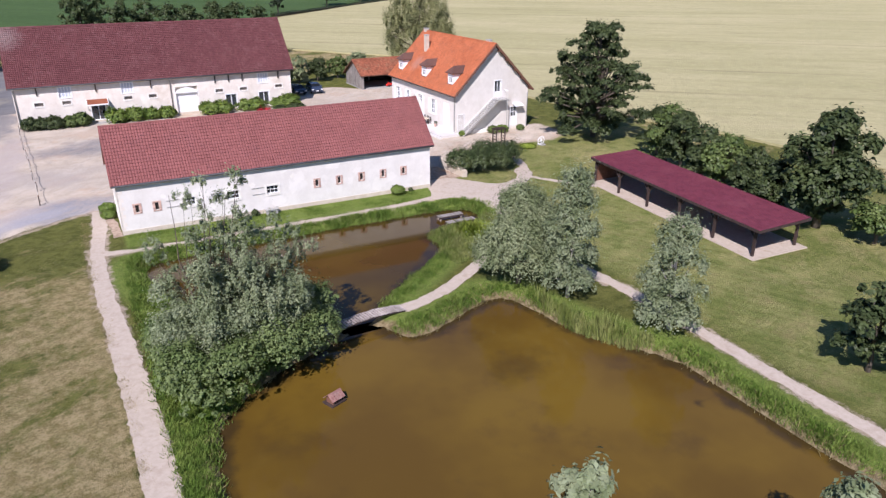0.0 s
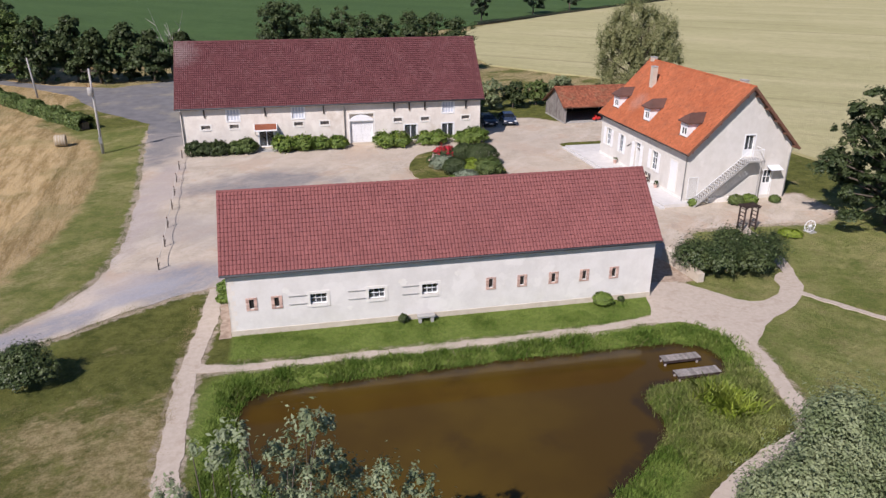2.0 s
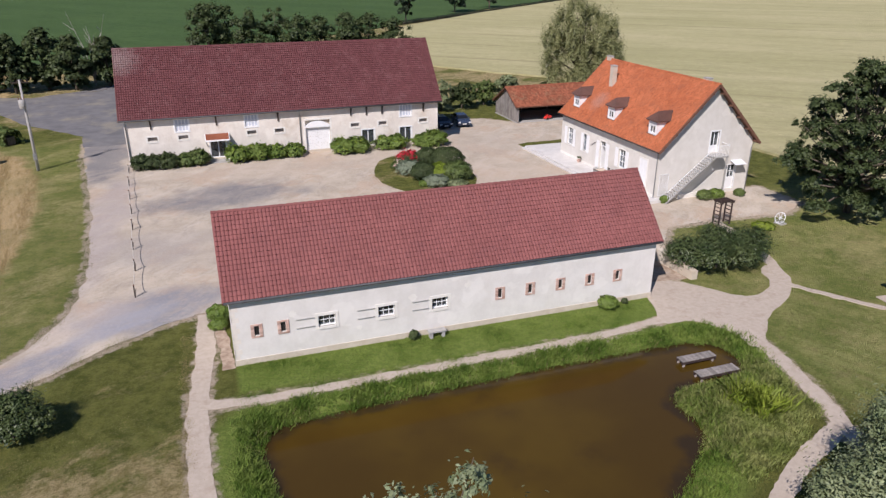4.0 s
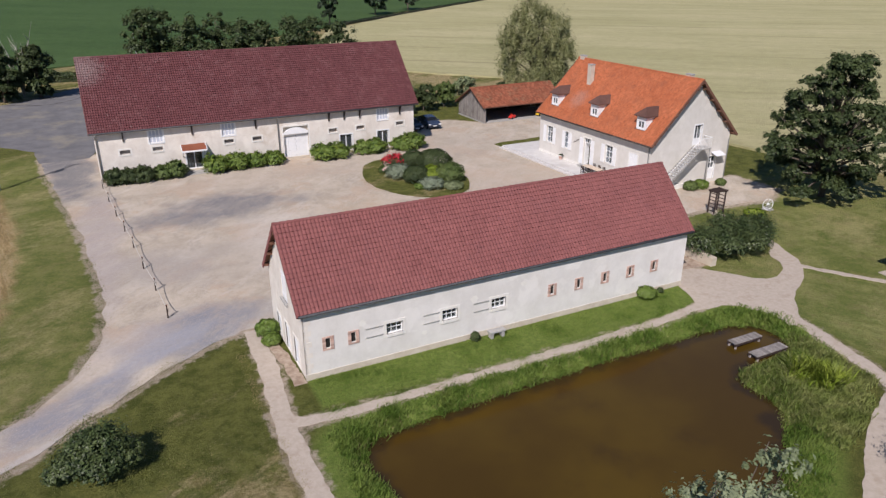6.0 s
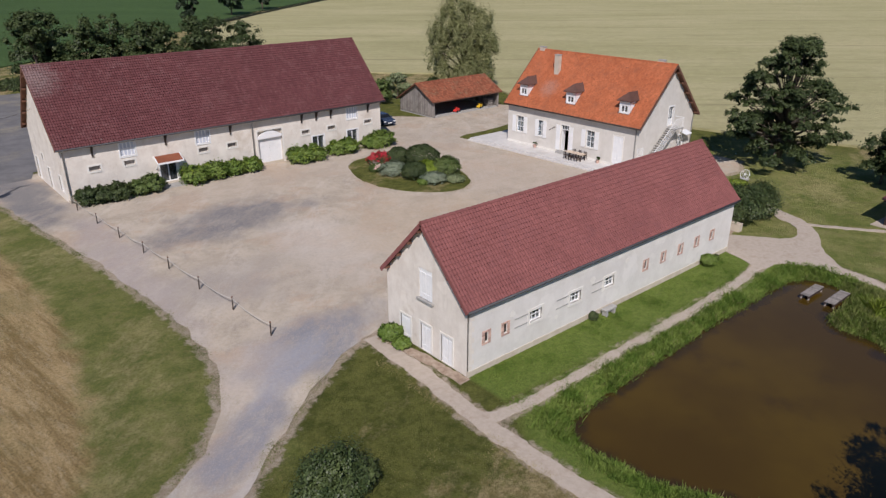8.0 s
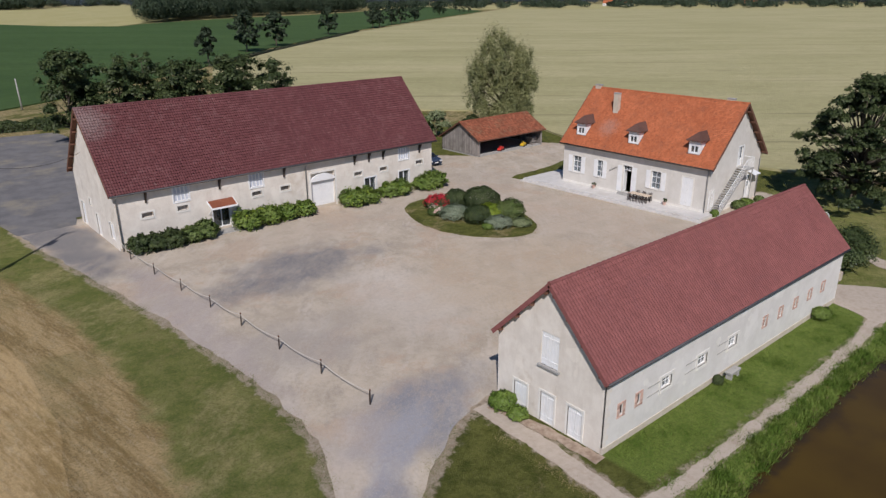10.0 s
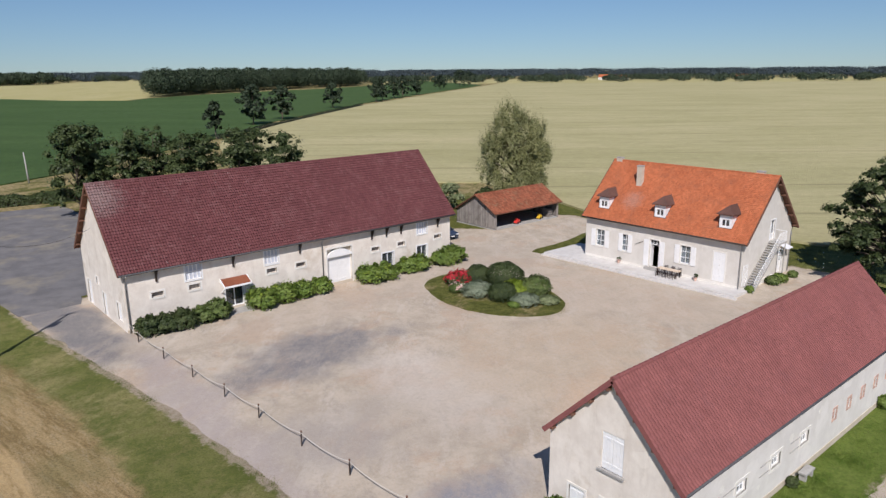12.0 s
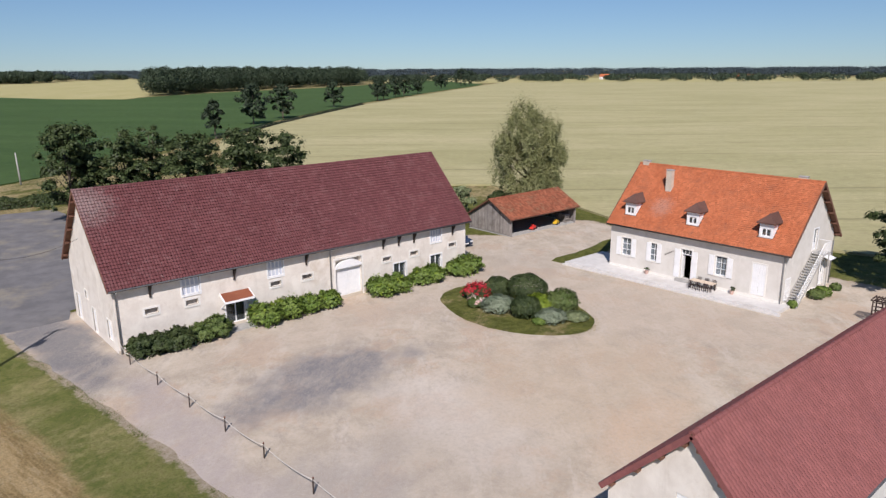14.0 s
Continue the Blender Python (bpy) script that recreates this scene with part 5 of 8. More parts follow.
        s.beam((x, 92.72, 2.4), (x, 93.58, 1.75), 0.09, 0.09)
        part("canopy_bracket", s, WHITE, b)
    s = Solid()
    s.box(3.9, 6.1, 92.2, 93.6, -0.02, 0.09)
    part("door_step", s, CONCRETE, b, "grey concrete step")
    for h in glazed:
        surround(b, south, h, 0.13, WHITE, sill=False)
        window_part(b, south, h, 2, 1, 0.1, 0.1, "glazed_door", solid_low=0.2)
    # the cart gate: white leaves under a white arched hood
    surround(b, south, gate, 0.2, TRIM, sill=False)
    m = (gate[0] + gate[1]) / 2
    shutter(b, south, gate[0] + 0.02, m - 0.005, 0.04, 2.95, -0.3, "gate_leaf")
    shutter(b, south, m + 0.005, gate[1] - 0.02, 0.04, 2.95, -0.3, "gate_leaf")
    hood = Solid()
    rim = [(gate[0] + (gate[1] - gate[0]) * k / 12, 3.1 + 0.55 * (1 - (k / 6 - 1) ** 2)) for k in range(13)]
    face = [(gate[0], 2.9), (gate[1], 2.9)] + rim[::-1]
    P = lambda r, d, zz: Vector(o) + Vector(u) * r + Vector(n) * d + Vector((0, 0, zz))
    front, rear = [P(r, -0.05, z) for r, z in face], [P(r, 0.22, z) for r, z in face]
    k = len(face)
    hood.v = [tuple(p) for p in front + rear]
    hood.f = [tuple(range(k)), tuple(reversed(range(k, 2 * k)))] + [((i + 1) % k, i, k + i, k + (i + 1) % k) for i in range(k)]
    part("arched_hood", hood, WHITE, b, "white arched panel over the gate")
    s = Solid()
    slab_beam(s, o, u, n, gate[0], gate[1], 2.9, 3.75, 0.3, 0.34)
    part("gate_lintel", s, PLINTH, b)
    for c in (-1.7, 5.05, 11.75, 20.1, 21.95, 23.85, 28.95):
        s = Solid()
        s.beam((c, 93.62, 4.15), (c, 93.2, 4.95), 0.13, 0.13)
        s.box(c - 0.07, c + 0.07, 93.5, 93.64, 3.95, 5.0)
        part("eave_strut", s, IRON, b, "dark iron eave strut")
    for x in (-4.2, 14.15):
        s = Solid()
        s.tube([(x, 93.05, 5.0), (x, 93.5, 4.6), (x, 93.5, 0.0)], [0.06, 0.06, 0.06], 8)
        part("downpipe", s, CONCRETE, b, smooth=True)
    s = Solid()
    s.box(W["x0"] - 0.02, W["x1"] + 0.02, W["y0"] - 0.02, W["y0"] + 0.1, -0.1, 0.28)
    part("plinth", s, PLINTH, b)


# the house
def make_house():
    D, L = 11.47, 18.9
    h = thing("farmhouse", "cream rendered farmhouse with a steep orange tile roof and dormers", "house", pose(42.37, 65.06, 0, 0, 0, 1.0))
    ze, zr, xr = 4.83, 10.62, D / 2
    slope = (zr - ze) / xr
    fx, bx, gy, ky = 0.45, D - 0.45, 0.55, L - 0.35
    H = ze + 0.45 * slope - 0.2
    front = ((fx, ky, 0), (0, -1, 0), (1, 0, 0))
    Y = lambda y: ky - y
    wins = [(Y(c) - 0.55, Y(c) + 0.55, 1.65, 3.5) for c in (16.6, 13.35, 6.35)]
    door = (Y(9.85) - 0.55, Y(9.85) + 0.55, 0.55, 3.5)
    closed = (Y(2.75) - 0.6, Y(2.75) + 0.6, 0.6, 3.5)
    part("wall", wall_solid(*front, ky - gy, H, 0.5, wins + [door, closed]), PLASTER_HOUSE, h, "cream rendered front wall")
    GW = bx - fx
    top = lambda r: min(ze + (0.45 + r) * slope, ze + (0.45 + GW - r) * slope) - 0.2
    south = ((fx, gy, 0), (1, 0, 0), (0, 1, 0))
    updoor = (6.0 - fx, 6.95 - fx, 4.15, 6.15)
    lowdoor = (8.5 - fx, 9.4 - fx, 0.35, 2.75)
    part("wall", wall_solid(*south, GW, top, 0.5, [updoor, lowdoor], apex=GW / 2), PLASTER_HOUSE, h, "cream rendered gable wall")
    part("wall", wall_solid((bx, ky, 0), (-1, 0, 0), (0, -1, 0), GW, top, 0.5, apex=GW / 2), PLASTER_HOUSE, h)
    part("wall", wall_solid((bx, gy, 0), (0, 1, 0), (-1, 0, 0), ky - gy, H, 0.5), PLASTER_HOUSE, h)
    gable_roof(h, 0.0, L, 0.0, xr, D, ze, zr, TILE_H, RAFTER, thick=0.16, swap=True, purlins=(0.08, 0.3, 0.5, 0.7, 0.9), verge=IRON)
    up = Vector((xr, 0, zr - ze))
    gaps = [(L - (c + 0.72), L - (c - 0.72), 1.35, 2.6) for c in (2.75, 9.8, 16.7)]
    tiled_slope(h, (-0.03, L, ze), (0, -1, 0), up, L, up.length, 0.21, 0.22, 0.02, "flat", TILE_H, picked=(15.0, 18.9, 0, 3.2), seed=8, gaps=gaps)
    up2 = Vector((xr - D, 0, zr - ze))
    tiled_slope(h, (D + 0.03, 0, ze), (0, 1, 0), up2, L, up2.length, 0.42, 0.3, 0.02, "flat", TILE_H, seed=9)
    ridge_row(h, (xr, 0, zr + 0.02), (xr, L, zr + 0.02), TILE_H, 0.13)
    for w in wins:
        surround(h, front, w, 0.12, TRIM)
        window_part(h, front, w, 2, 3, 0.12, 0.05)
        for a, e in ((w[0] + 0.06, w[0] + 0.44), (w[1] - 0.40, w[1] - 0.06)):
            s = Solid()
            slab_beam(s, *front, a, e, w[2] + 0.05, w[3] - 0.05, 0.215, 0.225)
            part("curtain", s, CURTAIN, h, "white net curtain")
        ajar = 0.32 if w is wins[1] else 0.0
        shutter(h, front, w[0] - 0.62 + ajar, w[0] - 0.08 + ajar, w[2] - 0.05, w[3] + 0.02, 0.04)
        shutter(h, front, w[1] + 0.08 - ajar, w[1] + 0.62 - ajar, w[2] - 0.05, w[3] + 0.02, 0.04)
    # the open front door with its transom and folded-back shutters
    surround(h, front, door, 0.14, TRIM, sill=False)
    window_part(h, front, (door[0], door[1], 2.95, 3.5), 3, 1, 0.14, 0.05, "transom")
    shutter(h, front, door[0] - 0.66, door[0] - 0.08, 0.6, 3.45, 0.04)
    shutter(h, front, door[1] + 0.08, door[1] + 0.66, 0.6, 3.45, 0.04)
    s = Solid()
    slab_beam(s, *front, door[0] + 0.02, door[0] + 0.09, 0.56, 2.93, 0.15, 0.7)
    d = part("front_door", s, WHITE, h, "white front door standing open")
    k = Solid()
    k.tube([(fx + 0.62, ky - door[0] - 0.1, 1.6), (fx + 0.62, ky - door[0] - 0.17, 1.6)], [0.03, 0.03], 8)
    part("door_handle", k, STEEL, d)
    s = Solid()
    slab_beam(s, *front, door[0] - 0.3, door[1] + 0.3, 0.3, 0.54, -0.45, 0.02)
    part("door_step", s, CONCRETE, h, "pale stone doorstep")
    for k in range(6):
        s = Solid()
        a = door[0] - 1.75 + 0.16 * k
        z = 2.62 + 0.09 * k
        s.tube([(fx - 0.04, ky - a, z - 0.10), (fx - 0.05, ky - a - 0.05, z + 0.10), (fx - 0.04, ky - a - 0.12, z - 0.02)], [0.016] * 3, 5)
        part("sign_bar", s, IRON, h, "thin wrought-iron stroke of a wall sign")
    surround(h, front, closed, 0.12, TRIM, sill=False)
    m = (closed[0] + closed[1]) / 2
    shutter(h, front, closed[0] + 0.01, m - 0.005, 0.62, 3.48, -0.03)
    shutter(h, front, m + 0.005, closed[1] - 0.01, 0.62, 3.48, -0.03)
    surround(h, south, updoor, 0.13, WHITE, sill=False)
    window_part(h, south, updoor, 2, 1, 0.12, 0.06, "glazed_door", solid_low=0.6)
    surround(h, south, lowdoor, 0.1, WHITE, sill=False)
    window_part(h, south, lowdoor, 2, 2, 0.1, 0.05, "glazed_door", solid_low=1.1)
    s = Solid()
    s.hexa([(8.7, gy - 0.8, 2.88), (10.0, gy - 0.8, 2.88), (10.0, gy, 3.15), (8.7, gy, 3.15), (8.7, gy - 0.8, 2.92), (10.0, gy - 0.8, 2.92), (10.0, gy, 3.19), (8.7, gy, 3.19)])
    part("porch_canopy", s, CURTAIN, h, "small pale canopy over the side door")
    s = Solid()
    s.box(fx - 0.03, fx + 0.1, gy, ky, -0.1, 0.55)
    part("plinth", s, TRIM, h)
    # dormers
    for c in (2.75, 9.8, 16.7):
        bx0, w, z0, z1 = 1.0, 0.62, ze + 1.0 * slope - 0.12, ze + 1.0 * slope + 1.42
        s = Solid()
        s.box(bx0, bx0 + 0.12, c - w, c - 0.42, z0, z1)
        s.box(bx0, bx0 + 0.12, c + 0.42, c + w, z0, z1)
        s.box(bx0, bx0 + 0.12, c - 0.42, c + 0.42, z0, z0 + 0.26)
        s.box(bx0, bx0 + 0.12, c - 0.42, c + 0.42, z0 + 0.96, z1)
        for e in (-1, 1):
            y0, y1 = c + e * w, c + e * (w - 0.1)
            back = bx0 + (z1 - z0) / slope
            s.hexa([(bx0 + 0.1, min(y0, y1), z0), (bx0 + 0.14, min(y0, y1), z0), (bx0 + 0.14, max(y0, y1), z0), (bx0 + 0.1, max(y0, y1), z0),
                    (bx0 + 0.1, min(y0, y1), z1), (back, min(y0, y1), z1), (back, max(y0, y1), z1), (bx0 + 0.1, max(y0, y1), z1)])
        dm = part("dormer", s, WHITE, h, "white dormer with a brown tiled hipped roof")
        r = Solid()
        zt, ov = z1 + 0.72, 0.24
        xe = (zt - ze) / slope
        a, b2 = (bx0 - ov, c - w - ov, z1 - 0.06), (bx0 - ov, c + w + ov, z1 - 0.06)
        ea, eb = ((z1 - 0.06 - ze) / slope + 0.1, c - w - ov, z1 - 0.06), ((z1 - 0.06 - ze) / slope + 0.1, c + w + ov, z1 - 0.06)
        tip, end = (bx0 + 0.45, c, zt), (xe + 0.1, c, zt)
        dn = Vector((0, 0, -0.1))
        for q in ((a, ea, end, tip), (eb, b2, tip, end), (b2, a, tip)):
            r.face(*[Vector(p) for p in q])
            r.face(*[Vector(p) + dn for p in reversed(q)])
            r.face(Vector(q[0]), Vector(q[0]) + dn, Vector(q[1]) + dn, Vector(q[1]))
        part("dormer_roof", r, TILE_D, dm)
        window_part(dm, ((bx0, c + 0.42, 0), (0, -1, 0), (1, 0, 0)), (0, 0.84, z0 + 0.26, z0 + 0.96), 2, 1, 0.03, 0.10)
    # chimneys
    for x, y, z0, z1, w, l in ((3.65, 14.05, 7.6, 10.45, 0.24, 0.31), (xr, 18.1, 10.2, 10.86, 0.22, 0.36), (xr + 0.2, 2.0, 10.2, 10.84, 0.22, 0.36)):
        s = Solid()
        s.box(x - w, x + w, y - l, y + l, z0, z1)
        ch = part("chimney", s, PLINTH, h, "rendered chimney stack")
        s = Solid()
        s.box(x - w - 0.04, x + w + 0.04, y - l - 0.04, y + l + 0.04, z1, z1 + 0.08)
        part("chimney_cap", s, CONCRETE, ch)
    s = Solid()
    s.tube([(fx - 0.15, gy + 0.1, ze - 0.1), (fx - 0.08, gy + 0.1, ze - 0.5), (fx - 0.08, gy + 0.1, 0.1)], [0.05, 0.05, 0.05], 8)
    part("downpipe", s, STEEL, h, smooth=True)
    s = Solid()
    s.tube([(bx + 0.15, gy - 0.05, ze - 0.1), (bx - 0.1, gy - 0.08, ze - 0.6), (bx - 0.1, gy - 0.08, 0.1)], [0.05, 0.05, 0.05], 8)
    part("downpipe", s, STEEL, h, smooth=True)


def make_stair():
    """The straight outer stair to the upper gable door."""
    st = thing("outside_stair", "straight white-railed outside stair to the upper gable door", "stair", pose(42.37, 65.06, 0, 0, 0, 1.0))
    gy, zt, n = 0.55, 4.05, 21
    x0, x1 = 1.0, 5.85
    for y in (gy - 1.12, gy - 0.1):
        s = Solid()
        s.beam((x0 - 0.1, y, 0.02), (x1, y, zt - 0.14), 0.06, 0.16)
        part("stringer", s, CONCRETE, st)
    for k in range(n):
        f = (k + 1) / n
        s = Solid()
        x = x0 + (x1 - x0) * k / n
        s.box(x, x + 0.26, gy - 1.1, gy - 0.12, zt * f - 0.05, zt * f)
        part("tread", s, CONCRETE, st)
    s = Solid()
    s.box(x1, x1 + 1.5, gy - 1.15, gy - 0.02, zt - 0.14, zt)
    part("landing", s, CONCRETE, st, "grey landing slab")
    for x in (x1 + 1.4,):
        s = Solid()
        s.box(x - 0.04, x + 0.04, gy - 1.1, gy - 1.02, 0, zt - 0.14)
        part("post", s, CONCRETE, st)
    y = gy - 1.1
    s = Solid()
    s.beam((x0, y, 1.1), (x1, y, zt + 1.0), 0.045, 0.045)
    s.beam((x1, y, zt + 1.0), (x1 + 1.5, y, zt + 1.0), 0.045, 0.045)
    s.beam((x1 + 1.5, y, zt + 1.0), (x1 + 1.5, gy, zt + 1.0), 0.045, 0.045)
    part("handrail", s, WHITE, st)
    me = None
    for k in range(24):
        s = Solid()
        f = (k + 0.5) / 24
        x = x0 + (x1 - x0) * f
        if me is None:
            s.box(-0.013, 0.013, -0.013, 0.013, 0, 0.98)
            me = s.mesh("baluster", WHITE)
        q = part("baluster", me, WHITE, st)
        q.location = (x, y, zt * f + 0.05)
    for k in range(9):
        q = part("baluster", me, WHITE, st)
        q.location = (x1 + 0.1 + 1.35 * k / 8, y, zt)
    # the white panel wall under the landing
    s = Solid()
    s.hexa([(x0 + 1.9, gy - 0.28, 0), (x1 + 1.4, gy - 0.28, 0), (x1 + 1.4, gy - 0.06, 0), (x0 + 1.9, gy - 0.06, 0), (x0 + 1.9, gy - 0.28, 0.45), (x1 + 1.4, gy - 0.28, 0.45), (x1 + 1.4, gy - 0.06, 0.45), (x0 + 1.9, gy - 0.06, 0.45)])
    part("low_wall", s, TRIM, st)


def make_trellis():
    """A white lattice panel fixed to the gable."""
    t = thing("trellis", "white wooden lattice panel fixed to the house gable", "trellis", pose(42.37, 65.06, 0, 0, 0, 1.0))
    x0, x1, z0, z1, y = 0.75, 1.75, 0.5, 2.5, 0.50
    s = Solid()
    for a, b in (((x0, z0), (x1, z0)), ((x0, z1), (x1, z1)), ((x0, z0), (x0, z1)), ((x1, z0), (x1, z1))):
        s.beam((a[0], y, a[1]), (b[0], y, b[1]), 0.04, 0.04)
    part("trellis_frame", s, WHITE, t)
    for k in range(-9, 10):
        for e in (1, -1):
            c = (x0 + x1) / 2 + k * 0.2
            za, zb = z0, z1
            xa, xb = c - e * 1.0, c + e * 1.0
            fa = max(0.0, min(1.0, ((x0 if e > 0 else x1) - xa) / (xb - xa)))
            fb = max(0.0, min(1.0, ((x1 if e > 0 else x0) - xa) / (xb - xa)))
            if fb - fa > 0.05:
                s = Solid()
                s.beam((xa + (xb - xa) * fa, y - 0.005 * e, za + (zb - za) * fa), (xa + (xb - xa) * fb, y - 0.005 * e, za + (zb - za) * fb), 0.022, 0.008)
                part("lath", s, WHITE, t)


def make_terrace():
    s = Solid()
    s.prism([(40.55, 64.9), (43.4, 64.95), (43.1, 84.5), (46.3, 84.6), (46.3, 87.4), (39.75, 87.4)], -0.05, 0.3)
    setting("terrace", s, SLAB, "white paved terrace along the farmhouse front", "terrace")
    s = Solid()
    s.prism([(40.15, 64.6), (40.52, 64.6), (39.72, 87.42), (39.35, 87.42)], -0.05, 0.16)
    setting("terrace_step", s, SLAB, "white stone edging step of the terrace", "step")


def make_shed():
    b = thing("open_shed", "open-fronted grey board shed with a mossy orange tile roof", "shed", Matrix.Identity(4))
    x0, x1, y0, yr, y1, ze, zr, zb = 44.5, 57.2, 100.1, 103.6, 107.6, 2.4, 4.3, 1.95
    for y, z in ((y0, ze), (y1, zb)):
        for x in (x0 + 0.1, x1 - 0.1) if y == y0 else (x0 + 0.1, 48.6, 52.8, x1 - 0.1):
            s = Solid()
            s.box(x - 0.1, x + 0.1, y - 0.1, y + 0.1, 0, z)
            part("post", s, GREYWOOD, b)
    top = lambda y: ze + (zr - ze) * (y - y0) / (yr - y0) if y < yr else zr + (zb - zr) * (y - yr) / (y1 - yr)
    rng = random.Random(7)
    n = 30
    for xx in (x0, x1):
        for k in range(n):
            a, e = y0 + (y1 - y0) * k / n, y0 + (y1 - y0) * (k + 1) / n - 0.02
            z0 = 0.12 + 0.1 * rng.random()
            s = Solid()
            s.hexa([(xx - 0.02, a, z0), (xx + 0.02, a, z0), (xx + 0.02, e, z0), (xx - 0.02, e, z0), (xx - 0.02, a, top(a)), (xx + 0.02, a, top(a)), (xx + 0.02, e, top(e)), (xx - 0.02, e, top(e))])
            part("board", s, GREYWOOD, b)
    # back wall near-black: the shed's inside shade is in its colour
    s = Solid()
    s.box(x0, x1, y1 - 0.05, y1 + 0.05, 0, zb)
    part("back_wall", s, DARK, b, "plain back wall, near-black for the shaded inside")
    s = Solid()
    s.box(x0 - 0.1, x1 + 0.1, y0 - 0.1, y1, -0.05, 0.08)
    part("slab", s, CONCRETE, b, "pale concrete floor slab")
    s = Solid()
    e = 0.45
    s0, s1 = (zr - ze) / (yr - y0), (zr - zb) / (y1 - yr)
    for (ya, za) in ((y0 - e, ze - e * s0), (y1 + e, zb - e * s1)):
        s.hexa([(x0 - e, ya, za), (x1 + e, ya, za), (x1 + e, yr, zr), (x0 - e, yr, zr), (x0 - e, ya, za + 0.12), (x1 + e, ya, za + 0.12), (x1 + e, yr, zr + 0.12), (x0 - e, yr, zr + 0.12)])
    part("roof", s, RAFTER, b)
    up = Vector((0, yr - y0 + e, zr - ze + e * s0))
    tiled_slope(b, (x0 - e, y0 - e - 0.03, ze - e * s0 + 0.12), (1, 0, 0), up, x1 - x0 + 2 * e, up.length, 0.25, 0.3, 0.03, "roll", TILE_S, picked=(0, 3, 0, 3), seed=11)
    up = Vector((0, yr - y1 - e, zr - zb + e * s1))
    tiled_slope(b, (x1 + e, y1 + e + 0.03, zb - e * s1 + 0.12), (-1, 0, 0), up, x1 - x0 + 2 * e, up.length, 0.25, 0.3, 0.03, "roll", TILE_S, seed=12)
    ridge_row(b, (x0 - e, yr, zr + 0.14), (x1 + e, yr, zr + 0.14), TILE_S)
    s = Solid()
    s.beam((x0, y0, ze - 0.1), (x1, y0, ze - 0.1), 0.16, 0.2)
    part("eave_beam", s, RAFTER, b)


def make_shelter():
    """The long open shelter on the lawn."""
    b = thing("open_shelter", "long open timber shelter with a dark red metal roof", "shelter", Matrix.Identity(4))
    posts = [(44.2, 22.8), (44.45, 26.75), (44.75, 30.7), (45.05, 34.7), (45.4, 38.8), (45.85, 42.7)]
    wide, zf, zk = 4.6, 2.2, 2.24
    s = Solid()
    s.prism([(43.6, 22.2), (49.3, 22.0), (50.8, 43.3), (45.2, 43.6)], -0.05, 0.05)
    part("floor_slab", s, PATHMAT, b, "pale gravel floor")
    for i, (x, y) in enumerate(posts):
        for k, (px, z) in enumerate(((x, zf), (x + wide, zk))):
            s = Solid()
            s.box(px - 0.09, px + 0.09, y - 0.09, y + 0.09, 0.0, z)
            part("post", s, TIMBER, b)
            for e in (-1, 1):
                if 0 <= i + e < len(posts):
                    q = Solid()
                    q.beam((px, y + e * 0.05, z - 0.75), (px + 0.01, y + e * 0.62, z - 0.1), 0.08, 0.09)
                    part("brace", q, TIMBER, b)
        s = Solid()
        s.beam((x - 0.2, y, zf + 0.02), (x + wide + 0.2, y, zk + 0.02), 0.1, 0.2)
        part("rafter", s, TIMBER, b)
    for dx, z in ((0, zf), (wide, zk)):
        s = Solid()
        s.beam((posts[0][0] + dx, 22.3, z - 0.1), (posts[-1][0] + dx, 43.2, z - 0.1), 0.12, 0.22)
        part("eave_beam", s, TIMBER, b)
    n = 22
    for k in range(n):
        s = Solid()
        a = 45.85 + wide * k / n
        s.box(a, a + wide / n - 0.012, 42.72, 42.78, 0.1, zf + (zk - zf) * k / n)
        part("board", s, RAFTER, b)
    # ribbed sheets, each with its folds
    a0, a1 = Vector((43.62, 22.1, zf + 0.16)), Vector((45.6, 43.3, zf + 0.16))
    m = 26
    for k in range(m):
        s = Solid()
        p, q = a0.lerp(a1, k / m), a0.lerp(a1, (k + 1) / m)
        across = Vector((wide + 0.95, 0.05, zk - zf + 0.02))
        ribs = 4
        for j in range(ribs):
            e0, e1 = p.lerp(q, j / ribs), p.lerp(q, (j + 1) / ribs)
            f1, f2 = e0.lerp(e1, 0.62), e0.lerp(e1, 0.80)
            h = Vector((0, 0, 0.05))
            pr = [e0, f1, f1 + h + (f2 - f1) * 0.2, f2 + h - (f2 - f1) * 0.2, f2, e1]
            for u0, u1 in zip(pr[:-1], pr[1:]):
                s.face(u0, u1, u1 + across, u0 + across)
        s.face(p - Vector((0, 0, 0.03)), p + across - Vector((0, 0, 0.03)), q + across - Vector((0, 0, 0.03)), q - Vector((0, 0, 0.03)))
        part("roof_sheet", s, SHEETRED, b)
    s = Solid()
    s.beam(a0 - Vector((0.02, 0, 0.1)), a1 - Vector((0.02, 0, 0.1)), 0.04, 0.2)
    part("fascia", s, TIMBER, b)
    s = Solid()
    s.beam(a0 + Vector((0, -0.02, -0.1)), a0 + Vector((wide + 0.95, -0.02, zk - zf - 0.1)), 0.04, 0.2)
    part("fascia", s, TIMBER, b)


make_near_barn()
make_big_barn()
make_house()
make_stair()
make_trellis()
make_terrace()
make_shed()
make_shelter()
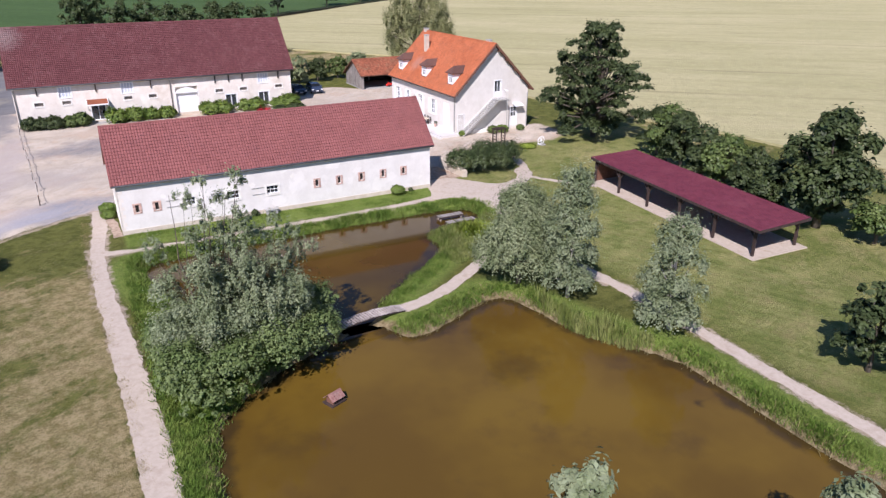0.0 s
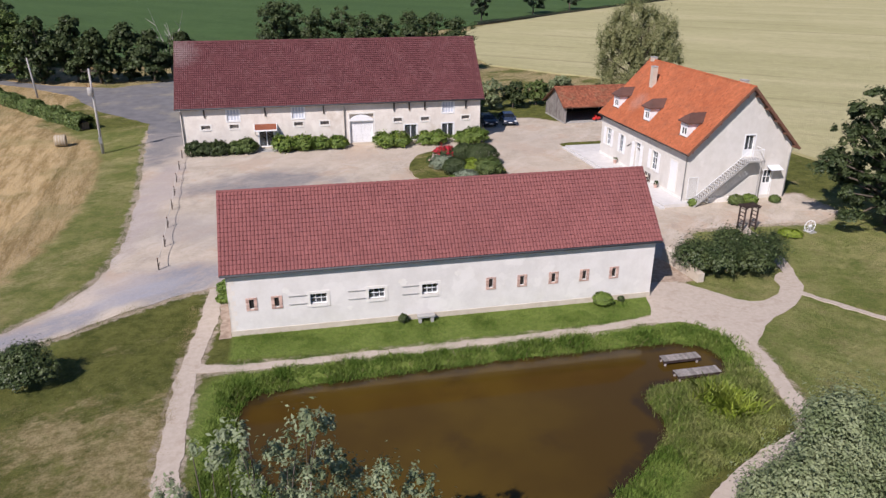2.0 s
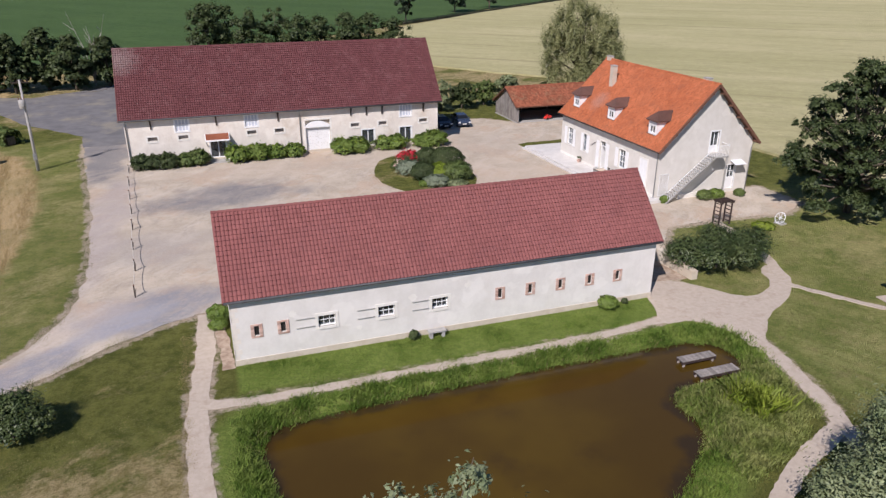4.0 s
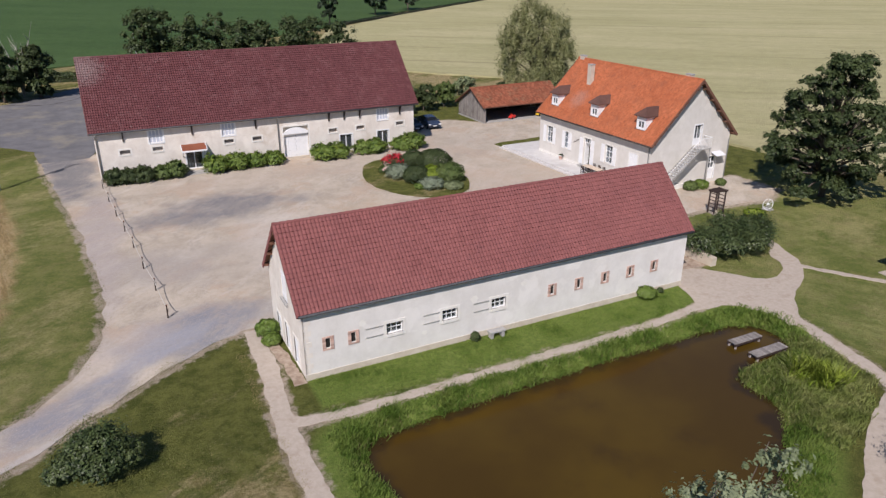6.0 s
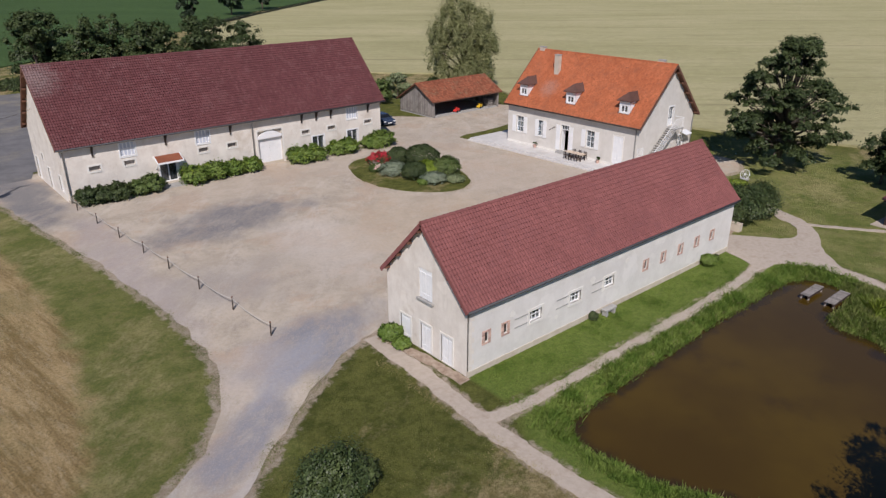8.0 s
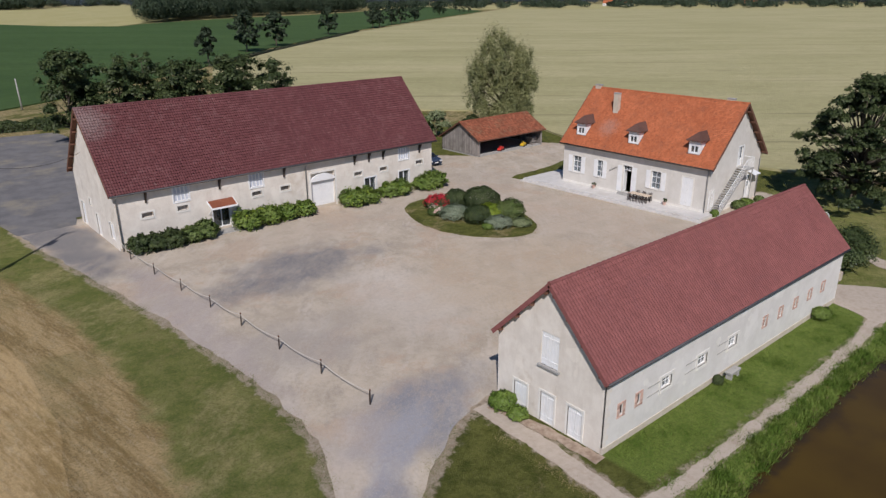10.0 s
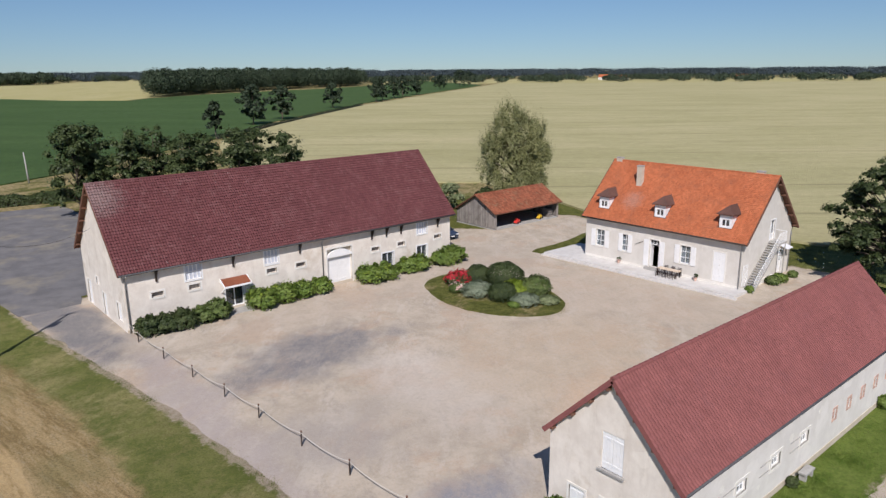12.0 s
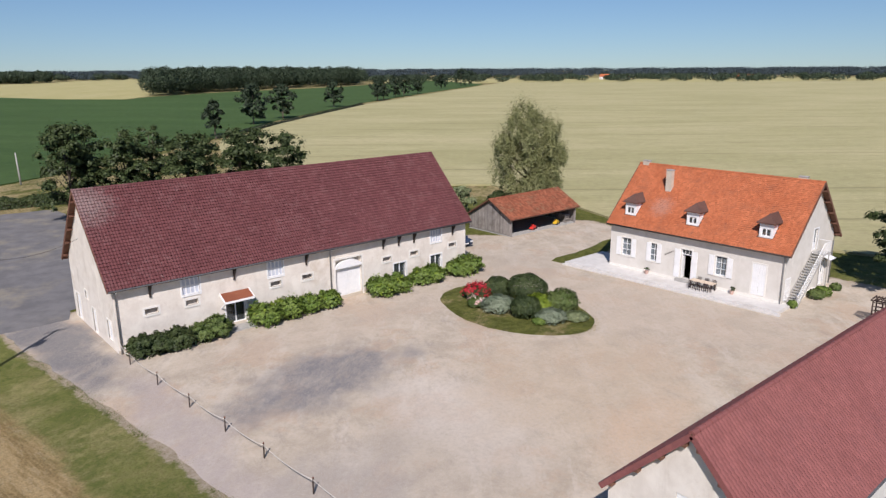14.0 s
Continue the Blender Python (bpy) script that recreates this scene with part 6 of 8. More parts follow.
# ---- trees, shrubs and grass ----
def leaf_quads(rng, centre, normal, size, long=1.7):
    """Small pointed leaves, each four points round a centre, lying across its normal."""
    n = len(centre)
    nrm = normal / (np.linalg.norm(normal, axis=1, keepdims=True) + 1e-9)
    ref = rng.standard_normal((n, 3))
    a = np.cross(nrm, ref)
    a /= np.linalg.norm(a, axis=1, keepdims=True) + 1e-9
    b = np.cross(nrm, a)
    s = (size * (0.6 + 0.8 * rng.random(n)))[:, None] if np.isscalar(size) else (size * (0.6 + 0.8 * rng.random(n)))[:, None]
    bend = nrm * s * 0.25
    v = np.stack([centre - a * s * long / 2 - bend, centre - b * s / 2, centre + a * s * long / 2 - bend, centre + b * s / 2], 1)
    return v.reshape(-1, 3), np.arange(4 * n).reshape(n, 4)


def clump_points(rng, blobs, n, ragged=0.35, hang=0.0, shell=0.62, lift=0.25, tall=1.1, grain=34):
    """Points of a crown: leafy tufts over each blob, leaves turned outward on each tuft, dark gaps between them and stray twigs."""
    blobs = np.array(blobs, float)
    w = blobs[:, 3] * blobs[:, 4] + blobs[:, 4] * blobs[:, 5]
    tufts = max(12, int(n / grain))
    k = rng.choice(len(blobs), tufts, p=w / w.sum())
    d = rng.standard_normal((tufts, 3))
    d /= np.linalg.norm(d, axis=1, keepdims=True)
    d[:, 2] = np.where(d[:, 2] < -0.45, -d[:, 2] * 0.6, d[:, 2])
    out = shell + (1.04 - shell) * rng.random(tufts) ** 0.45 + ragged * 0.35 * rng.random(tufts) ** 4
    centre = blobs[k, :3] + d * blobs[k, 3:6] * (out * 0.86)[:, None]
    wide = blobs[k, 3:6].mean(1) * (0.10 + 0.22 * rng.random(tufts) ** 1.5) * (0.8 + 0.6 * ragged) * (grain / 34) ** 0.33
    m = rng.integers(0, tufts, n)
    e = rng.standard_normal((n, 3))
    e /= np.linalg.norm(e, axis=1, keepdims=True)
    e[:, 2] = np.where(e[:, 2] < -0.35, -e[:, 2], e[:, 2])
    r = 0.25 + 0.80 * rng.random(n) + np.where(rng.random(n) < 0.5 * ragged, 1.3 * rng.random(n), 0.0)
    p = centre[m] + e * (wide[m] * r)[:, None] * np.array((1.0, 1.0, tall))
    p[:, 2] += lift * wide[m] * np.maximum(r - 1.0, 0)
    if hang:
        p[:, 2] -= hang * (rng.random(n) ** 1.2) * (0.35 + 1.0 * rng.random(tufts))[m]
    nn = e * 0.75 + d[m] * 0.45 + 0.24 * rng.standard_normal((n, 3)) + np.array((0, 0, 0.40))
    return p, nn


def limbs(rng, foot, blobs, r0, bark, parent, fork=0.45, wander=0.25):
    """A tapered trunk and limbs that reach into the crown's blobs."""
    foot = Vector(foot)
    top = max(b[2] for b in blobs)
    lead = Vector((sum(b[0] for b in blobs) / len(blobs), sum(b[1] for b in blobs) / len(blobs), top))
    pts, rad = [], []
    N = 7
    for i in range(N):
        f = i / (N - 1)
        p = foot.lerp(lead, f) + Vector((rng.uniform(-1, 1), rng.uniform(-1, 1), 0)) * wander * f
        if i == 0:
            p = foot - Vector((0, 0, 0.3))
        pts.append(p)
        rad.append(r0 * (1.25 if i == 0 else 1.0) * (1 - 0.88 * f))
    s = Solid()
    s.tube(pts, rad, 8)
    trunk = part("trunk", s, bark, parent, smooth=True)
    for b in blobs:
        g = Vector(b[:3])
        f = min(0.85, max(0.15, (g.z - foot.z) / max(0.1, lead.z - foot.z) * fork + 0.12 * rng.random()))
        i = min(N - 2, int(f * (N - 1)))
        q = pts[i].lerp(pts[i + 1], f * (N - 1) - i)
        mid = q.lerp(g, 0.55) + Vector((rng.uniform(-1, 1), rng.uniform(-1, 1), rng.uniform(0, 1))) * wander
        rr = r0 * (1 - 0.8 * f) * 0.55
        s = Solid()
        s.tube([q, mid, g], [rr, rr * 0.65, rr * 0.2], 6)
        part("limb", s, bark, trunk, smooth=True)


def tree(name, label, category, foot, blobs, leaves, size, leaf, bark, trunk=0.2, seed=1, group="", ragged=0.35, hang=0.0, extra=None, shell=0.62, stems=1, tall=1.1, long=1.7, grain=34):
    """A tree at its foot; blobs are its masses of foliage, relative to the foot."""
    rng, prng = np.random.default_rng(seed), random.Random(seed)
    t = thing(name, label, category, pose(*foot), group)
    for k in range(stems):
        f = (0, 0, 0) if stems == 1 else (prng.uniform(-1.6, 1.6), prng.uniform(-1.0, 1.4), 0)
        mine = blobs if stems == 1 else sorted(blobs, key=lambda q: q[0] - 0.4 * q[1])[k * len(blobs) // stems:(k + 1) * len(blobs) // stems]
        limbs(prng, f, mine, trunk, bark, t)
    p, n = clump_points(rng, blobs, leaves, ragged, hang, shell, tall=tall, grain=grain)
    up = p[:, 2] > ground_floor(p[:, 0] + foot[0], p[:, 1] + foot[1]) - foot[2] + 0.06
    p, n = p[up], n[up]
    part("crown", raw_mesh("crown", *leaf_quads(rng, p, n, size, long), leaf), leaf, t)
    if extra:
        ex_blobs, ex_n, ex_size, ex_mat = extra
        p, n = clump_points(rng, ex_blobs, ex_n, ragged, 0.0, shell)
        up = p[:, 2] > ground_floor(p[:, 0] + foot[0], p[:, 1] + foot[1]) - foot[2] + 0.06
        p, n = p[up], n[up]
        part("lower_foliage", raw_mesh("lower_foliage", *leaf_quads(rng, p, n, ex_size), ex_mat), ex_mat, t)
    return t


def ground_floor(x, y):
    low, d = ground_height(np.asarray(x, float), np.asarray(y, float))
    return np.where(d > 0, -0.5, low)


def masses(seed, height, radius, base, count, shape="round", squash=0.75):
    """Blobs of foliage from base to height, within a radius that follows the tree's outline."""
    r = random.Random(seed)
    out = []
    for k in range(count):
        f = (k + 0.5) / count
        prof = {"round": math.sin(math.pi * (0.16 + 0.80 * f)), "cone": 1.05 - 0.85 * f, "spread": math.sin(math.pi * (0.22 + 0.72 * f)) ** 0.7, "column": 0.8 - 0.45 * f + 0.2 * math.sin(3 * f), "dome": math.cos(f * 1.35)}[shape]
        a = k * 2.4 + r.uniform(-0.4, 0.4)
        b = radius * (0.50 if count > 6 else 0.62) * (0.8 + 0.4 * r.random()) * (0.55 + 0.45 * prof)
        off = max(0.0, radius * prof - b * 0.8) * r.uniform(0.72, 1.0)
        z = base + (height - base) * f
        out.append((off * math.cos(a), off * math.sin(a), min(z, height - b * squash * 0.75), b, b, b * squash))
    return out


# the clump of silvery poplars and sallow by the near pond
pb = []
for sx, sy, ztop, wide in ((-2.6, 1.2, 7.4, 1.0), (-1.0, -0.5, 10.9, 0.85), (0.2, 1.0, 8.3, 1.05), (0.8, -0.5, 11.1, 0.85), (1.6, 1.6, 8.2, 0.95), (2.6, 0.2, 8.0, 1.05), (4.0, 0.9, 7.1, 1.05), (-0.8, -0.6, 6.8, 1.15), (1.5, -1.0, 6.2, 1.15), (3.0, -0.9, 5.2, 1.2), (-2.8, 0.2, 5.2, 1.1)):
    steps = int((ztop - 2.2) / 0.62)
    for k in range(steps):
        f = k / max(1, steps - 1)
        r = wide * (1.25 - 0.68 * f)
        pb.append((sx * (0.8 + 0.25 * f) + 0.45 * math.sin(k * 2.1 + sx), sy * (0.8 + 0.25 * f) + 0.45 * math.cos(k * 1.7 + sy), 2.2 + (ztop - 2.2 - 0.5 * r) * f, r, r, r * 1.05))
lowb = [(-2.6, -1.4, 1.5, 1.5, 1.7, 1.7), (-0.4, -2.4, 1.5, 1.8, 1.5, 1.6), (2.2, -1.6, 1.8, 1.9, 1.7, 1.7), (4.2, -0.6, 1.7, 1.7, 1.6, 1.6), (3.4, 1.2, 1.6, 1.8, 1.6, 1.8), (-3.0, 1.6, 1.6, 1.3, 1.8, 1.8), (0.6, 0.8, 1.8, 2.2, 2.2, 1.6), (5.2, 0.9, 2.6, 1.0, 1.0, 1.0), (-2.2, -3.4, 0.9, 1.2, 1.1, 1.0), (5.0, 2.2, 1.6, 1.4, 1.3, 1.5), (3.8, 3.4, 1.8, 1.5, 1.5, 1.8), (1.8, 3.4, 1.9, 1.6, 1.5, 1.9)]
tree("poplar_clump", "tall clump of silvery grey-green poplars at the pond's edge", "tree", (7.3, 25.0, -0.05), pb, 92000, 0.060, LEAF_SILVER, BARK, 0.075, 21, ragged=0.42, shell=0.45, extra=(lowb, 46000, 0.09, LEAF_SALLOW), stems=5, tall=2.3, long=2.2)
tree("willow_bush", "dense rounded grey-green willow bush by the water", "bush", (26.5, 26.9, 0), [(0, 0, 2.2, 2.5, 2.5, 2.1), (-0.9, -0.7, 3.6, 1.9, 1.9, 1.9), (0.9, 0.5, 4.2, 1.9, 1.9, 2.0), (0.0, 0.3, 5.4, 1.5, 1.5, 1.5), (-1.7, 0.7, 2.2, 1.4, 1.4, 1.6), (1.6, -0.9, 2.0, 1.5, 1.5, 1.7)], 60000, 0.066, LEAF_OLIVE, BARK, 0.16, 22, ragged=0.5, tall=1.7, long=2.2)
tree("silver_poplar", "slender silver-leaved poplar on the bank", "tree", (28.2, 23.8, 0), masses(31, 8.4, 2.5, 0.5, 19, "column", 0.8), 30000, 0.072, LEAF_SILVER, BARKPALE, 0.13, 23, group="young silver poplars", ragged=0.5, shell=0.4, tall=2.2, long=2.2)
tree("silver_poplar", "young silver-leaved poplar beside the path", "tree", (30.9, 17.6, 0), masses(32, 6.8, 2.5, 0.3, 17, "column", 0.8), 26000, 0.068, LEAF_SILVER, BARKPALE, 0.11, 24, group="young silver poplars", ragged=0.5, shell=0.4, tall=2.2, long=2.2)
tree("silver_poplar", "young silver-leaved poplar on the near bank", "tree", (13.6, 4.2, 0), masses(33, 6.6, 1.7, 0.8, 11, "column", 1.0), 13000, 0.10, LEAF_SILVER, BARKPALE, 0.10, 25, group="young silver poplars", ragged=0.4, tall=2.2, long=2.2)
tree("silver_poplar", "young silver-leaved poplar on the near bank", "tree", (20.6, 0.4, 0), masses(34, 5.9, 1.4, 0.8, 8, "column", 1.0), 9000, 0.10, LEAF_SILVER, BARKPALE, 0.09, 26, group="young silver poplars", ragged=0.4, tall=2.2, long=2.2)
tree("small_tree", "small dark-leaved tree on the lawn", "tree", (37.0, 9.3, 0), masses(35, 5.2, 2.4, 0.7, 8, "round"), 12000, 0.15, LEAF_DARK, BARK, 0.14, 27, ragged=0.35)
tree("round_bush", "round dark green bush on the dry lawn", "bush", (-6.5, 45.4, 0), [(-0.9, 0.0, 0.95, 0.9, 0.8, 0.8), (0.3, 0.2, 1.45, 1.0, 0.9, 0.85), (1.1, -0.2, 0.95, 0.8, 0.8, 0.7), (0.2, -0.6, 0.8, 1.1, 0.8, 0.7), (-1.7, 0.1, 0.55, 0.55, 0.5, 0.5), (-0.3, 0.6, 1.2, 0.9, 0.8, 0.8)], 15000, 0.075, LEAF_LAUREL, BARK, 0.10, 28, ragged=0.75, shell=0.45)
plates, pr = [], random.Random(7)
for k in range(120):
    f = k / 119
    R = 7.6 * (0.80 + 0.55 * f) if f < 0.32 else 7.6 * max(0.0, 1.0 - ((f - 0.30) / 0.80) ** 1.6)
    a, q = k * 2.4 + pr.uniform(-0.4, 0.4), pr.uniform(0.30, 0.86)
    w = pr.uniform(1.05, 1.75) * (1.0 - 0.25 * f)
    plates.append((R * q * math.cos(a), R * q * math.sin(a), 1.6 + 11.6 * f + pr.uniform(-0.3, 0.3) - 0.5 * q, w, w, 0.58))
tree("acacia", "broad dark green tree with layered boughs", "tree", (57.4, 57.4, 0), plates, 118000, 0.14, LEAF_DARK, BARK, 0.27, 29, ragged=0.42, shell=0.25, grain=55)
tree("chestnut", "dark horse chestnut with big drooping leaves", "tree", (53.8, 24.6, 0), masses(38, 9.2, 4.2, 1.2, 15, "round", 0.7), 32000, 0.22, LEAF_DARK, BARK, 0.3, 30, ragged=0.3, grain=50)
hedge_rows = [(58.2, 47.4, 5.2, 2.8), (57.2, 45.0, 5.8, 2.8), (56.4, 42.2, 5.6, 2.8), (55.4, 38.4, 5.2, 2.6), (54.4, 34.8, 5.2, 2.6), (53.6, 31.2, 5.0, 2.5), (52.8, 28.4, 4.6, 2.3), (54.6, 20.2, 3.0, 2.2), (56.2, 16.8, 2.6, 2.2), (57.5, 13.0, 3.2, 2.4)]
for i, (x, y, h, r) in enumerate(hedge_rows):
    tree("tall_shrub", "tall unclipped dark green shrub in the boundary hedge", "shrub", (x, y, 0), masses(50 + i, h, r, 0.8, 10, "round", 0.7), 14000, 0.15, (LEAF_DARK, LEAF_MID)[i % 3 == 1], BARK, 0.15, 60 + i, group="boundary hedge shrubs", ragged=0.45, grain=60)
tree("weeping_willow", "large weeping willow with pale hanging foliage", "tree", (60.2, 111.2, 0), [(x * 1.03, y * 0.9, z * 1.02, r * 1.02, r * 1.02, r * 1.25) for x, y, z, r in ((-4.6, 0.0, 3.4, 1.8), (-2.0, -1.6, 2.6, 2.0), (1.0, -2.0, 2.6, 2.0), (3.6, -0.8, 2.8, 1.9), (-1.2, 0.4, 13.0, 1.9), (-3.4, -0.4, 11.6, 1.7), (-5.0, 0.6, 9.6, 1.6), (-2.6, -1.6, 9.8, 1.9), (-5.2, -1.0, 7.0, 1.6), (-4.2, 1.8, 5.2, 1.8), (-2.0, -2.2, 6.8, 2.0), (0.6, -2.4, 8.6, 1.7), (0.2, 1.2, 10.2, 1.8), (1.6, 0.6, 12.2, 1.5), (3.4, -0.6, 11.0, 1.7), (4.8, 0.6, 9.2, 1.6), (5.4, -0.6, 6.8, 1.7), (3.0, -2.2, 7.4, 1.8), (2.0, -2.0, 4.6, 2.0), (5.2, 0.8, 4.2, 1.6), (-1.0, -2.0, 4.0, 2.0), (-0.6, 2.6, 7.4, 2.0), (3.2, 2.4, 6.8, 1.8), (-3.0, 2.4, 8.4, 1.7))], 76000, 0.13, LEAF_WILLOW, BARK, 0.45, 41, ragged=0.4, hang=0.7, tall=2.6, grain=110)
tree("laurel_bush", "broad dense laurel bush by the garden path", "bush", (38.2, 51.2, 0), [(-2.2, 0.6, 1.1, 1.7, 1.6, 1.15), (0, 0.4, 1.35, 1.6, 1.6, 1.1), (2.2, 0.2, 1.4, 1.5, 1.5, 1.25), (-0.9, -0.9, 1.2, 1.6, 1.3, 1.2), (1.4, -1.0, 1.2, 1.7, 1.3, 1.2), (3.4, 0.3, 1.2, 1.3, 1.4, 1.2), (0.9, 1.5, 1.4, 1.6, 1.3, 1.2)], 34000, 0.085, LEAF_LAUREL, BARK, 0.09, 42, ragged=0.65, shell=0.5, grain=60)
for i, (x, y, h, r) in enumerate([(33.6, 109.5, 4.2, 2.6), (37.2, 111.0, 4.4, 2.6), (40.8, 112.0, 3.8, 2.4), (45.0, 113.5, 3.6, 2.5), (49.5, 115.0, 4.0, 2.6), (54.5, 112.5, 3.0, 2.0), (34.4, 115.0, 5.0, 3.0)]):
    tree("shrub", "leafy green shrub behind the parked cars", "shrub", (x, y, 0), masses(70 + i, h, r, 0.5, 7, "round", 0.75), 8000, 0.17, (LEAF_MID, LEAF_DARK, LEAF_OLIVE)[(i * 2) % 3], BARK, 0.1, 80 + i, group="shrubs behind the cars", ragged=0.36)
row = [(6.2, 149, 13.4, 3.8), (9.6, 152, 12.6, 3.0), (13.2, 147, 12.0, 3.4), (18.3, 151, 12.2, 3.2), (22.6, 148, 11.0, 3.0), (26.8, 152, 10.5, 2.8), (31.5, 149, 11.0, 3.2), (36.0, 152, 10.8, 3.2), (40.6, 150, 10.0, 3.4)]
for i, (x, y, h, r) in enumerate(row):
    tree("field_maple", "open-crowned dark tree in the row behind the barn", "tree", (x, y, 0), masses(90 + i, h, r * 1.25, 1.2 if i == 0 else 2.4, 15 if i == 0 else 12, "spread", 0.6 if i == 0 else 0.5), 15000 if i == 0 else 12000, 0.24, LEAF_DARK, BARK, 0.2, 100 + i, group="tree row behind the barn", ragged=0.5 if i == 0 else 0.65, shell=0.3, grain=70)
for i, (x, y, h, r) in enumerate([(-48, 157, 18.5, 7.2), (-40, 152, 13.0, 4.6), (-35, 149, 12.5, 4.0), (-29.5, 150, 12.0, 3.8), (-25, 147, 10.0, 3.4), (-20.5, 149, 11.0, 3.4), (-16, 147.5, 9.5, 3.2), (-11, 150, 9.0, 3.2)]):
    tree("roadside_tree", "dark leafy tree at the turn of the lane", "tree", (x, y, 0), masses(110 + i, h * 0.92, r * 1.15, 0.5, 13, "round", 0.7), 12000 if i else 18000, 0.34, (LEAF_DARK, LEAF_MID)[i == 1], BARK, 0.24, 120 + i, group="trees at the lane's turn", ragged=0.38)
for i, (x, y, h, r) in enumerate([(74.6, 259, 11.5, 3.6), (106, 296, 15.5, 8.0), (130, 317, 14.5, 6.4), (196, 381, 14.5, 7.0), (258, 426, 14, 6.5), (272, 438, 15, 6.5), (300, 462, 15.5, 7.0), (322, 480, 15.5, 7.0), (356, 505, 14.5, 7.0), (479, 618, 15, 9), (560, 676, 20, 13), (596, 700, 18, 12)]):
    tree("hedgerow_tree", "rounded oak in the hedge between two fields", "tree", (x, y, 0), masses(130 + i, h, r, 2.2, 10, "round", 0.75), 4500, 0.62, LEAF_FAR, BARK, 0.3, 150 + i, group="oaks between the fields", ragged=0.36)


def bare_tree(name, label, foot, height, seed, n=9):
    r = random.Random(seed)
    t = thing(name, label, "tree", pose(*foot))
    for k in range(n):
        s = Solid()
        a, lean = r.uniform(0, 6.3), r.uniform(0.1, 0.45)
        h = height * r.uniform(0.6, 1.0)
        p = [Vector((0, 0, -0.3))]
        for i in range(1, 5):
            f = i / 4
            p.append(Vector((math.cos(a) * lean * h * f ** 1.3, math.sin(a) * lean * h * f ** 1.3, h * f)) + Vector((r.uniform(-1, 1), r.uniform(-1, 1), 0)) * 0.05 * h * f)
        s.tube(p, [0.008 * height * (1 - 0.85 * i / 4) for i in range(5)], 5)
        for i in (2, 3):
            q = p[i] + Vector((r.uniform(-1, 1), r.uniform(-1, 1), r.uniform(0.5, 1.2))) * 0.14 * height
            s.tube([p[i], q], [0.005 * height, 0.002 * height], 4)
        part("stem", s, BARKPALE, t)


bare_tree("dead_sallow", "leafless pale sallow stems by the pond", (9.6, 27.6, 0), 6.0, 3)
bare_tree("dead_tree", "leafless pale dead tree among the lane trees", (-13.5, 152, 0), 13.0, 4, 7)


def clipped_hedge(name, label, a, b, width, height, n, leaf, seed):
    """A trimmed hedge: leaves over a long rounded box."""
    rng = np.random.default_rng(seed)
    a, b = np.array(a, float), np.array(b, float)
    d = (b - a) / np.linalg.norm(b - a)
    side = np.array((-d[1], d[0]))
    t = rng.random(n)
    ang = (rng.random(n) - 0.5) * math.pi * 1.15
    rr = 0.82 + 0.2 * rng.random(n)
    lump = 1 + 0.12 * np.sin(t * 41) + 0.08 * np.sin(t * 97 + 1)
    off, z = np.sign(np.sin(ang)) * np.abs(np.sin(ang)) ** 0.6 * width / 2 * rr * lump, np.abs(np.cos(ang)) ** 0.5 * height * rr * lump
    z = np.where(np.abs(ang) > 1.2, rng.random(n) * height * 0.7, z)
    p = np.column_stack([a[0] + (b - a)[0] * t + side[0] * off, a[1] + (b - a)[1] * t + side[1] * off, np.maximum(z, 0.05)])
    nn = np.column_stack([side[0] * np.sin(ang), side[1] * np.sin(ang), np.cos(ang) + 0.2]) + 0.4 * rng.standard_normal((n, 3))
    h = thing(name, label, "hedge", Matrix.Identity(4))
    part("foliage", raw_mesh("foliage", *leaf_quads(rng, p, nn, 0.2), leaf), leaf, h)
    s = Solid()
    A, B = Vector((*a, 0)), Vector((*b, 0))
    s.beam(A.lerp(B, 0.01) + Vector((0, 0, height * 0.28)), A.lerp(B, 0.99) + Vector((0, 0, height * 0.28)), width * 0.4, height * 0.55)
    part("core", s, BARK, h)


clipped_hedge("lane_hedge", "long low clipped hedge along the lane", (-18.2, 108.2), (-48, 147), 2.2, 1.7, 26000, LEAF_MID, 201)
clipped_hedge("lane_hedge", "low dark clipped hedge behind the asphalt yard", (-46, 172), (9, 164.5), 2.4, 1.8, 18000, LEAF_DARK, 202)
clipped_hedge("field_hedge", "thin hedge line between crop and wheat", (70, 250), (226, 396), 2.0, 1.2, 12000, LEAF_FAR, 203)


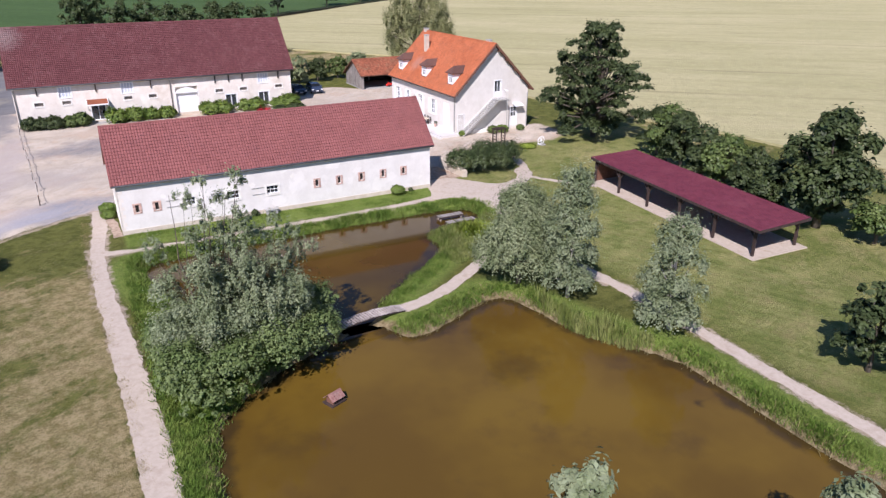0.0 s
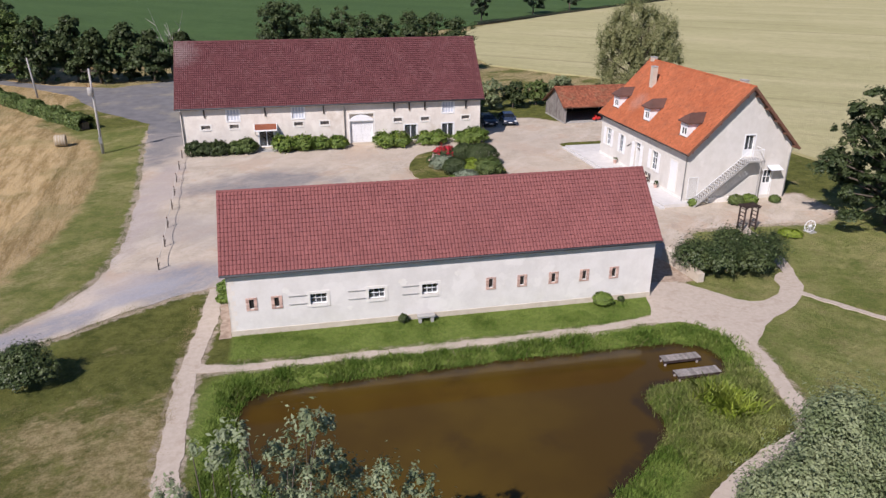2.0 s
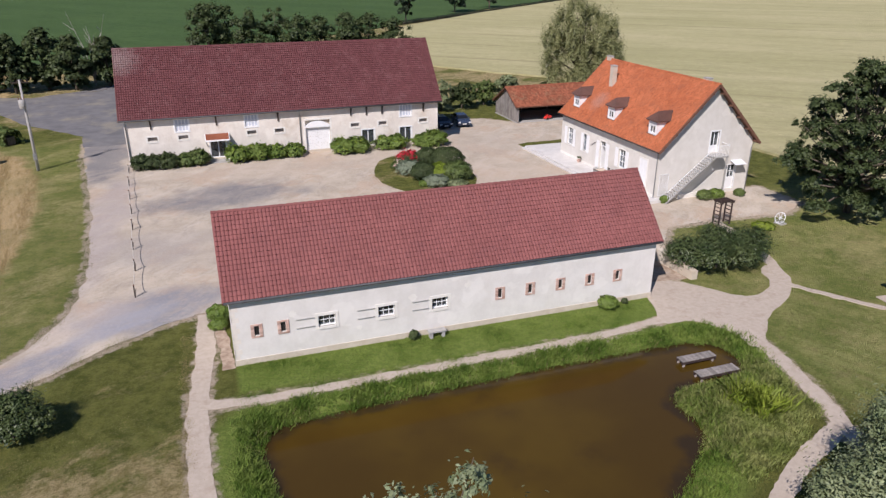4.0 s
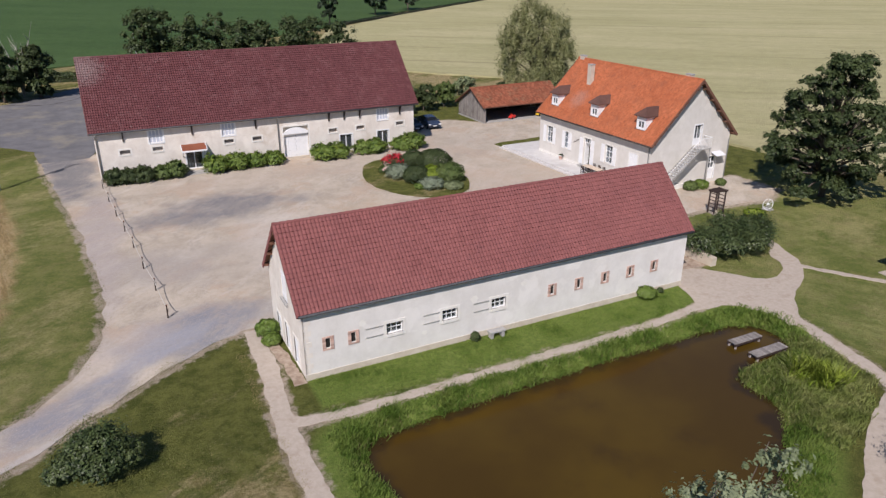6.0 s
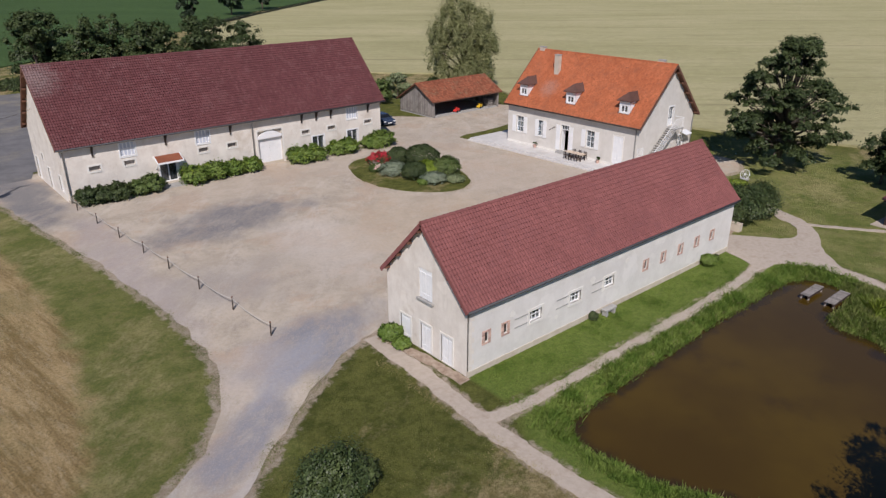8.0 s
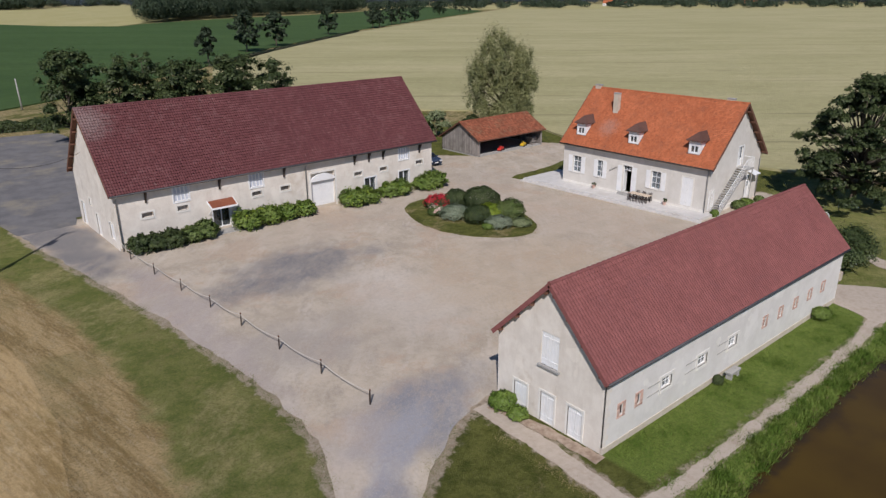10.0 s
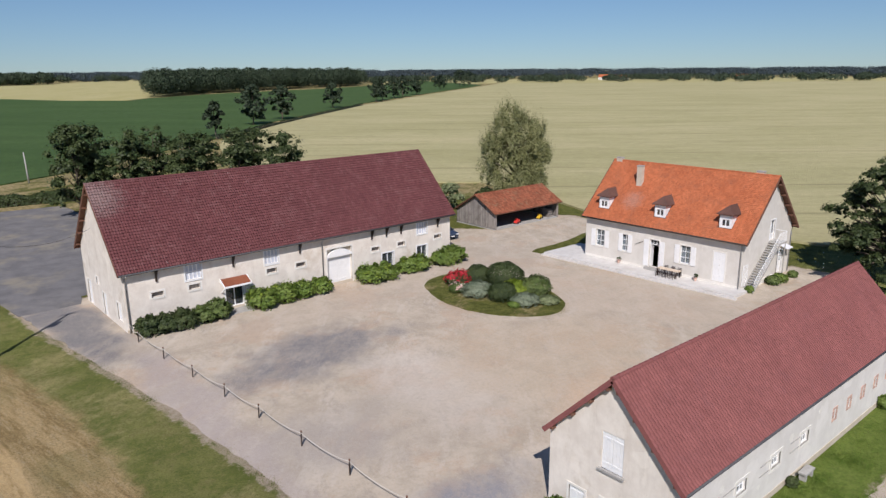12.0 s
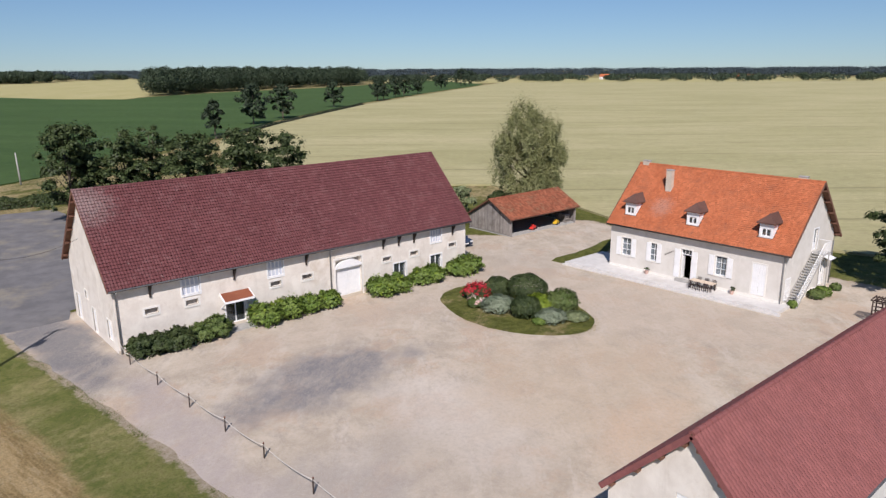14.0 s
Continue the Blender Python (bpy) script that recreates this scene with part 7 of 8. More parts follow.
def dome(name, label, category, foot, r, h, n, size, leaf, seed, group="", bloom=None, rough=0.8):
    """A rounded shrub: stems, and leaves over a lumpy dome."""
    rng, pr = np.random.default_rng(seed), random.Random(seed)
    t = thing(name, label, category, pose(*foot), group)
    s = Solid()
    for k in range(6):
        a = k * 1.05 + pr.random()
        s.tube([(0, 0, -0.1), (0.35 * r * math.cos(a), 0.35 * r * math.sin(a), h * 0.4), (0.62 * r * math.cos(a), 0.62 * r * math.sin(a), h * 0.7)], [0.04, 0.03, 0.012], 5)
    part("stems", s, BARK, t)
    e = rng.standard_normal((n, 3))
    e[:, 2] = np.abs(e[:, 2]) * np.where(rng.random(n) < 0.15, -0.35, 1.0)
    e /= np.linalg.norm(e, axis=1, keepdims=True)
    lump = np.array([noise.noise((q[0] * 2.4, q[1] * 2.4, q[2] * 2.4 + seed)) for q in e])
    fine = np.array([noise.noise((q[0] * 7, q[1] * 7, q[2] * 7 + seed)) for q in e])
    k = 1 + rough * (0.34 * lump + 0.20 * fine) - 0.14 * rng.random(n) ** 2
    p = np.column_stack([e[:, 0] * r * k, e[:, 1] * r * k, h * 0.42 + e[:, 2] * h * 0.58 * k])
    p[:, 2] = np.maximum(p[:, 2], 0.03)
    nn = e + 0.42 * rng.standard_normal((n, 3)) + np.array((0, 0, 0.25))
    part("foliage", raw_mesh("foliage", *leaf_quads(rng, p, nn, size, 1.4), leaf), leaf, t)
    b = [(0, 0, h * 0.42, r * 1.12, r * 1.12, h * 0.68)]
    if bloom:
        m, bn, bs = bloom
        p, nn = clump_points(rng, b, bn, 0.2, 0, 0.98)
        p[:, 2] = np.maximum(p[:, 2] + 0.03, 0.25 * h)
        part("blossom", raw_mesh("blossom", *leaf_quads(rng, p, nn, bs, 1.0), m), m, t)
    return t


# hydrangeas along the big barn
for i, (x, y, r, h) in enumerate([(-3.0, 92.5, 0.95, 1.35), (-1.6, 92.3, 1.0, 1.3), (-0.3, 92.2, 1.0, 1.4), (1.5, 92.5, 0.95, 1.2), (2.8, 92.5, 1.0, 1.5), (6.9, 92.4, 1.25, 1.65), (9.2, 92.5, 1.1, 1.6), (11.3, 92.6, 0.95, 1.35), (13.2, 92.7, 0.95, 1.35), (18.9, 92.3, 1.35, 1.55), (20.4, 92.3, 1.25, 1.5), (23.9, 92.6, 1.1, 1.35), (25.2, 92.6, 1.1, 1.4), (28.6, 92.4, 1.15, 1.3), (30.0, 92.4, 1.3, 1.6)]):
    dome("hydrangea", "leafy hydrangea bush against the barn wall" if i < 9 else "bright green hydrangea with pale flower heads", "bush", (x, y - 0.1, 0), r * 1.08, h * 1.05, 3800, 0.14, LEAF_DARK if i < 3 else LEAF_MID if i < 5 else LEAF_BRIGHT, 300 + i, "hydrangeas along the barn", (LEAF_LIME, 200, 0.16) if i > 4 else None, 1.7)
# the oval bed
for i, (nm, lb, x, y, r, h, n, sz, lf, bl) in enumerate([
    ("box_dome", "large clipped dark green dome shrub", 28.0, 82.2, 1.9, 2.3, 9000, 0.085, LEAF_DARK, None), ("box_dome", "clipped dark green dome shrub", 26.6, 84.6, 1.35, 1.8, 6000, 0.085, LEAF_DARK, None),
    ("box_dome", "clipped dark green dome shrub", 24.4, 79.0, 1.35, 1.75, 6500, 0.085, LEAF_DARK, None), ("green_shrub", "rounded mid-green leafy shrub", 27.6, 77.8, 1.35, 1.9, 6500, 0.09, LEAF_MID, None),
    ("golden_shrub", "bright yellow-green leafy shrub", 26.0, 79.0, 1.35, 1.5, 5600, 0.11, LEAF_LIME, None), ("lavender_cotton", "silver-grey low mounded shrub", 23.6, 81.5, 1.45, 1.35, 6500, 0.08, LEAF_BLUE, None),
    ("lavender_cotton", "silver-grey low mounded shrub", 25.0, 76.7, 1.25, 1.0, 5000, 0.08, LEAF_BLUE, None), ("catmint", "low blue-grey mounded herb", 26.8, 75.6, 1.0, 0.7, 3200, 0.08, LEAF_OLIVE, None),
    ("rose_bush", "rose bush covered in red flowers", 24.6, 85.3, 1.25, 1.25, 3600, 0.09, LEAF_DARK, (FLOWER_RED, 2000, 0.13)), ("rose_bush", "rose bush with pale pink flowers", 23.2, 83.7, 0.95, 0.8, 2400, 0.09, LEAF_MID, (FLOWER_PINK, 620, 0.12)),
    ("lily_clump", "green clump of strappy leaves", 23.9, 77.0, 0.6, 0.5, 1200, 0.10, LEAF_BRIGHT, None)]):
    dome(nm, lb, "shrub", (x, y, 0.05), r, h, n, sz, lf, 340 + i, "plants in the oval bed", bl, 0.35 if nm == "box_dome" else 0.9)
dome("box_ball", "small bright green box ball by the barn wall", "bush", (27.2, 48.05, 0), 0.62, 0.85, 2600, 0.07, LEAF_BRIGHT, 361)
dome("small_bush", "small dark bush against the barn wall", "bush", (14.1, 48.25, 0), 0.3, 0.6, 700, 0.07, LEAF_DARK, 362)
dome("small_bush", "small dark bush against the barn wall", "bush", (28.6, 48.25, 0), 0.22, 0.4, 400, 0.07, LEAF_DARK, 363)
dome("ivy_bush", "bright green bush at the barn's corner", "bush", (3.2, 54.6, 0), 0.75, 0.95, 2600, 0.09, LEAF_BRIGHT, 364)
dome("ivy_bush", "bright green bush at the barn's corner", "bush", (3.1, 53.4, 0), 0.55, 0.6, 1600, 0.09, LEAF_BRIGHT, 365)
for i, (x, y, r, h) in enumerate([(47.6, 64.6, 0.7, 0.9), (48.9, 64.5, 0.75, 0.9), (51.5, 64.4, 0.5, 0.7), (43.4, 64.9, 0.4, 0.7)]):
    dome("garden_shrub", "leafy shrub at the foot of the house gable", "shrub", (x, y, 0), r, h, 1800, 0.09, (LEAF_MID, LEAF_BRIGHT)[i % 2], 370 + i, "shrubs at the gable's foot")
dome("lime_clump", "low yellow-green clump on the lawn", "plant", (47.4, 56.6, 0), 0.9, 0.45, 2200, 0.09, LEAF_LIME, 380)


# grass and reeds of the banks
def blades(name, label, pts, height, n_each, mat, seed, spread=0.16, lean=0.45, width=0.028):
    rng = np.random.default_rng(seed)
    pts = np.repeat(pts, n_each, 0)
    n = len(pts)
    h = height * (0.55 + 0.7 * rng.random(n)) if np.isscalar(height) else np.repeat(height, n_each) * (0.55 + 0.7 * rng.random(n))
    tall = np.array([0.72 + 0.75 * noise.noise((x * 0.55, y * 0.55, 4.0)) + 0.25 * noise.noise((x * 1.9, y * 1.9, 7.0)) for x, y in pts[::n_each, :2]])
    h = h * np.clip(np.repeat(tall, n_each), 0.3, 1.4) * 1.25
    a = rng.random(n) * 6.283
    foot = pts + np.column_stack([rng.standard_normal(n) * spread, rng.standard_normal(n) * spread, np.zeros(n)])
    tip = foot + np.column_stack([np.cos(a) * h * lean * rng.random(n) * 1.4, np.sin(a) * h * lean * rng.random(n) * 1.4, h])
    mid = foot * 0.45 + tip * 0.55 + np.column_stack([np.zeros(n), np.zeros(n), h * 0.1])
    side = np.column_stack([-np.sin(a + 0.6), np.cos(a + 0.6), np.zeros(n)]) * width
    v = np.stack([foot - side, foot + side, mid + side * 0.8, tip, mid - side * 0.8], 1).reshape(-1, 3)
    f = np.arange(5 * n).reshape(n, 5)
    ob = new(name, raw_mesh(name, v, f, mat))
    return tagged(ob, label, "grass", kind="stuff")


def bank_points(ring, n, seed, inner, outer):
    rng = np.random.default_rng(seed)
    p = dense(ring, 0.1)
    k = rng.integers(0, len(p), n)
    t = np.roll(p, -1, 0) - p
    nrm = np.column_stack([t[:, 1], -t[:, 0]]) / (np.linalg.norm(t, axis=1, keepdims=True) + 1e-9)
    q = p[k] + nrm[k] * 0
    cand = q + rng.standard_normal((n, 2)) * 0.8
    d = inside_depth(cand[:, 0], cand[:, 1], POND_N)
    d2 = inside_depth(cand[:, 0], cand[:, 1], POND_S)
    dd = np.maximum(d, d2)
    keep = (dd < inner) & (dd > -outer)
    c = cand[keep]
    z = ground_floor(c[:, 0], c[:, 1])
    return np.column_stack([c, z - 0.05])


on_path = lambda p: (np.abs(p[:, 1] - 44.9) < 0.5) | ((p[:, 0] > 12.6) & (p[:, 0] < 18.3) & (p[:, 1] > 26) & (p[:, 1] < 28.2)) | ((p[:, 0] < 3.3) & (p[:, 0] > 1.0)) | ((p[:, 0] > 27.5) & (p[:, 0] < 31.2) & (p[:, 1] > 39.3) & (p[:, 1] < 42))
for i, (rg, n) in enumerate(((POND_N, 9000), (POND_S, 9000))):
    bp = bank_points(rg, n, 401 + i, 0.15 - 0.35 * i, 1.7 - 0.3 * i)
    bp = bp[~on_path(bp)]
    blades("bank_grass", "lush long grass along the pond bank", bp, 0.26, 12, REED, 403 + i, spread=0.14, lean=0.75, width=0.017)
    sp = bank_points(rg, 900 + 1500 * i, 411 + i, 0.10, 0.5 + 0.2 * i)
    sp = sp[~on_path(sp)]
    blades("bank_straw", "dry straw-coloured stalks among the bank grass", sp, 0.28, 5, STRAWGRASS, 413 + i, lean=0.9, width=0.016)
rng = np.random.default_rng(421)
xy = np.column_stack([rng.uniform(24.5, 32.5, 5200), rng.uniform(28.5, 40.5, 5200)])
dN, dS = inside_depth(xy[:, 0], xy[:, 1], POND_N), inside_depth(xy[:, 0], xy[:, 1], POND_S)
ok = (dN < 0.1) & (dS < 0.1) & (xy[:, 0] < 31.3 + 0.12 * (xy[:, 1] - 34)) & ((xy[:, 1] > 34.4) | (xy[:, 0] < 25.0 + (xy[:, 1] - 28.5) * 0.9)) & (xy[:, 1] - 32.7 > (xy[:, 0] - 27.5) * 0.42)
xy = xy[ok]
blades("meadow_grass", "tall rough grass on the spit between the ponds", np.column_stack([xy, ground_floor(xy[:, 0], xy[:, 1]) - 0.03]), 0.30, 10, SPITGRASS, 422, spread=0.16, lean=0.8, width=0.018)
xy = np.column_stack([rng.normal(28.9, 0.65, 130), rng.normal(36.4, 0.55, 130)])
blades("iris_clump", "clump of bright green iris leaves", np.column_stack([xy, np.full(len(xy), -0.03)]), 0.75, 9, LEAF_LIME, 423, width=0.03, lean=0.9)
xy = np.column_stack([rng.uniform(26.2, 29.6, 900), rng.uniform(17.0, 24.5, 900)])
dS = inside_depth(xy[:, 0], xy[:, 1], POND_S)
xy = xy[(dS > -0.7) & (dS < 0.35)]
blades("reed_bed", "tall pale reeds standing at the pond's edge", np.column_stack([xy, ground_floor(xy[:, 0], xy[:, 1]) - 0.05]), 0.85, 9, SPITGRASS, 427, spread=0.12, lean=0.3, width=0.018)
xy = np.column_stack([rng.uniform(4.2, 30.3, 5200), rng.uniform(46.1, 48.45, 5200)])
blades("strip_grass", "green grass strip along the barn foot", np.column_stack([xy, np.full(len(xy), -0.06)]), 0.10, 9, REED, 424, spread=0.16, lean=1.0, width=0.012)
xy = np.column_stack([rng.uniform(-14, 1.0, 7000), rng.uniform(18, 46, 7000)])
blades("dry_tufts", "tufts of dry grass on the parched lawn", np.column_stack([xy, np.full(len(xy), -0.06)]), 0.07, 5, STRAWGRASS, 425, spread=0.3, width=0.011, lean=1.2)
xy = np.column_stack([rng.uniform(3.0, 8.0, 3600), rng.uniform(14, 40, 3600)])
kk = (inside_depth(xy[:, 0], xy[:, 1], POND_N) < 0) & (inside_depth(xy[:, 0], xy[:, 1], POND_S) < 0) & (xy[:, 0] > 3.3)
blades("bank_meadow", "long green grass between path and pond", np.column_stack([xy[kk], ground_floor(xy[kk, 0], xy[kk, 1]) - 0.03]), 0.30, 10, REED, 426, spread=0.16, lean=0.8, width=0.017)


def edge_tufts(name, label, ring, n, seed, mat, height=0.12, spread=0.16, closed=True):
    """Tufts that soften the edge of a path or yard."""
    r = np.random.default_rng(seed)
    p = dense(np.asarray(ring, float), 0.2, closed)
    q = p[r.integers(0, len(p), n)] + r.standard_normal((n, 2)) * spread
    blades(name, label, np.column_stack([q, np.full(n, -0.04)]), height * 0.7, 6, mat, seed + 1, width=0.012, lean=1.0)


edge_tufts("verge_grass", "ragged grass along the yard's west edge", [(-9.8, 99), (-8.3, 89), (-6.6, 76), (-5.7, 65), (-6.0, 58.4), (-7.7, 54.2), (-9.7, 51.9), (-11.7, 50.4), (-17, 47.2), (-30, 39.3)], 2400, 431, LAWNBLADE, closed=False)
edge_tufts("verge_grass", "ragged grass along the drive's south edge", ROAD_EDGE[1:], 2000, 433, LAWNBLADE, closed=False)
edge_tufts("verge_grass", "ragged grass along the west garden path", [(1.2, 53.0), (1.15, 46), (1.15, 42), (1.2, 38), (1.5, 34), (1.75, 28), (2.05, 22), (2.0, 12)], 1700, 435, STRAWGRASS, 0.12, 0.12, False)
edge_tufts("verge_grass", "ragged grass along the pond path", [(3.0, 44.45), (9.5, 44.45), (16.2, 44.5), (24, 44.55), (28.5, 44.85)], 1500, 437, REED, 0.16, 0.1, False)
edge_tufts("verge_grass", "ragged grass along the pond path", [(3.0, 45.35), (9.5, 45.25), (16.2, 45.3), (24, 45.35), (28.5, 46.0)], 1500, 439, REED, 0.14, 0.1, False)
edge_tufts("verge_grass", "ragged grass along the lawn path", [(34.1, 41.4), (33.6, 38.0), (32.9, 35), (31.9, 32.6), (32.3, 29), (32.6, 25.5), (32.95, 22.2), (32.95, 16.5), (32.85, 11), (32.85, 5)], 1700, 441, LAWNBLADE, 0.1, 0.1, False)
edge_tufts("verge_grass", "ragged grass round the oval bed", ISLAND, 1800, 443, STRAWGRASS, 0.1, 0.12)

# woods and tree lines far off
def far_wood(name, label, spots, height, radius, leaves, size, leaf, seed, rise=None):
    rng = np.random.default_rng(seed)
    V, N = [], []
    for x, y in spots:
        h, r = height * rng.uniform(0.75, 1.15), radius * rng.uniform(0.75, 1.3)
        z0 = rise(x, y) if rise else 0.0
        d = rng.standard_normal((leaves, 3))
        d /= np.linalg.norm(d, axis=1, keepdims=True)
        d[:, 2] = np.abs(d[:, 2]) * np.where(rng.random(leaves) < 0.3, -0.8, 1.0)
        q = np.column_stack([x + d[:, 0] * r, y + d[:, 1] * r, z0 + np.maximum(h * 0.52 + d[:, 2] * h * 0.48, 0.5)]) + rng.standard_normal((leaves, 3)) * r * 0.07
        V.append(q)
        N.append(d + 0.4 * rng.standard_normal((leaves, 3)))
    ob = new(name, raw_mesh(name, *leaf_quads(rng, np.vstack(V), np.vstack(N), size, 1.3), leaf))
    return tagged(ob, label, "wood", kind="stuff")


rng = np.random.default_rng(500)
sp = []
for k in range(320):
    f, g = rng.random(), rng.random() ** 1.5
    bx, by = 188 + 338 * f - 25 * math.sin(3.1 * f), 645 + 193 * f + 10 * math.sin(3.1 * f)
    sp.append((-20 + (bx + 20) * (1 + 0.22 * g) + rng.normal(0, 3), 37 + (by - 37) * (1 + 0.22 * g) + rng.normal(0, 3)))
far_wood("far_wood", "dark block of woodland beyond the crop field", sp, 21, 8, 640, 1.0, LEAF_FAR, 501)
sp = []
for k in range(150):
    f, g = rng.random(), 1 + 0.10 * rng.random()
    sp.append((-20 + (-80 + 390 * f) * g, 37 + (1165 + 245 * f) * g))
far_wood("far_wood", "dark wood edge on the horizon", sp, 19, 13, 320, 2.0, LEAF_FAR, 502)
sp = [(x + rng.uniform(-22, 22), y + rng.uniform(-12, 12)) for x, y in ((355, 1640), (430, 1720), (452, 1715), (480, 1700)) for k in range(4)]
far_wood("far_copse", "small copse in distant fields", sp, 14, 9, 220, 2.0, LEAF_FAR, 503)
sp = []
for k in range(150):
    a = radians(rng.uniform(14, 58))
    R = rng.uniform(1080, 1500)
    sp.append((-20 + R * math.cos(a), 34 + R * math.sin(a)))
far_wood("far_hedgerows", "broken lines of trees and hedges in the distance", sp, 9.5, 11, 240, 1.7, LEAF_FAR, 504)
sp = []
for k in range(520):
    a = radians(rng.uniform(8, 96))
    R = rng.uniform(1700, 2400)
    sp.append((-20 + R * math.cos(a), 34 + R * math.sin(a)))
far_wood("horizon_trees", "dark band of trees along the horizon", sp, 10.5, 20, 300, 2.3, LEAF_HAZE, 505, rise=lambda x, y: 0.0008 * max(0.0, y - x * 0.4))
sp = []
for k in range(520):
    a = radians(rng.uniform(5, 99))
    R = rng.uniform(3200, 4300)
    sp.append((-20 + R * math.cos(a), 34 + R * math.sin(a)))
far_wood("horizon_trees", "band of trees along the horizon, tinted blue for haze", sp, 13, 42, 260, 3.4, LEAF_HAZE, 506, rise=lambda x, y: 0.0012 * max(0.0, y - x * 0.4))
# ---- loose things ----
def rope_fence():
    """Slim posts with a rope slung between them, along the yard's edge."""
    at = [(-2.0, 59.55), (-2.25, 64.15), (-2.65, 68.5), (-2.95, 73.2), (-3.3, 77.4), (-3.7, 81.8), (-4.05, 86.45), (-4.35, 91.2)]
    f = thing("rope_fence", "low rope fence on slim rusty posts", "fence", Matrix.Identity(4))
    for i, (x, y) in enumerate(at):
        s = Solid()
        s.tube([(x, y, -0.1), (x + 0.02, y, 0.92)], [0.045, 0.04], 8)
        s.tube([(x, y + 0.02, 0.05), (x + 0.10, y + 0.22, 0.55)], [0.02, 0.02], 6)
        p = part("post", s, IRON, f)
        c = Solid()
        c.tube([(x + 0.02, y, 0.9), (x + 0.02, y, 0.96)], [0.06, 0.035], 8)
        part("post_cap", c, RAFTER, p)
    for (x0, y0), (x1, y1) in zip(at[:-1], at[1:]):
        pts = [(x0 + (x1 - x0) * t / 10, y0 + (y1 - y0) * t / 10, 0.82 - 0.22 * (1 - (t / 5 - 1) ** 2)) for t in range(11)]
        s = Solid()
        s.tube(pts, [0.022] * 11, 6)
        part("rope", s, ROPE, f, "pale slack rope", smooth=True)
    x0, y0 = at[-1]
    s = Solid()
    s.tube([(x0, y0, 0.82), (-4.3, 92.4, 0.5), (-4.25, 93.55, 0.85)], [0.026] * 3, 6)
    part("rope", s, ROPE, f, smooth=True)


def utility_pole(foot, height, lean, label, box=True):
    p = thing("utility_pole", label, "pole", pose(*foot))
    s = Solid()
    s.tube([(0, 0, -0.3), (lean[0] * 0.5, lean[1] * 0.5, height / 2), (lean[0], lean[1], height)], [0.17, 0.14, 0.10], 10)
    part("shaft", s, CONCRETE, p, "grey concrete shaft" if box else "", smooth=True)
    tx, ty = lean
    if box:
        for z, w in ((height - 0.3, 0.8),):
            s = Solid()
            s.beam((tx - w, ty, z), (tx + w, ty, z), 0.09, 0.09)
            arm = part("cross_arm", s, IRON, p, "dark steel cross-arm")
            for k in (-0.9, -0.3, 0.3, 0.9):
                i = Solid()
                i.tube([(tx + k * w, ty, z + 0.04), (tx + k * w, ty, z + 0.3)], [0.05, 0.035], 8)
                part("insulator", i, IRON, arm)
        s = Solid()
        s.tube([(tx - 0.1, ty - 0.45, height - 2.85), (tx - 0.1, ty - 0.45, height - 2.8), (tx - 0.1, ty - 0.45, height - 2.0), (tx - 0.1, ty - 0.45, height - 1.95)], [0.26, 0.33, 0.33, 0.26], 14)
        s.beam((tx - 0.1, ty - 0.45, height - 2.7), (tx, ty, height - 2.7), 0.1, 0.1)
        t = part("transformer", s, CONCRETE, p, "grey transformer drum", smooth=True)
        for k in (-0.35, -0.1, 0.15):
            i = Solid()
            i.tube([(tx + k, ty - 0.45, height - 1.95), (tx + k, ty - 0.45, height - 1.62)], [0.05, 0.04], 8)
            part("bushing", i, RAFTER, t)
        s = Solid()
        s.box(-0.17, 0.19, -0.24, -0.12, 1.2, 1.9)
        part("meter_box", s, STEEL, p)
    return p


def cable(a, b, sag, r=0.022):
    a, b = Vector(a), Vector(b)
    s = Solid()
    pts = [a.lerp(b, t / 14) - Vector((0, 0, sag * (1 - (t / 7 - 1) ** 2))) for t in range(15)]
    s.tube(pts, [r] * 15, 5)
    ob = new("cable", s.mesh("cable", IRON))
    tagged(ob, "thin dark overhead cable from pole to barn", "cable", kind="structure")


def round_bale():
    b = thing("round_bale", "round straw bale lying on the mown hay field", "bale", pose(-19.1, 99.6, 0.04, 0, 0, 8))
    s = Solid()
    r, L, n = 0.68, 1.25, 26
    prof = [(-L / 2, 0.0), (-L / 2, r * 0.55), (-L / 2, r * 0.93), (-L / 2 + 0.06, r), (0, r * 1.01), (L / 2 - 0.06, r), (L / 2, r * 0.93), (L / 2, r * 0.55), (L / 2, 0.0)]
    for x, q in prof:
        for k in range(n):
            a = 2 * math.pi * k / n
            s.v.append((x, q * math.cos(a), r + q * math.sin(a)))
    for i in range(len(prof) - 1):
        for k in range(n):
            s.f.append((i * n + k, i * n + (k + 1) % n, (i + 1) * n + (k + 1) % n, (i + 1) * n + k))
    part("straw_roll", s, STRAWB, b, smooth=True)
    for x in (-0.4, -0.1, 0.2, 0.45):
        t = Solid()
        for k in range(n):
            a0, a1 = 2 * math.pi * k / n, 2 * math.pi * (k + 1) / n
            t.face(*[(x + dx, (r * 1.013) * math.cos(a), r + (r * 1.013) * math.sin(a)) for dx, a in ((-0.02, a0), (0.02, a0), (0.02, a1), (-0.02, a1))])
        part("net_band", t, ROPE, b)


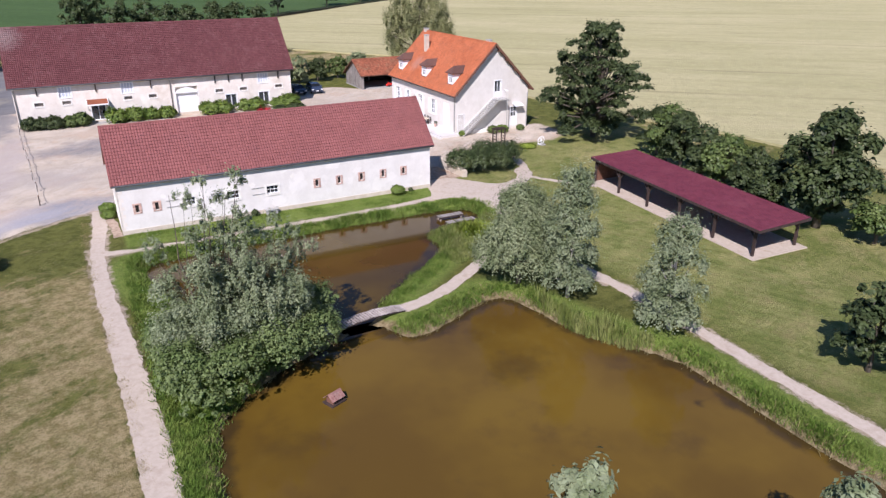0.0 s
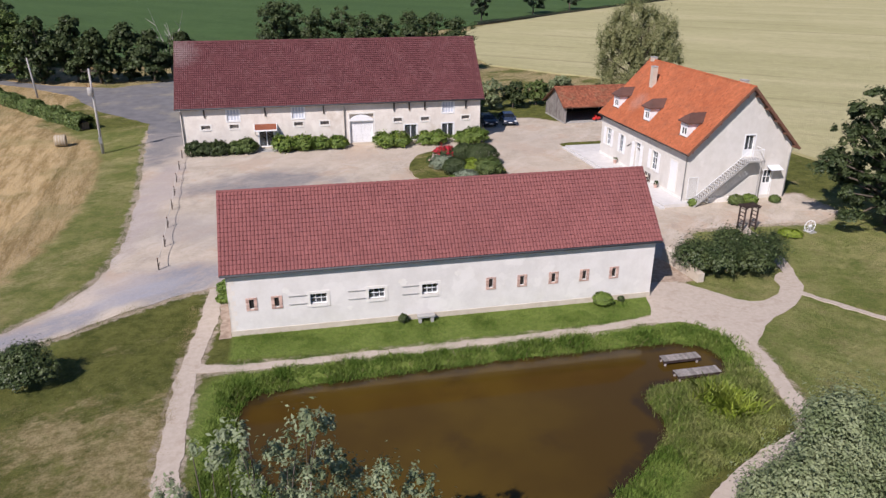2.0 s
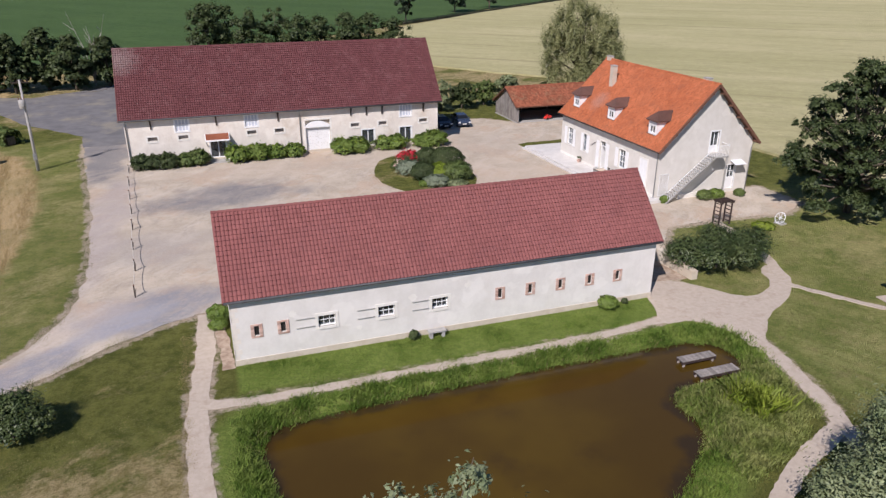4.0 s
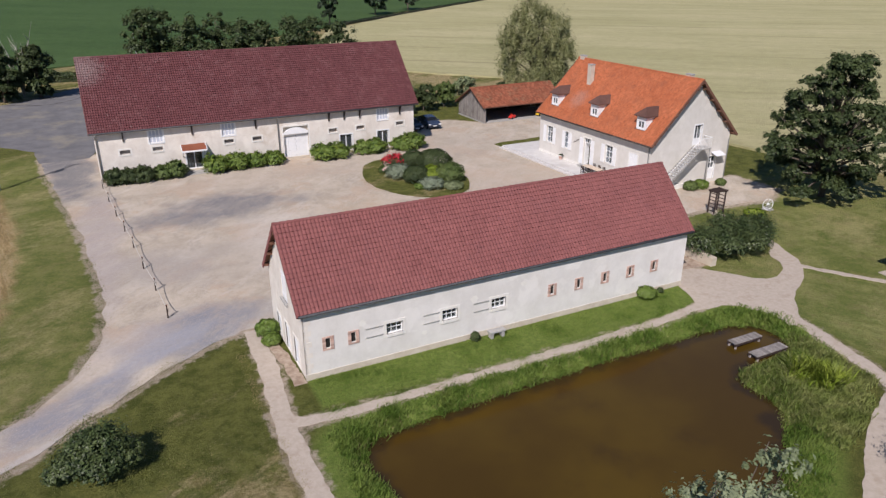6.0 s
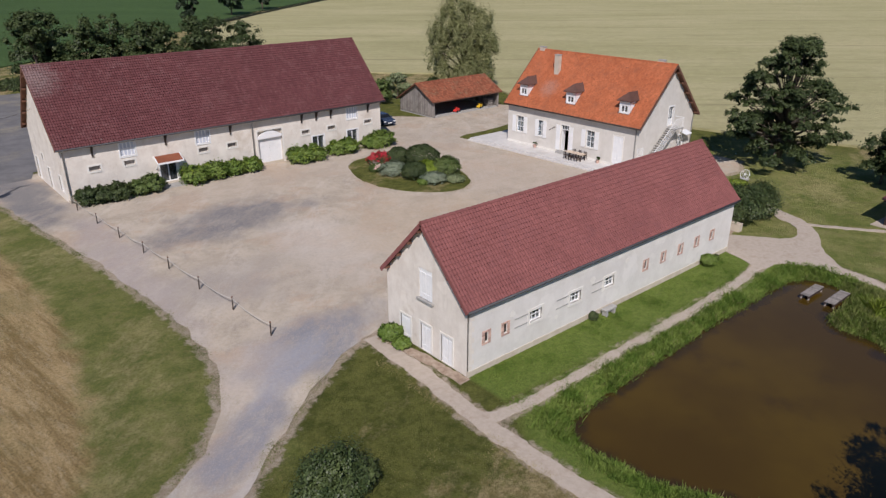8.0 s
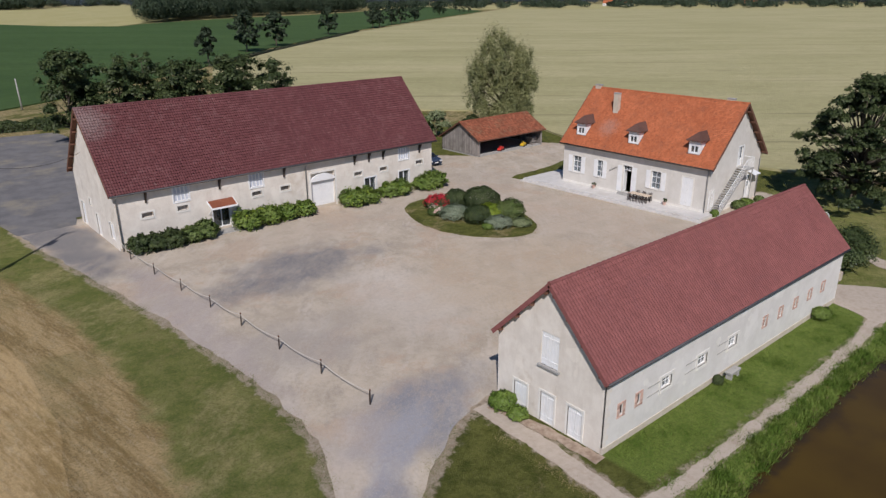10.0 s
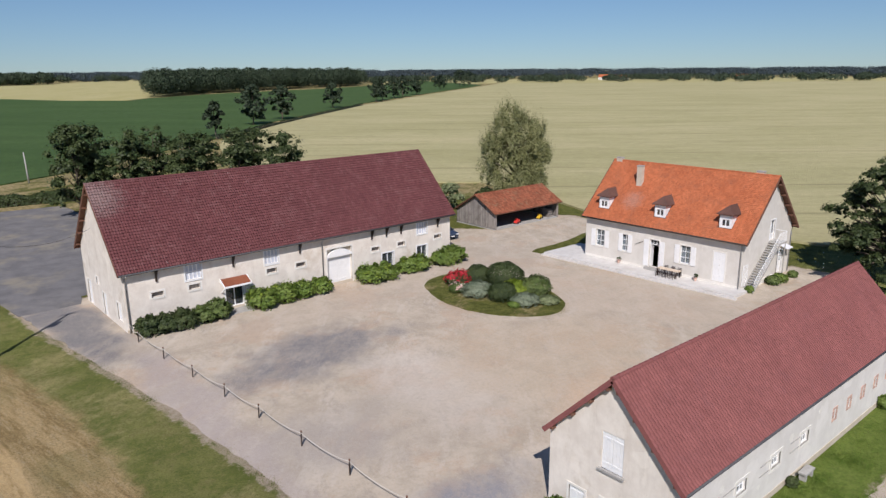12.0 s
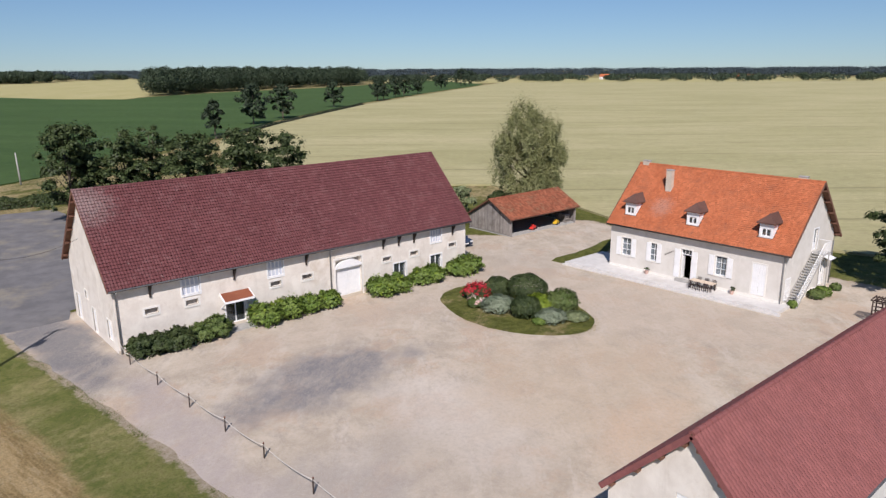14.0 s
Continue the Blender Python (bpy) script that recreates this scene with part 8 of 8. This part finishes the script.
def footbridge():
    """The arched plank bridge over the strait between the ponds."""
    b = thing("footbridge", "arched footbridge of bleached wooden planks", "bridge", Matrix.Identity(4))
    a, e, w = Vector((12.7, 26.45, 0)), Vector((18.15, 27.25, 0)), 0.9
    d = (e - a).normalized()
    s = d.cross(Vector((0, 0, 1)))
    L = (e - a).length
    z = lambda t: 0.06 + 0.26 * (1 - (2 * t - 1) ** 2)
    n = 30
    prng = random.Random(9)
    for k in range(n):
        t = (k + 0.5) / n
        p = a + d * (L * t) + Vector((0, 0, z(t)))
        slope = (z(t + 0.01) - z(t - 0.01)) / (0.02 * L)
        dd = Vector((d.x, d.y, slope)).normalized()
        ww = w / 2 + prng.uniform(-0.04, 0.05)
        q = Solid()
        h = L / n * 0.34
        up = Vector((0, 0, 0.02))
        q.hexa([p - dd * h - s * ww - up, p + dd * h - s * ww - up, p + dd * h + s * ww - up, p - dd * h + s * ww - up, p - dd * h - s * ww + up, p + dd * h - s * ww + up, p + dd * h + s * ww + up, p - dd * h + s * ww + up])
        part("plank", q, DECK, b)
    for e2 in (-0.38, 0.38):
        q = Solid()
        for k in range(12):
            t0, t1 = k / 12, (k + 1) / 12
            q.beam(a + d * (L * t0) + s * e2 + Vector((0, 0, z(t0) - 0.07)), a + d * (L * t1) + s * e2 + Vector((0, 0, z(t1) - 0.07)), 0.08, 0.09)
        part("bearer", q, TIMBER, b)


def jetty(x0, x1, y0, y1, z, label):
    b = thing("jetty", label, "jetty", Matrix.Identity(4), "fishing jetties")
    n = max(3, round((x1 - x0) / 0.16))
    for k in range(n):
        q = Solid()
        q.box(x0 + (x1 - x0) * k / n + 0.008, x0 + (x1 - x0) * (k + 1) / n - 0.008, y0, y1, z - 0.04, z)
        part("plank", q, GREYWOOD, b)
    for y in (y0 + 0.06, y1 - 0.06):
        q = Solid()
        q.box(x0, x1, y - 0.05, y + 0.05, z - 0.2, z - 0.045)
        part("bearer", q, TIMBER, b)
        for x in (x0 + 0.12, x1 - 0.2):
            q = Solid()
            q.box(x - 0.05, x + 0.05, y - 0.05, y + 0.05, -1.2, z - 0.2)
            part("leg", q, DECK, b)


def duck_house():
    b = thing("duck_house", "floating duck house with a reddish pitched roof", "duck house", pose(11.2, 20.5, -0.5, 0, 0, 22) @ Matrix.Scale(0.76, 4))
    s = Solid()
    s.box(-0.62, 0.62, -0.5, 0.5, -0.06, 0.10)
    part("raft", s, TIMBER, b)
    s = Solid()
    s.box(-0.42, 0.42, -0.32, 0.32, 0.10, 0.48)
    s.face((-0.42, -0.32, 0.48), (-0.42, 0.32, 0.48), (-0.42, 0.0, 0.76))
    s.face((0.42, 0.32, 0.48), (0.42, -0.32, 0.48), (0.42, 0.0, 0.76))
    part("hut", s, RAFTER, b)
    # dark panel painting the shade of the entrance hole
    s = Solid()
    s.box(0.421, 0.428, -0.12, 0.12, 0.12, 0.4)
    part("entrance", s, DARK, b)
    for e in (-1, 1):
        for k in range(6):
            q = Solid()
            x0, x1 = -0.55 + 1.1 * k / 6, -0.55 + 1.1 * (k + 1) / 6 - 0.012
            q.hexa([(x0, 0, 0.77), (x1, 0, 0.77), (x1, e * 0.47, 0.36), (x0, e * 0.47, 0.36), (x0, 0, 0.81), (x1, 0, 0.81), (x1, e * 0.49, 0.40), (x0, e * 0.49, 0.40)])
            part("roof_board", q, PINKWOOD, b)


def car(at, paint, label):
    c = thing("car", label, "car", at, "parked cars")
    prof = [(-2.15, 0.32), (-2.2, 0.62), (-2.08, 0.86), (-1.2, 1.0), (-0.55, 1.42), (0.9, 1.46), (1.55, 1.12), (2.05, 1.02), (2.12, 0.6), (2.05, 0.32)]
    s = Solid()
    W = lambda z: 0.88 if z < 1.05 else 0.88 - 0.55 * (z - 1.05)
    n = len(prof)
    for e in (-1, 1):
        s.v.extend((e * W(z), y, z) for y, z in prof)
    for i in range(n):
        j = (i + 1) % n
        s.f.append((i, j, n + j, n + i))
    s.f.append(tuple(range(n)))
    s.f.append(tuple(n + i for i in reversed(range(n))))
    body = part("body", s, paint, c, smooth=False)
    g = Solid()
    P = lambda f, a, b: (a[0] + (b[0] - a[0]) * f, a[1] + (b[1] - a[1]) * f)
    for a, b in (((-1.2, 1.0), (-0.55, 1.42)), ((1.55, 1.12), (0.9, 1.46))):
        p, q = P(0.08, a, b), P(0.92, a, b)
        o = 0.012 if a[0] > 0 else -0.012
        g.face((-W(p[1]) * 0.9, p[0] + o, p[1] + 0.012), (W(p[1]) * 0.9, p[0] + o, p[1] + 0.012), (W(q[1]) * 0.9, q[0] + o, q[1] + 0.012), (-W(q[1]) * 0.9, q[0] + o, q[1] + 0.012))
        part("windscreen", g, CARGLASS, body)
        g = Solid()
    for e in (-1, 1):
        g = Solid()
        g.face(*[(e * (W(z) + 0.008), y, z) for y, z in ((-0.95, 1.06), (-0.5, 1.36), (0.85, 1.40), (1.35, 1.12))])
        part("side_window", g, CARGLASS, body)
        q = Solid()
        q.box(e * 0.72 - 0.16, e * 0.72 + 0.16, -2.215, -2.14, 0.64, 0.80)
        part("headlight", q, LAMPGLASS, body)
        q = Solid()
        q.box(e * 0.98 - 0.1, e * 0.98 + 0.1, -0.98, -0.84, 1.0, 1.13)
        part("mirror", q, paint, body)
        for y in (-1.35, 1.3):
            w = Solid()
            w.tube([(e * 0.70, y, 0.33), (e * 0.90, y, 0.33)], [0.33, 0.33], 18)
            wh = part("wheel", w, RUBBER, c)
            r = Solid()
            r.tube([(e * 0.895, y, 0.33), (e * 0.91, y, 0.33)], [0.2, 0.18], 12)
            part("rim", r, STEEL, wh)
    q = Solid()
    q.box(-0.5, 0.5, -2.23, -2.17, 0.45, 0.62)
    part("grille", q, RUBBER, body)
    q = Solid()
    q.box(-0.26, 0.26, -2.245, -2.225, 0.47, 0.58)
    part("number_plate", q, WHITE, body)


def garden_table():
    m = pose(41.7, 72.5, 0.3, 0, 0, 91)
    t = thing("garden_table", "long pale wooden garden table on the terrace", "table", m)
    for k in range(5):
        s = Solid()
        s.box(-1.2, 1.2, -0.45 + 0.18 * k, -0.45 + 0.18 * (k + 1) - 0.015, 0.70, 0.74)
        part("slat", s, TABLEWOOD, t)
    for x in (-1.05, 1.05):
        for y in (-0.36, 0.36):
            s = Solid()
            s.box(x - 0.035, x + 0.035, y - 0.035, y + 0.035, 0, 0.70)
            part("leg", s, TIMBER, t)
    first = None
    for k, (x, y, r) in enumerate(((-0.75, -0.62, 0), (0.0, -0.66, 0), (0.75, -0.62, 0), (-0.75, 0.62, 180), (0.0, 0.66, 180), (0.75, 0.62, 180))):
        at = m @ pose(x, y, 0, 0, 0, r)
        if first is None:
            c = thing("garden_chair", "dark slatted garden chair drawn up to the table", "chair", at, "chairs round the garden table")
            s = Solid()
            s.box(-0.2, 0.2, -0.2, 0.2, 0.43, 0.455)
            part("seat", s, TIMBER, c)
            s = Solid()
            for i in range(5):
                s.box(-0.2 + 0.092 * i, -0.2 + 0.092 * i + 0.03, -0.225, -0.205, 0.46, 0.84)
            s.box(-0.2, 0.2, -0.23, -0.2, 0.82, 0.86)
            part("backrest", s, TIMBER, c)
            for ex in (-0.19, 0.19):
                for ey in (-0.19, 0.19):
                    s = Solid()
                    s.box(ex - 0.02, ex + 0.02, ey - 0.02, ey + 0.02, 0, 0.42)
                    part("leg", s, TIMBER, c)
            first = c
        else:
            copy_thing(first, at)


def flower_pot(x, y, z, seed):
    p = thing("flower_pot", "terracotta pot with a leafy plant on the terrace", "pot", pose(x, y, z), "pots on the terrace")
    s = Solid()
    s.tube([(0, 0, 0), (0, 0, 0.26), (0, 0, 0.30), (0, 0, 0.34)], [0.13, 0.18, 0.21, 0.21], 14)
    part("pot", s, BRICK, p)
    rng = np.random.default_rng(seed)
    q, nn = clump_points(rng, [(0, 0, 0.48, 0.26, 0.26, 0.22)], 420, 0.3)
    part("plant", raw_mesh("plant", *leaf_quads(rng, q, nn, 0.07), LEAF_DARK), LEAF_DARK, p)


def garden_arch():
    """The timber arbour at the end of the garden path."""
    a = thing("garden_arch", "dark timber garden arch with lattice sides", "arch", pose(44.7, 58.6, 0, 0, 0, 4))
    for x in (-0.6, 0.6):
        for y in (-0.35, 0.35):
            s = Solid()
            s.box(x - 0.05, x + 0.05, y - 0.05, y + 0.05, 0, 2.0)
            part("post", s, TIMBER, a)
        for k in range(6):
            s = Solid()
            z = 0.25 + 0.32 * k
            s.box(x - 0.025, x + 0.025, -0.35, 0.35, z, z + 0.06)
            part("rung", s, TIMBER, a)
        s = Solid()
        s.beam((x, -0.55, 2.04), (x, 0.55, 2.04), 0.08, 0.1)
        part("top_rail", s, TIMBER, a)
    for k in range(5):
        s = Solid()
        y = -0.45 + 0.225 * k
        s.beam((-0.75, y, 2.12), (0.75, y, 2.12), 0.06, 0.09)
        part("cross_bar", s, TIMBER, a)


def cart_wheel():
    w = thing("wheel_ornament", "white-painted cart wheel ornament on the lawn", "ornament", pose(49.6, 57.0, 0.0, 0, 0, -80) @ Matrix.Scale(0.72, 4))
    s = Solid()
    n, r = 24, 0.62
    for k in range(n):
        a0, a1 = 2 * math.pi * k / n, 2 * math.pi * (k + 1) / n
        s.beam((r * math.cos(a0), -0.2 + 0.28 * math.sin(a0), 0.75 + r * math.sin(a0)), (r * math.cos(a1), -0.2 + 0.28 * math.sin(a1), 0.75 + r * math.sin(a1)), 0.05, 0.07, (0, 1, 0))
    part("rim", s, WHITE, w)
    for k in range(8):
        a = 2 * math.pi * k / 8
        s = Solid()
        s.beam((0, -0.2, 0.75), (r * math.cos(a), -0.2 + 0.28 * math.sin(a), 0.75 + r * math.sin(a)), 0.03, 0.04, (0, 1, 0))
        part("spoke", s, WHITE, w)
    s = Solid()
    s.tube([(0, -0.32, 0.72), (0, 0.02, 0.8)], [0.11, 0.09], 12)
    part("hub", s, WHITE, w)
    s = Solid()
    s.beam((-0.5, 0.3, 0.0), (0, -0.1, 0.75), 0.08, 0.08)
    s.beam((0.5, 0.3, 0.0), (0, -0.1, 0.75), 0.08, 0.08)
    s.box(-0.55, 0.55, -0.45, 0.4, -0.02, 0.14)
    part("stand", s, CONCRETE, w)


def wire_arch():
    """A thin metal rose arch where the path turns."""
    a = thing("rose_arch", "thin rusty metal rose arch beside the path", "arch", pose(30.9, 31.6, 0, 0, 0, 35))
    for y in (-0.3, 0.3):
        s = Solid()
        pts = [(-0.75, y, 0), (-0.75, y, 1.5)] + [(-0.75 * math.cos(math.pi * k / 10), y, 1.5 + 0.7 * math.sin(math.pi * k / 10)) for k in range(1, 10)] + [(0.75, y, 1.5), (0.75, y, 0)]
        s.tube(pts, [0.02] * len(pts), 6)
        part("hoop", s, IRON, a)
    for x, z in ((-0.75, 0.5), (-0.75, 1.0), (-0.75, 1.5), (0.75, 0.5), (0.75, 1.0), (0.75, 1.5), (-0.45, 2.06), (0.0, 2.2), (0.45, 2.06)):
        s = Solid()
        s.tube([(x, -0.3, z), (x, 0.3, z)], [0.015, 0.015], 5)
        part("rung", s, IRON, a)


def stone_bench():
    b = thing("stone_bench", "small grey stone bench against the barn wall", "bench", pose(15.5, 48.12, 0))
    s = Solid()
    s.box(-0.55, 0.55, -0.2, 0.22, 0.36, 0.46)
    part("seat", s, CONCRETE, b)
    for x in (-0.38, 0.38):
        s = Solid()
        s.box(x - 0.09, x + 0.09, -0.16, 0.18, -0.03, 0.36)
        part("leg", s, CONCRETE, b)


def low_wall():
    s = Solid()
    s.hexa([(35.1, 49.9, -0.1), (35.6, 49.9, -0.1), (35.2, 54.2, -0.1), (34.7, 54.2, -0.1), (35.1, 49.9, 0.65), (35.6, 49.9, 0.65), (35.2, 54.2, 1.0), (34.7, 54.2, 1.0)])
    setting("garden_wall", s, PLINTH, "low rendered garden wall by the ramp", "wall")
    s = Solid()
    s.hexa([(31.0, 50.6, -0.1), (35.0, 50.2, -0.1), (34.6, 54.4, -0.1), (31.0, 55.0, -0.1), (31.0, 50.6, 0.03), (35.0, 50.2, 0.03), (34.6, 54.4, 0.045), (31.0, 55.0, 0.045)])
    setting("ramp", s, EARTH, "bare earth ramp beside the barn", "ramp")


def shed_things():
    for nm, lb, x, y, m, sz in (("toy_car", "red plastic pedal car in the shed", 49.6, 100.9, TOYRED, 1.0), ("toy_tractor", "yellow plastic ride-on toy in the shed", 54.2, 100.9, TOYYELLOW, 0.9)):
        t = thing(nm, lb, "toy", pose(x, y, 0.08, 0, 0, 20))
        s = Solid()
        s.hexa([(-0.6 * sz, -0.28, 0.15), (0.6 * sz, -0.28, 0.15), (0.6 * sz, 0.28, 0.15), (-0.6 * sz, 0.28, 0.15), (-0.5 * sz, -0.24, 0.45), (0.35 * sz, -0.24, 0.55), (0.35 * sz, 0.24, 0.55), (-0.5 * sz, 0.24, 0.45)])
        part("body", s, m, t)
        s = Solid()
        s.box(-0.3 * sz, -0.2 * sz, -0.2, 0.2, 0.45, 0.75)
        part("seat", s, m, t)
        for x2 in (-0.4, 0.4):
            for y2 in (-0.3, 0.3):
                s = Solid()
                s.tube([(x2 * sz, y2 - 0.05, 0.15), (x2 * sz, y2 + 0.05, 0.15)], [0.15, 0.15], 12)
                part("wheel", s, RUBBER, t)
    t = thing("log_stack", "stack of split logs at the shed's end", "logs", pose(56.2, 101.4, 0.08))
    prng = random.Random(12)
    for r in range(6):
        for k in range(7 - r % 2):
            s = Solid()
            y = -0.75 + 0.22 * k + 0.11 * (r % 2)
            q = 0.095 + 0.012 * prng.random()
            s.tube([(-0.42, y, 0.1 + 0.185 * r), (0.42 + 0.06 * prng.random(), y, 0.1 + 0.185 * r)], [q, q], 8)
            part("log", s, GREYWOOD, t)


def far_house(x, y, w, l, h, turn, label):
    b = thing("distant_house", label, "house", pose(x, y, 0, 0, 0, turn), "houses on the horizon")
    s = Solid()
    s.box(-w / 2, w / 2, -l / 2, l / 2, 0, h)
    for e in (-1, 1):
        s.face((-w / 2, e * l / 2, h), (w / 2, e * l / 2, h), (0, e * l / 2, h + w * 0.45))
    part("wall", s, PLASTER, b)
    s = Solid()
    for e in (-1, 1):
        s.hexa([(e * (w / 2 + 0.4), -l / 2 - 0.3, h - 0.3), (e * (w / 2 + 0.4), l / 2 + 0.3, h - 0.3), (0, l / 2 + 0.3, h + w * 0.45), (0, -l / 2 - 0.3, h + w * 0.45),
                (e * (w / 2 + 0.4), -l / 2 - 0.3, h), (e * (w / 2 + 0.4), l / 2 + 0.3, h), (0, l / 2 + 0.3, h + w * 0.45 + 0.3), (0, -l / 2 - 0.3, h + w * 0.45 + 0.3)])
    part("roof", s, TILE_H, b)
    for k in range(3):
        s = Solid()
        y0 = -l / 2 + l * (k + 0.35) / 3
        s.box(-w / 2 - 0.05, -w / 2 + 0.05, y0, y0 + 1.2, 1.0, 2.6)
        part("window", s, DARK, b)


PINKWOOD = surf("faded_red_boards", (0.22, 0.11, 0.095), (0.30, 0.165, 0.14), 4, (0.36, 0.27, 0.23), 1.5, 0.4, 0.9, bump=0.4, things=0.15)
rope_fence()
utility_pole((-13.55, 95.3, 0), 9.55, (0.1, 0.0), "concrete electricity pole with cross-arms and a transformer")
utility_pole((-31.9, 134.5, 0), 6.2, (-0.5, 0.2), "slim leaning pole by the lane", False)
utility_pole((7.3, 191.0, 0), 6.0, (-0.15, 0.1), "slim pale pole at the crop field's edge", False)
cable((-13.1, 95.3, 8.7), (-4.4, 101.2, 7.6), 0.7, 0.014)
cable((-13.9, 95.3, 8.7), (-31.9, 134.5, 6.1), 1.2, 0.012)
round_bale()
footbridge()
jetty(27.9, 30.2, 41.05, 41.65, -0.14, "narrow grey plank jetty on low legs")
jetty(27.9, 30.5, 39.45, 40.1, -0.14, "narrow grey plank jetty on low legs")
duck_house()
car(pose(33.9, 101.6, 0.012, 0, 0, 2), CARBLACK, "black parked car facing the yard")
car(pose(36.9, 101.9, 0.012, 0, 0, -6), CARBLUE, "blue-grey parked car facing the yard")
garden_table()
for i, (x, y) in enumerate(((42.2, 78.9), (42.3, 69.9))):
    flower_pot(x, y, 0.3, 600 + i)
garden_arch()
cart_wheel()
wire_arch()
stone_bench()
low_wall()
shed_things()
far_house(1025, 812, 9, 16, 5, 20, "white distant house with an orange roof")
far_house(1062, 800, 9, 22, 4, 60, "white distant house with an orange roof")
far_house(1140, 615, 10, 24, 4, 10, "white distant house with an orange roof")
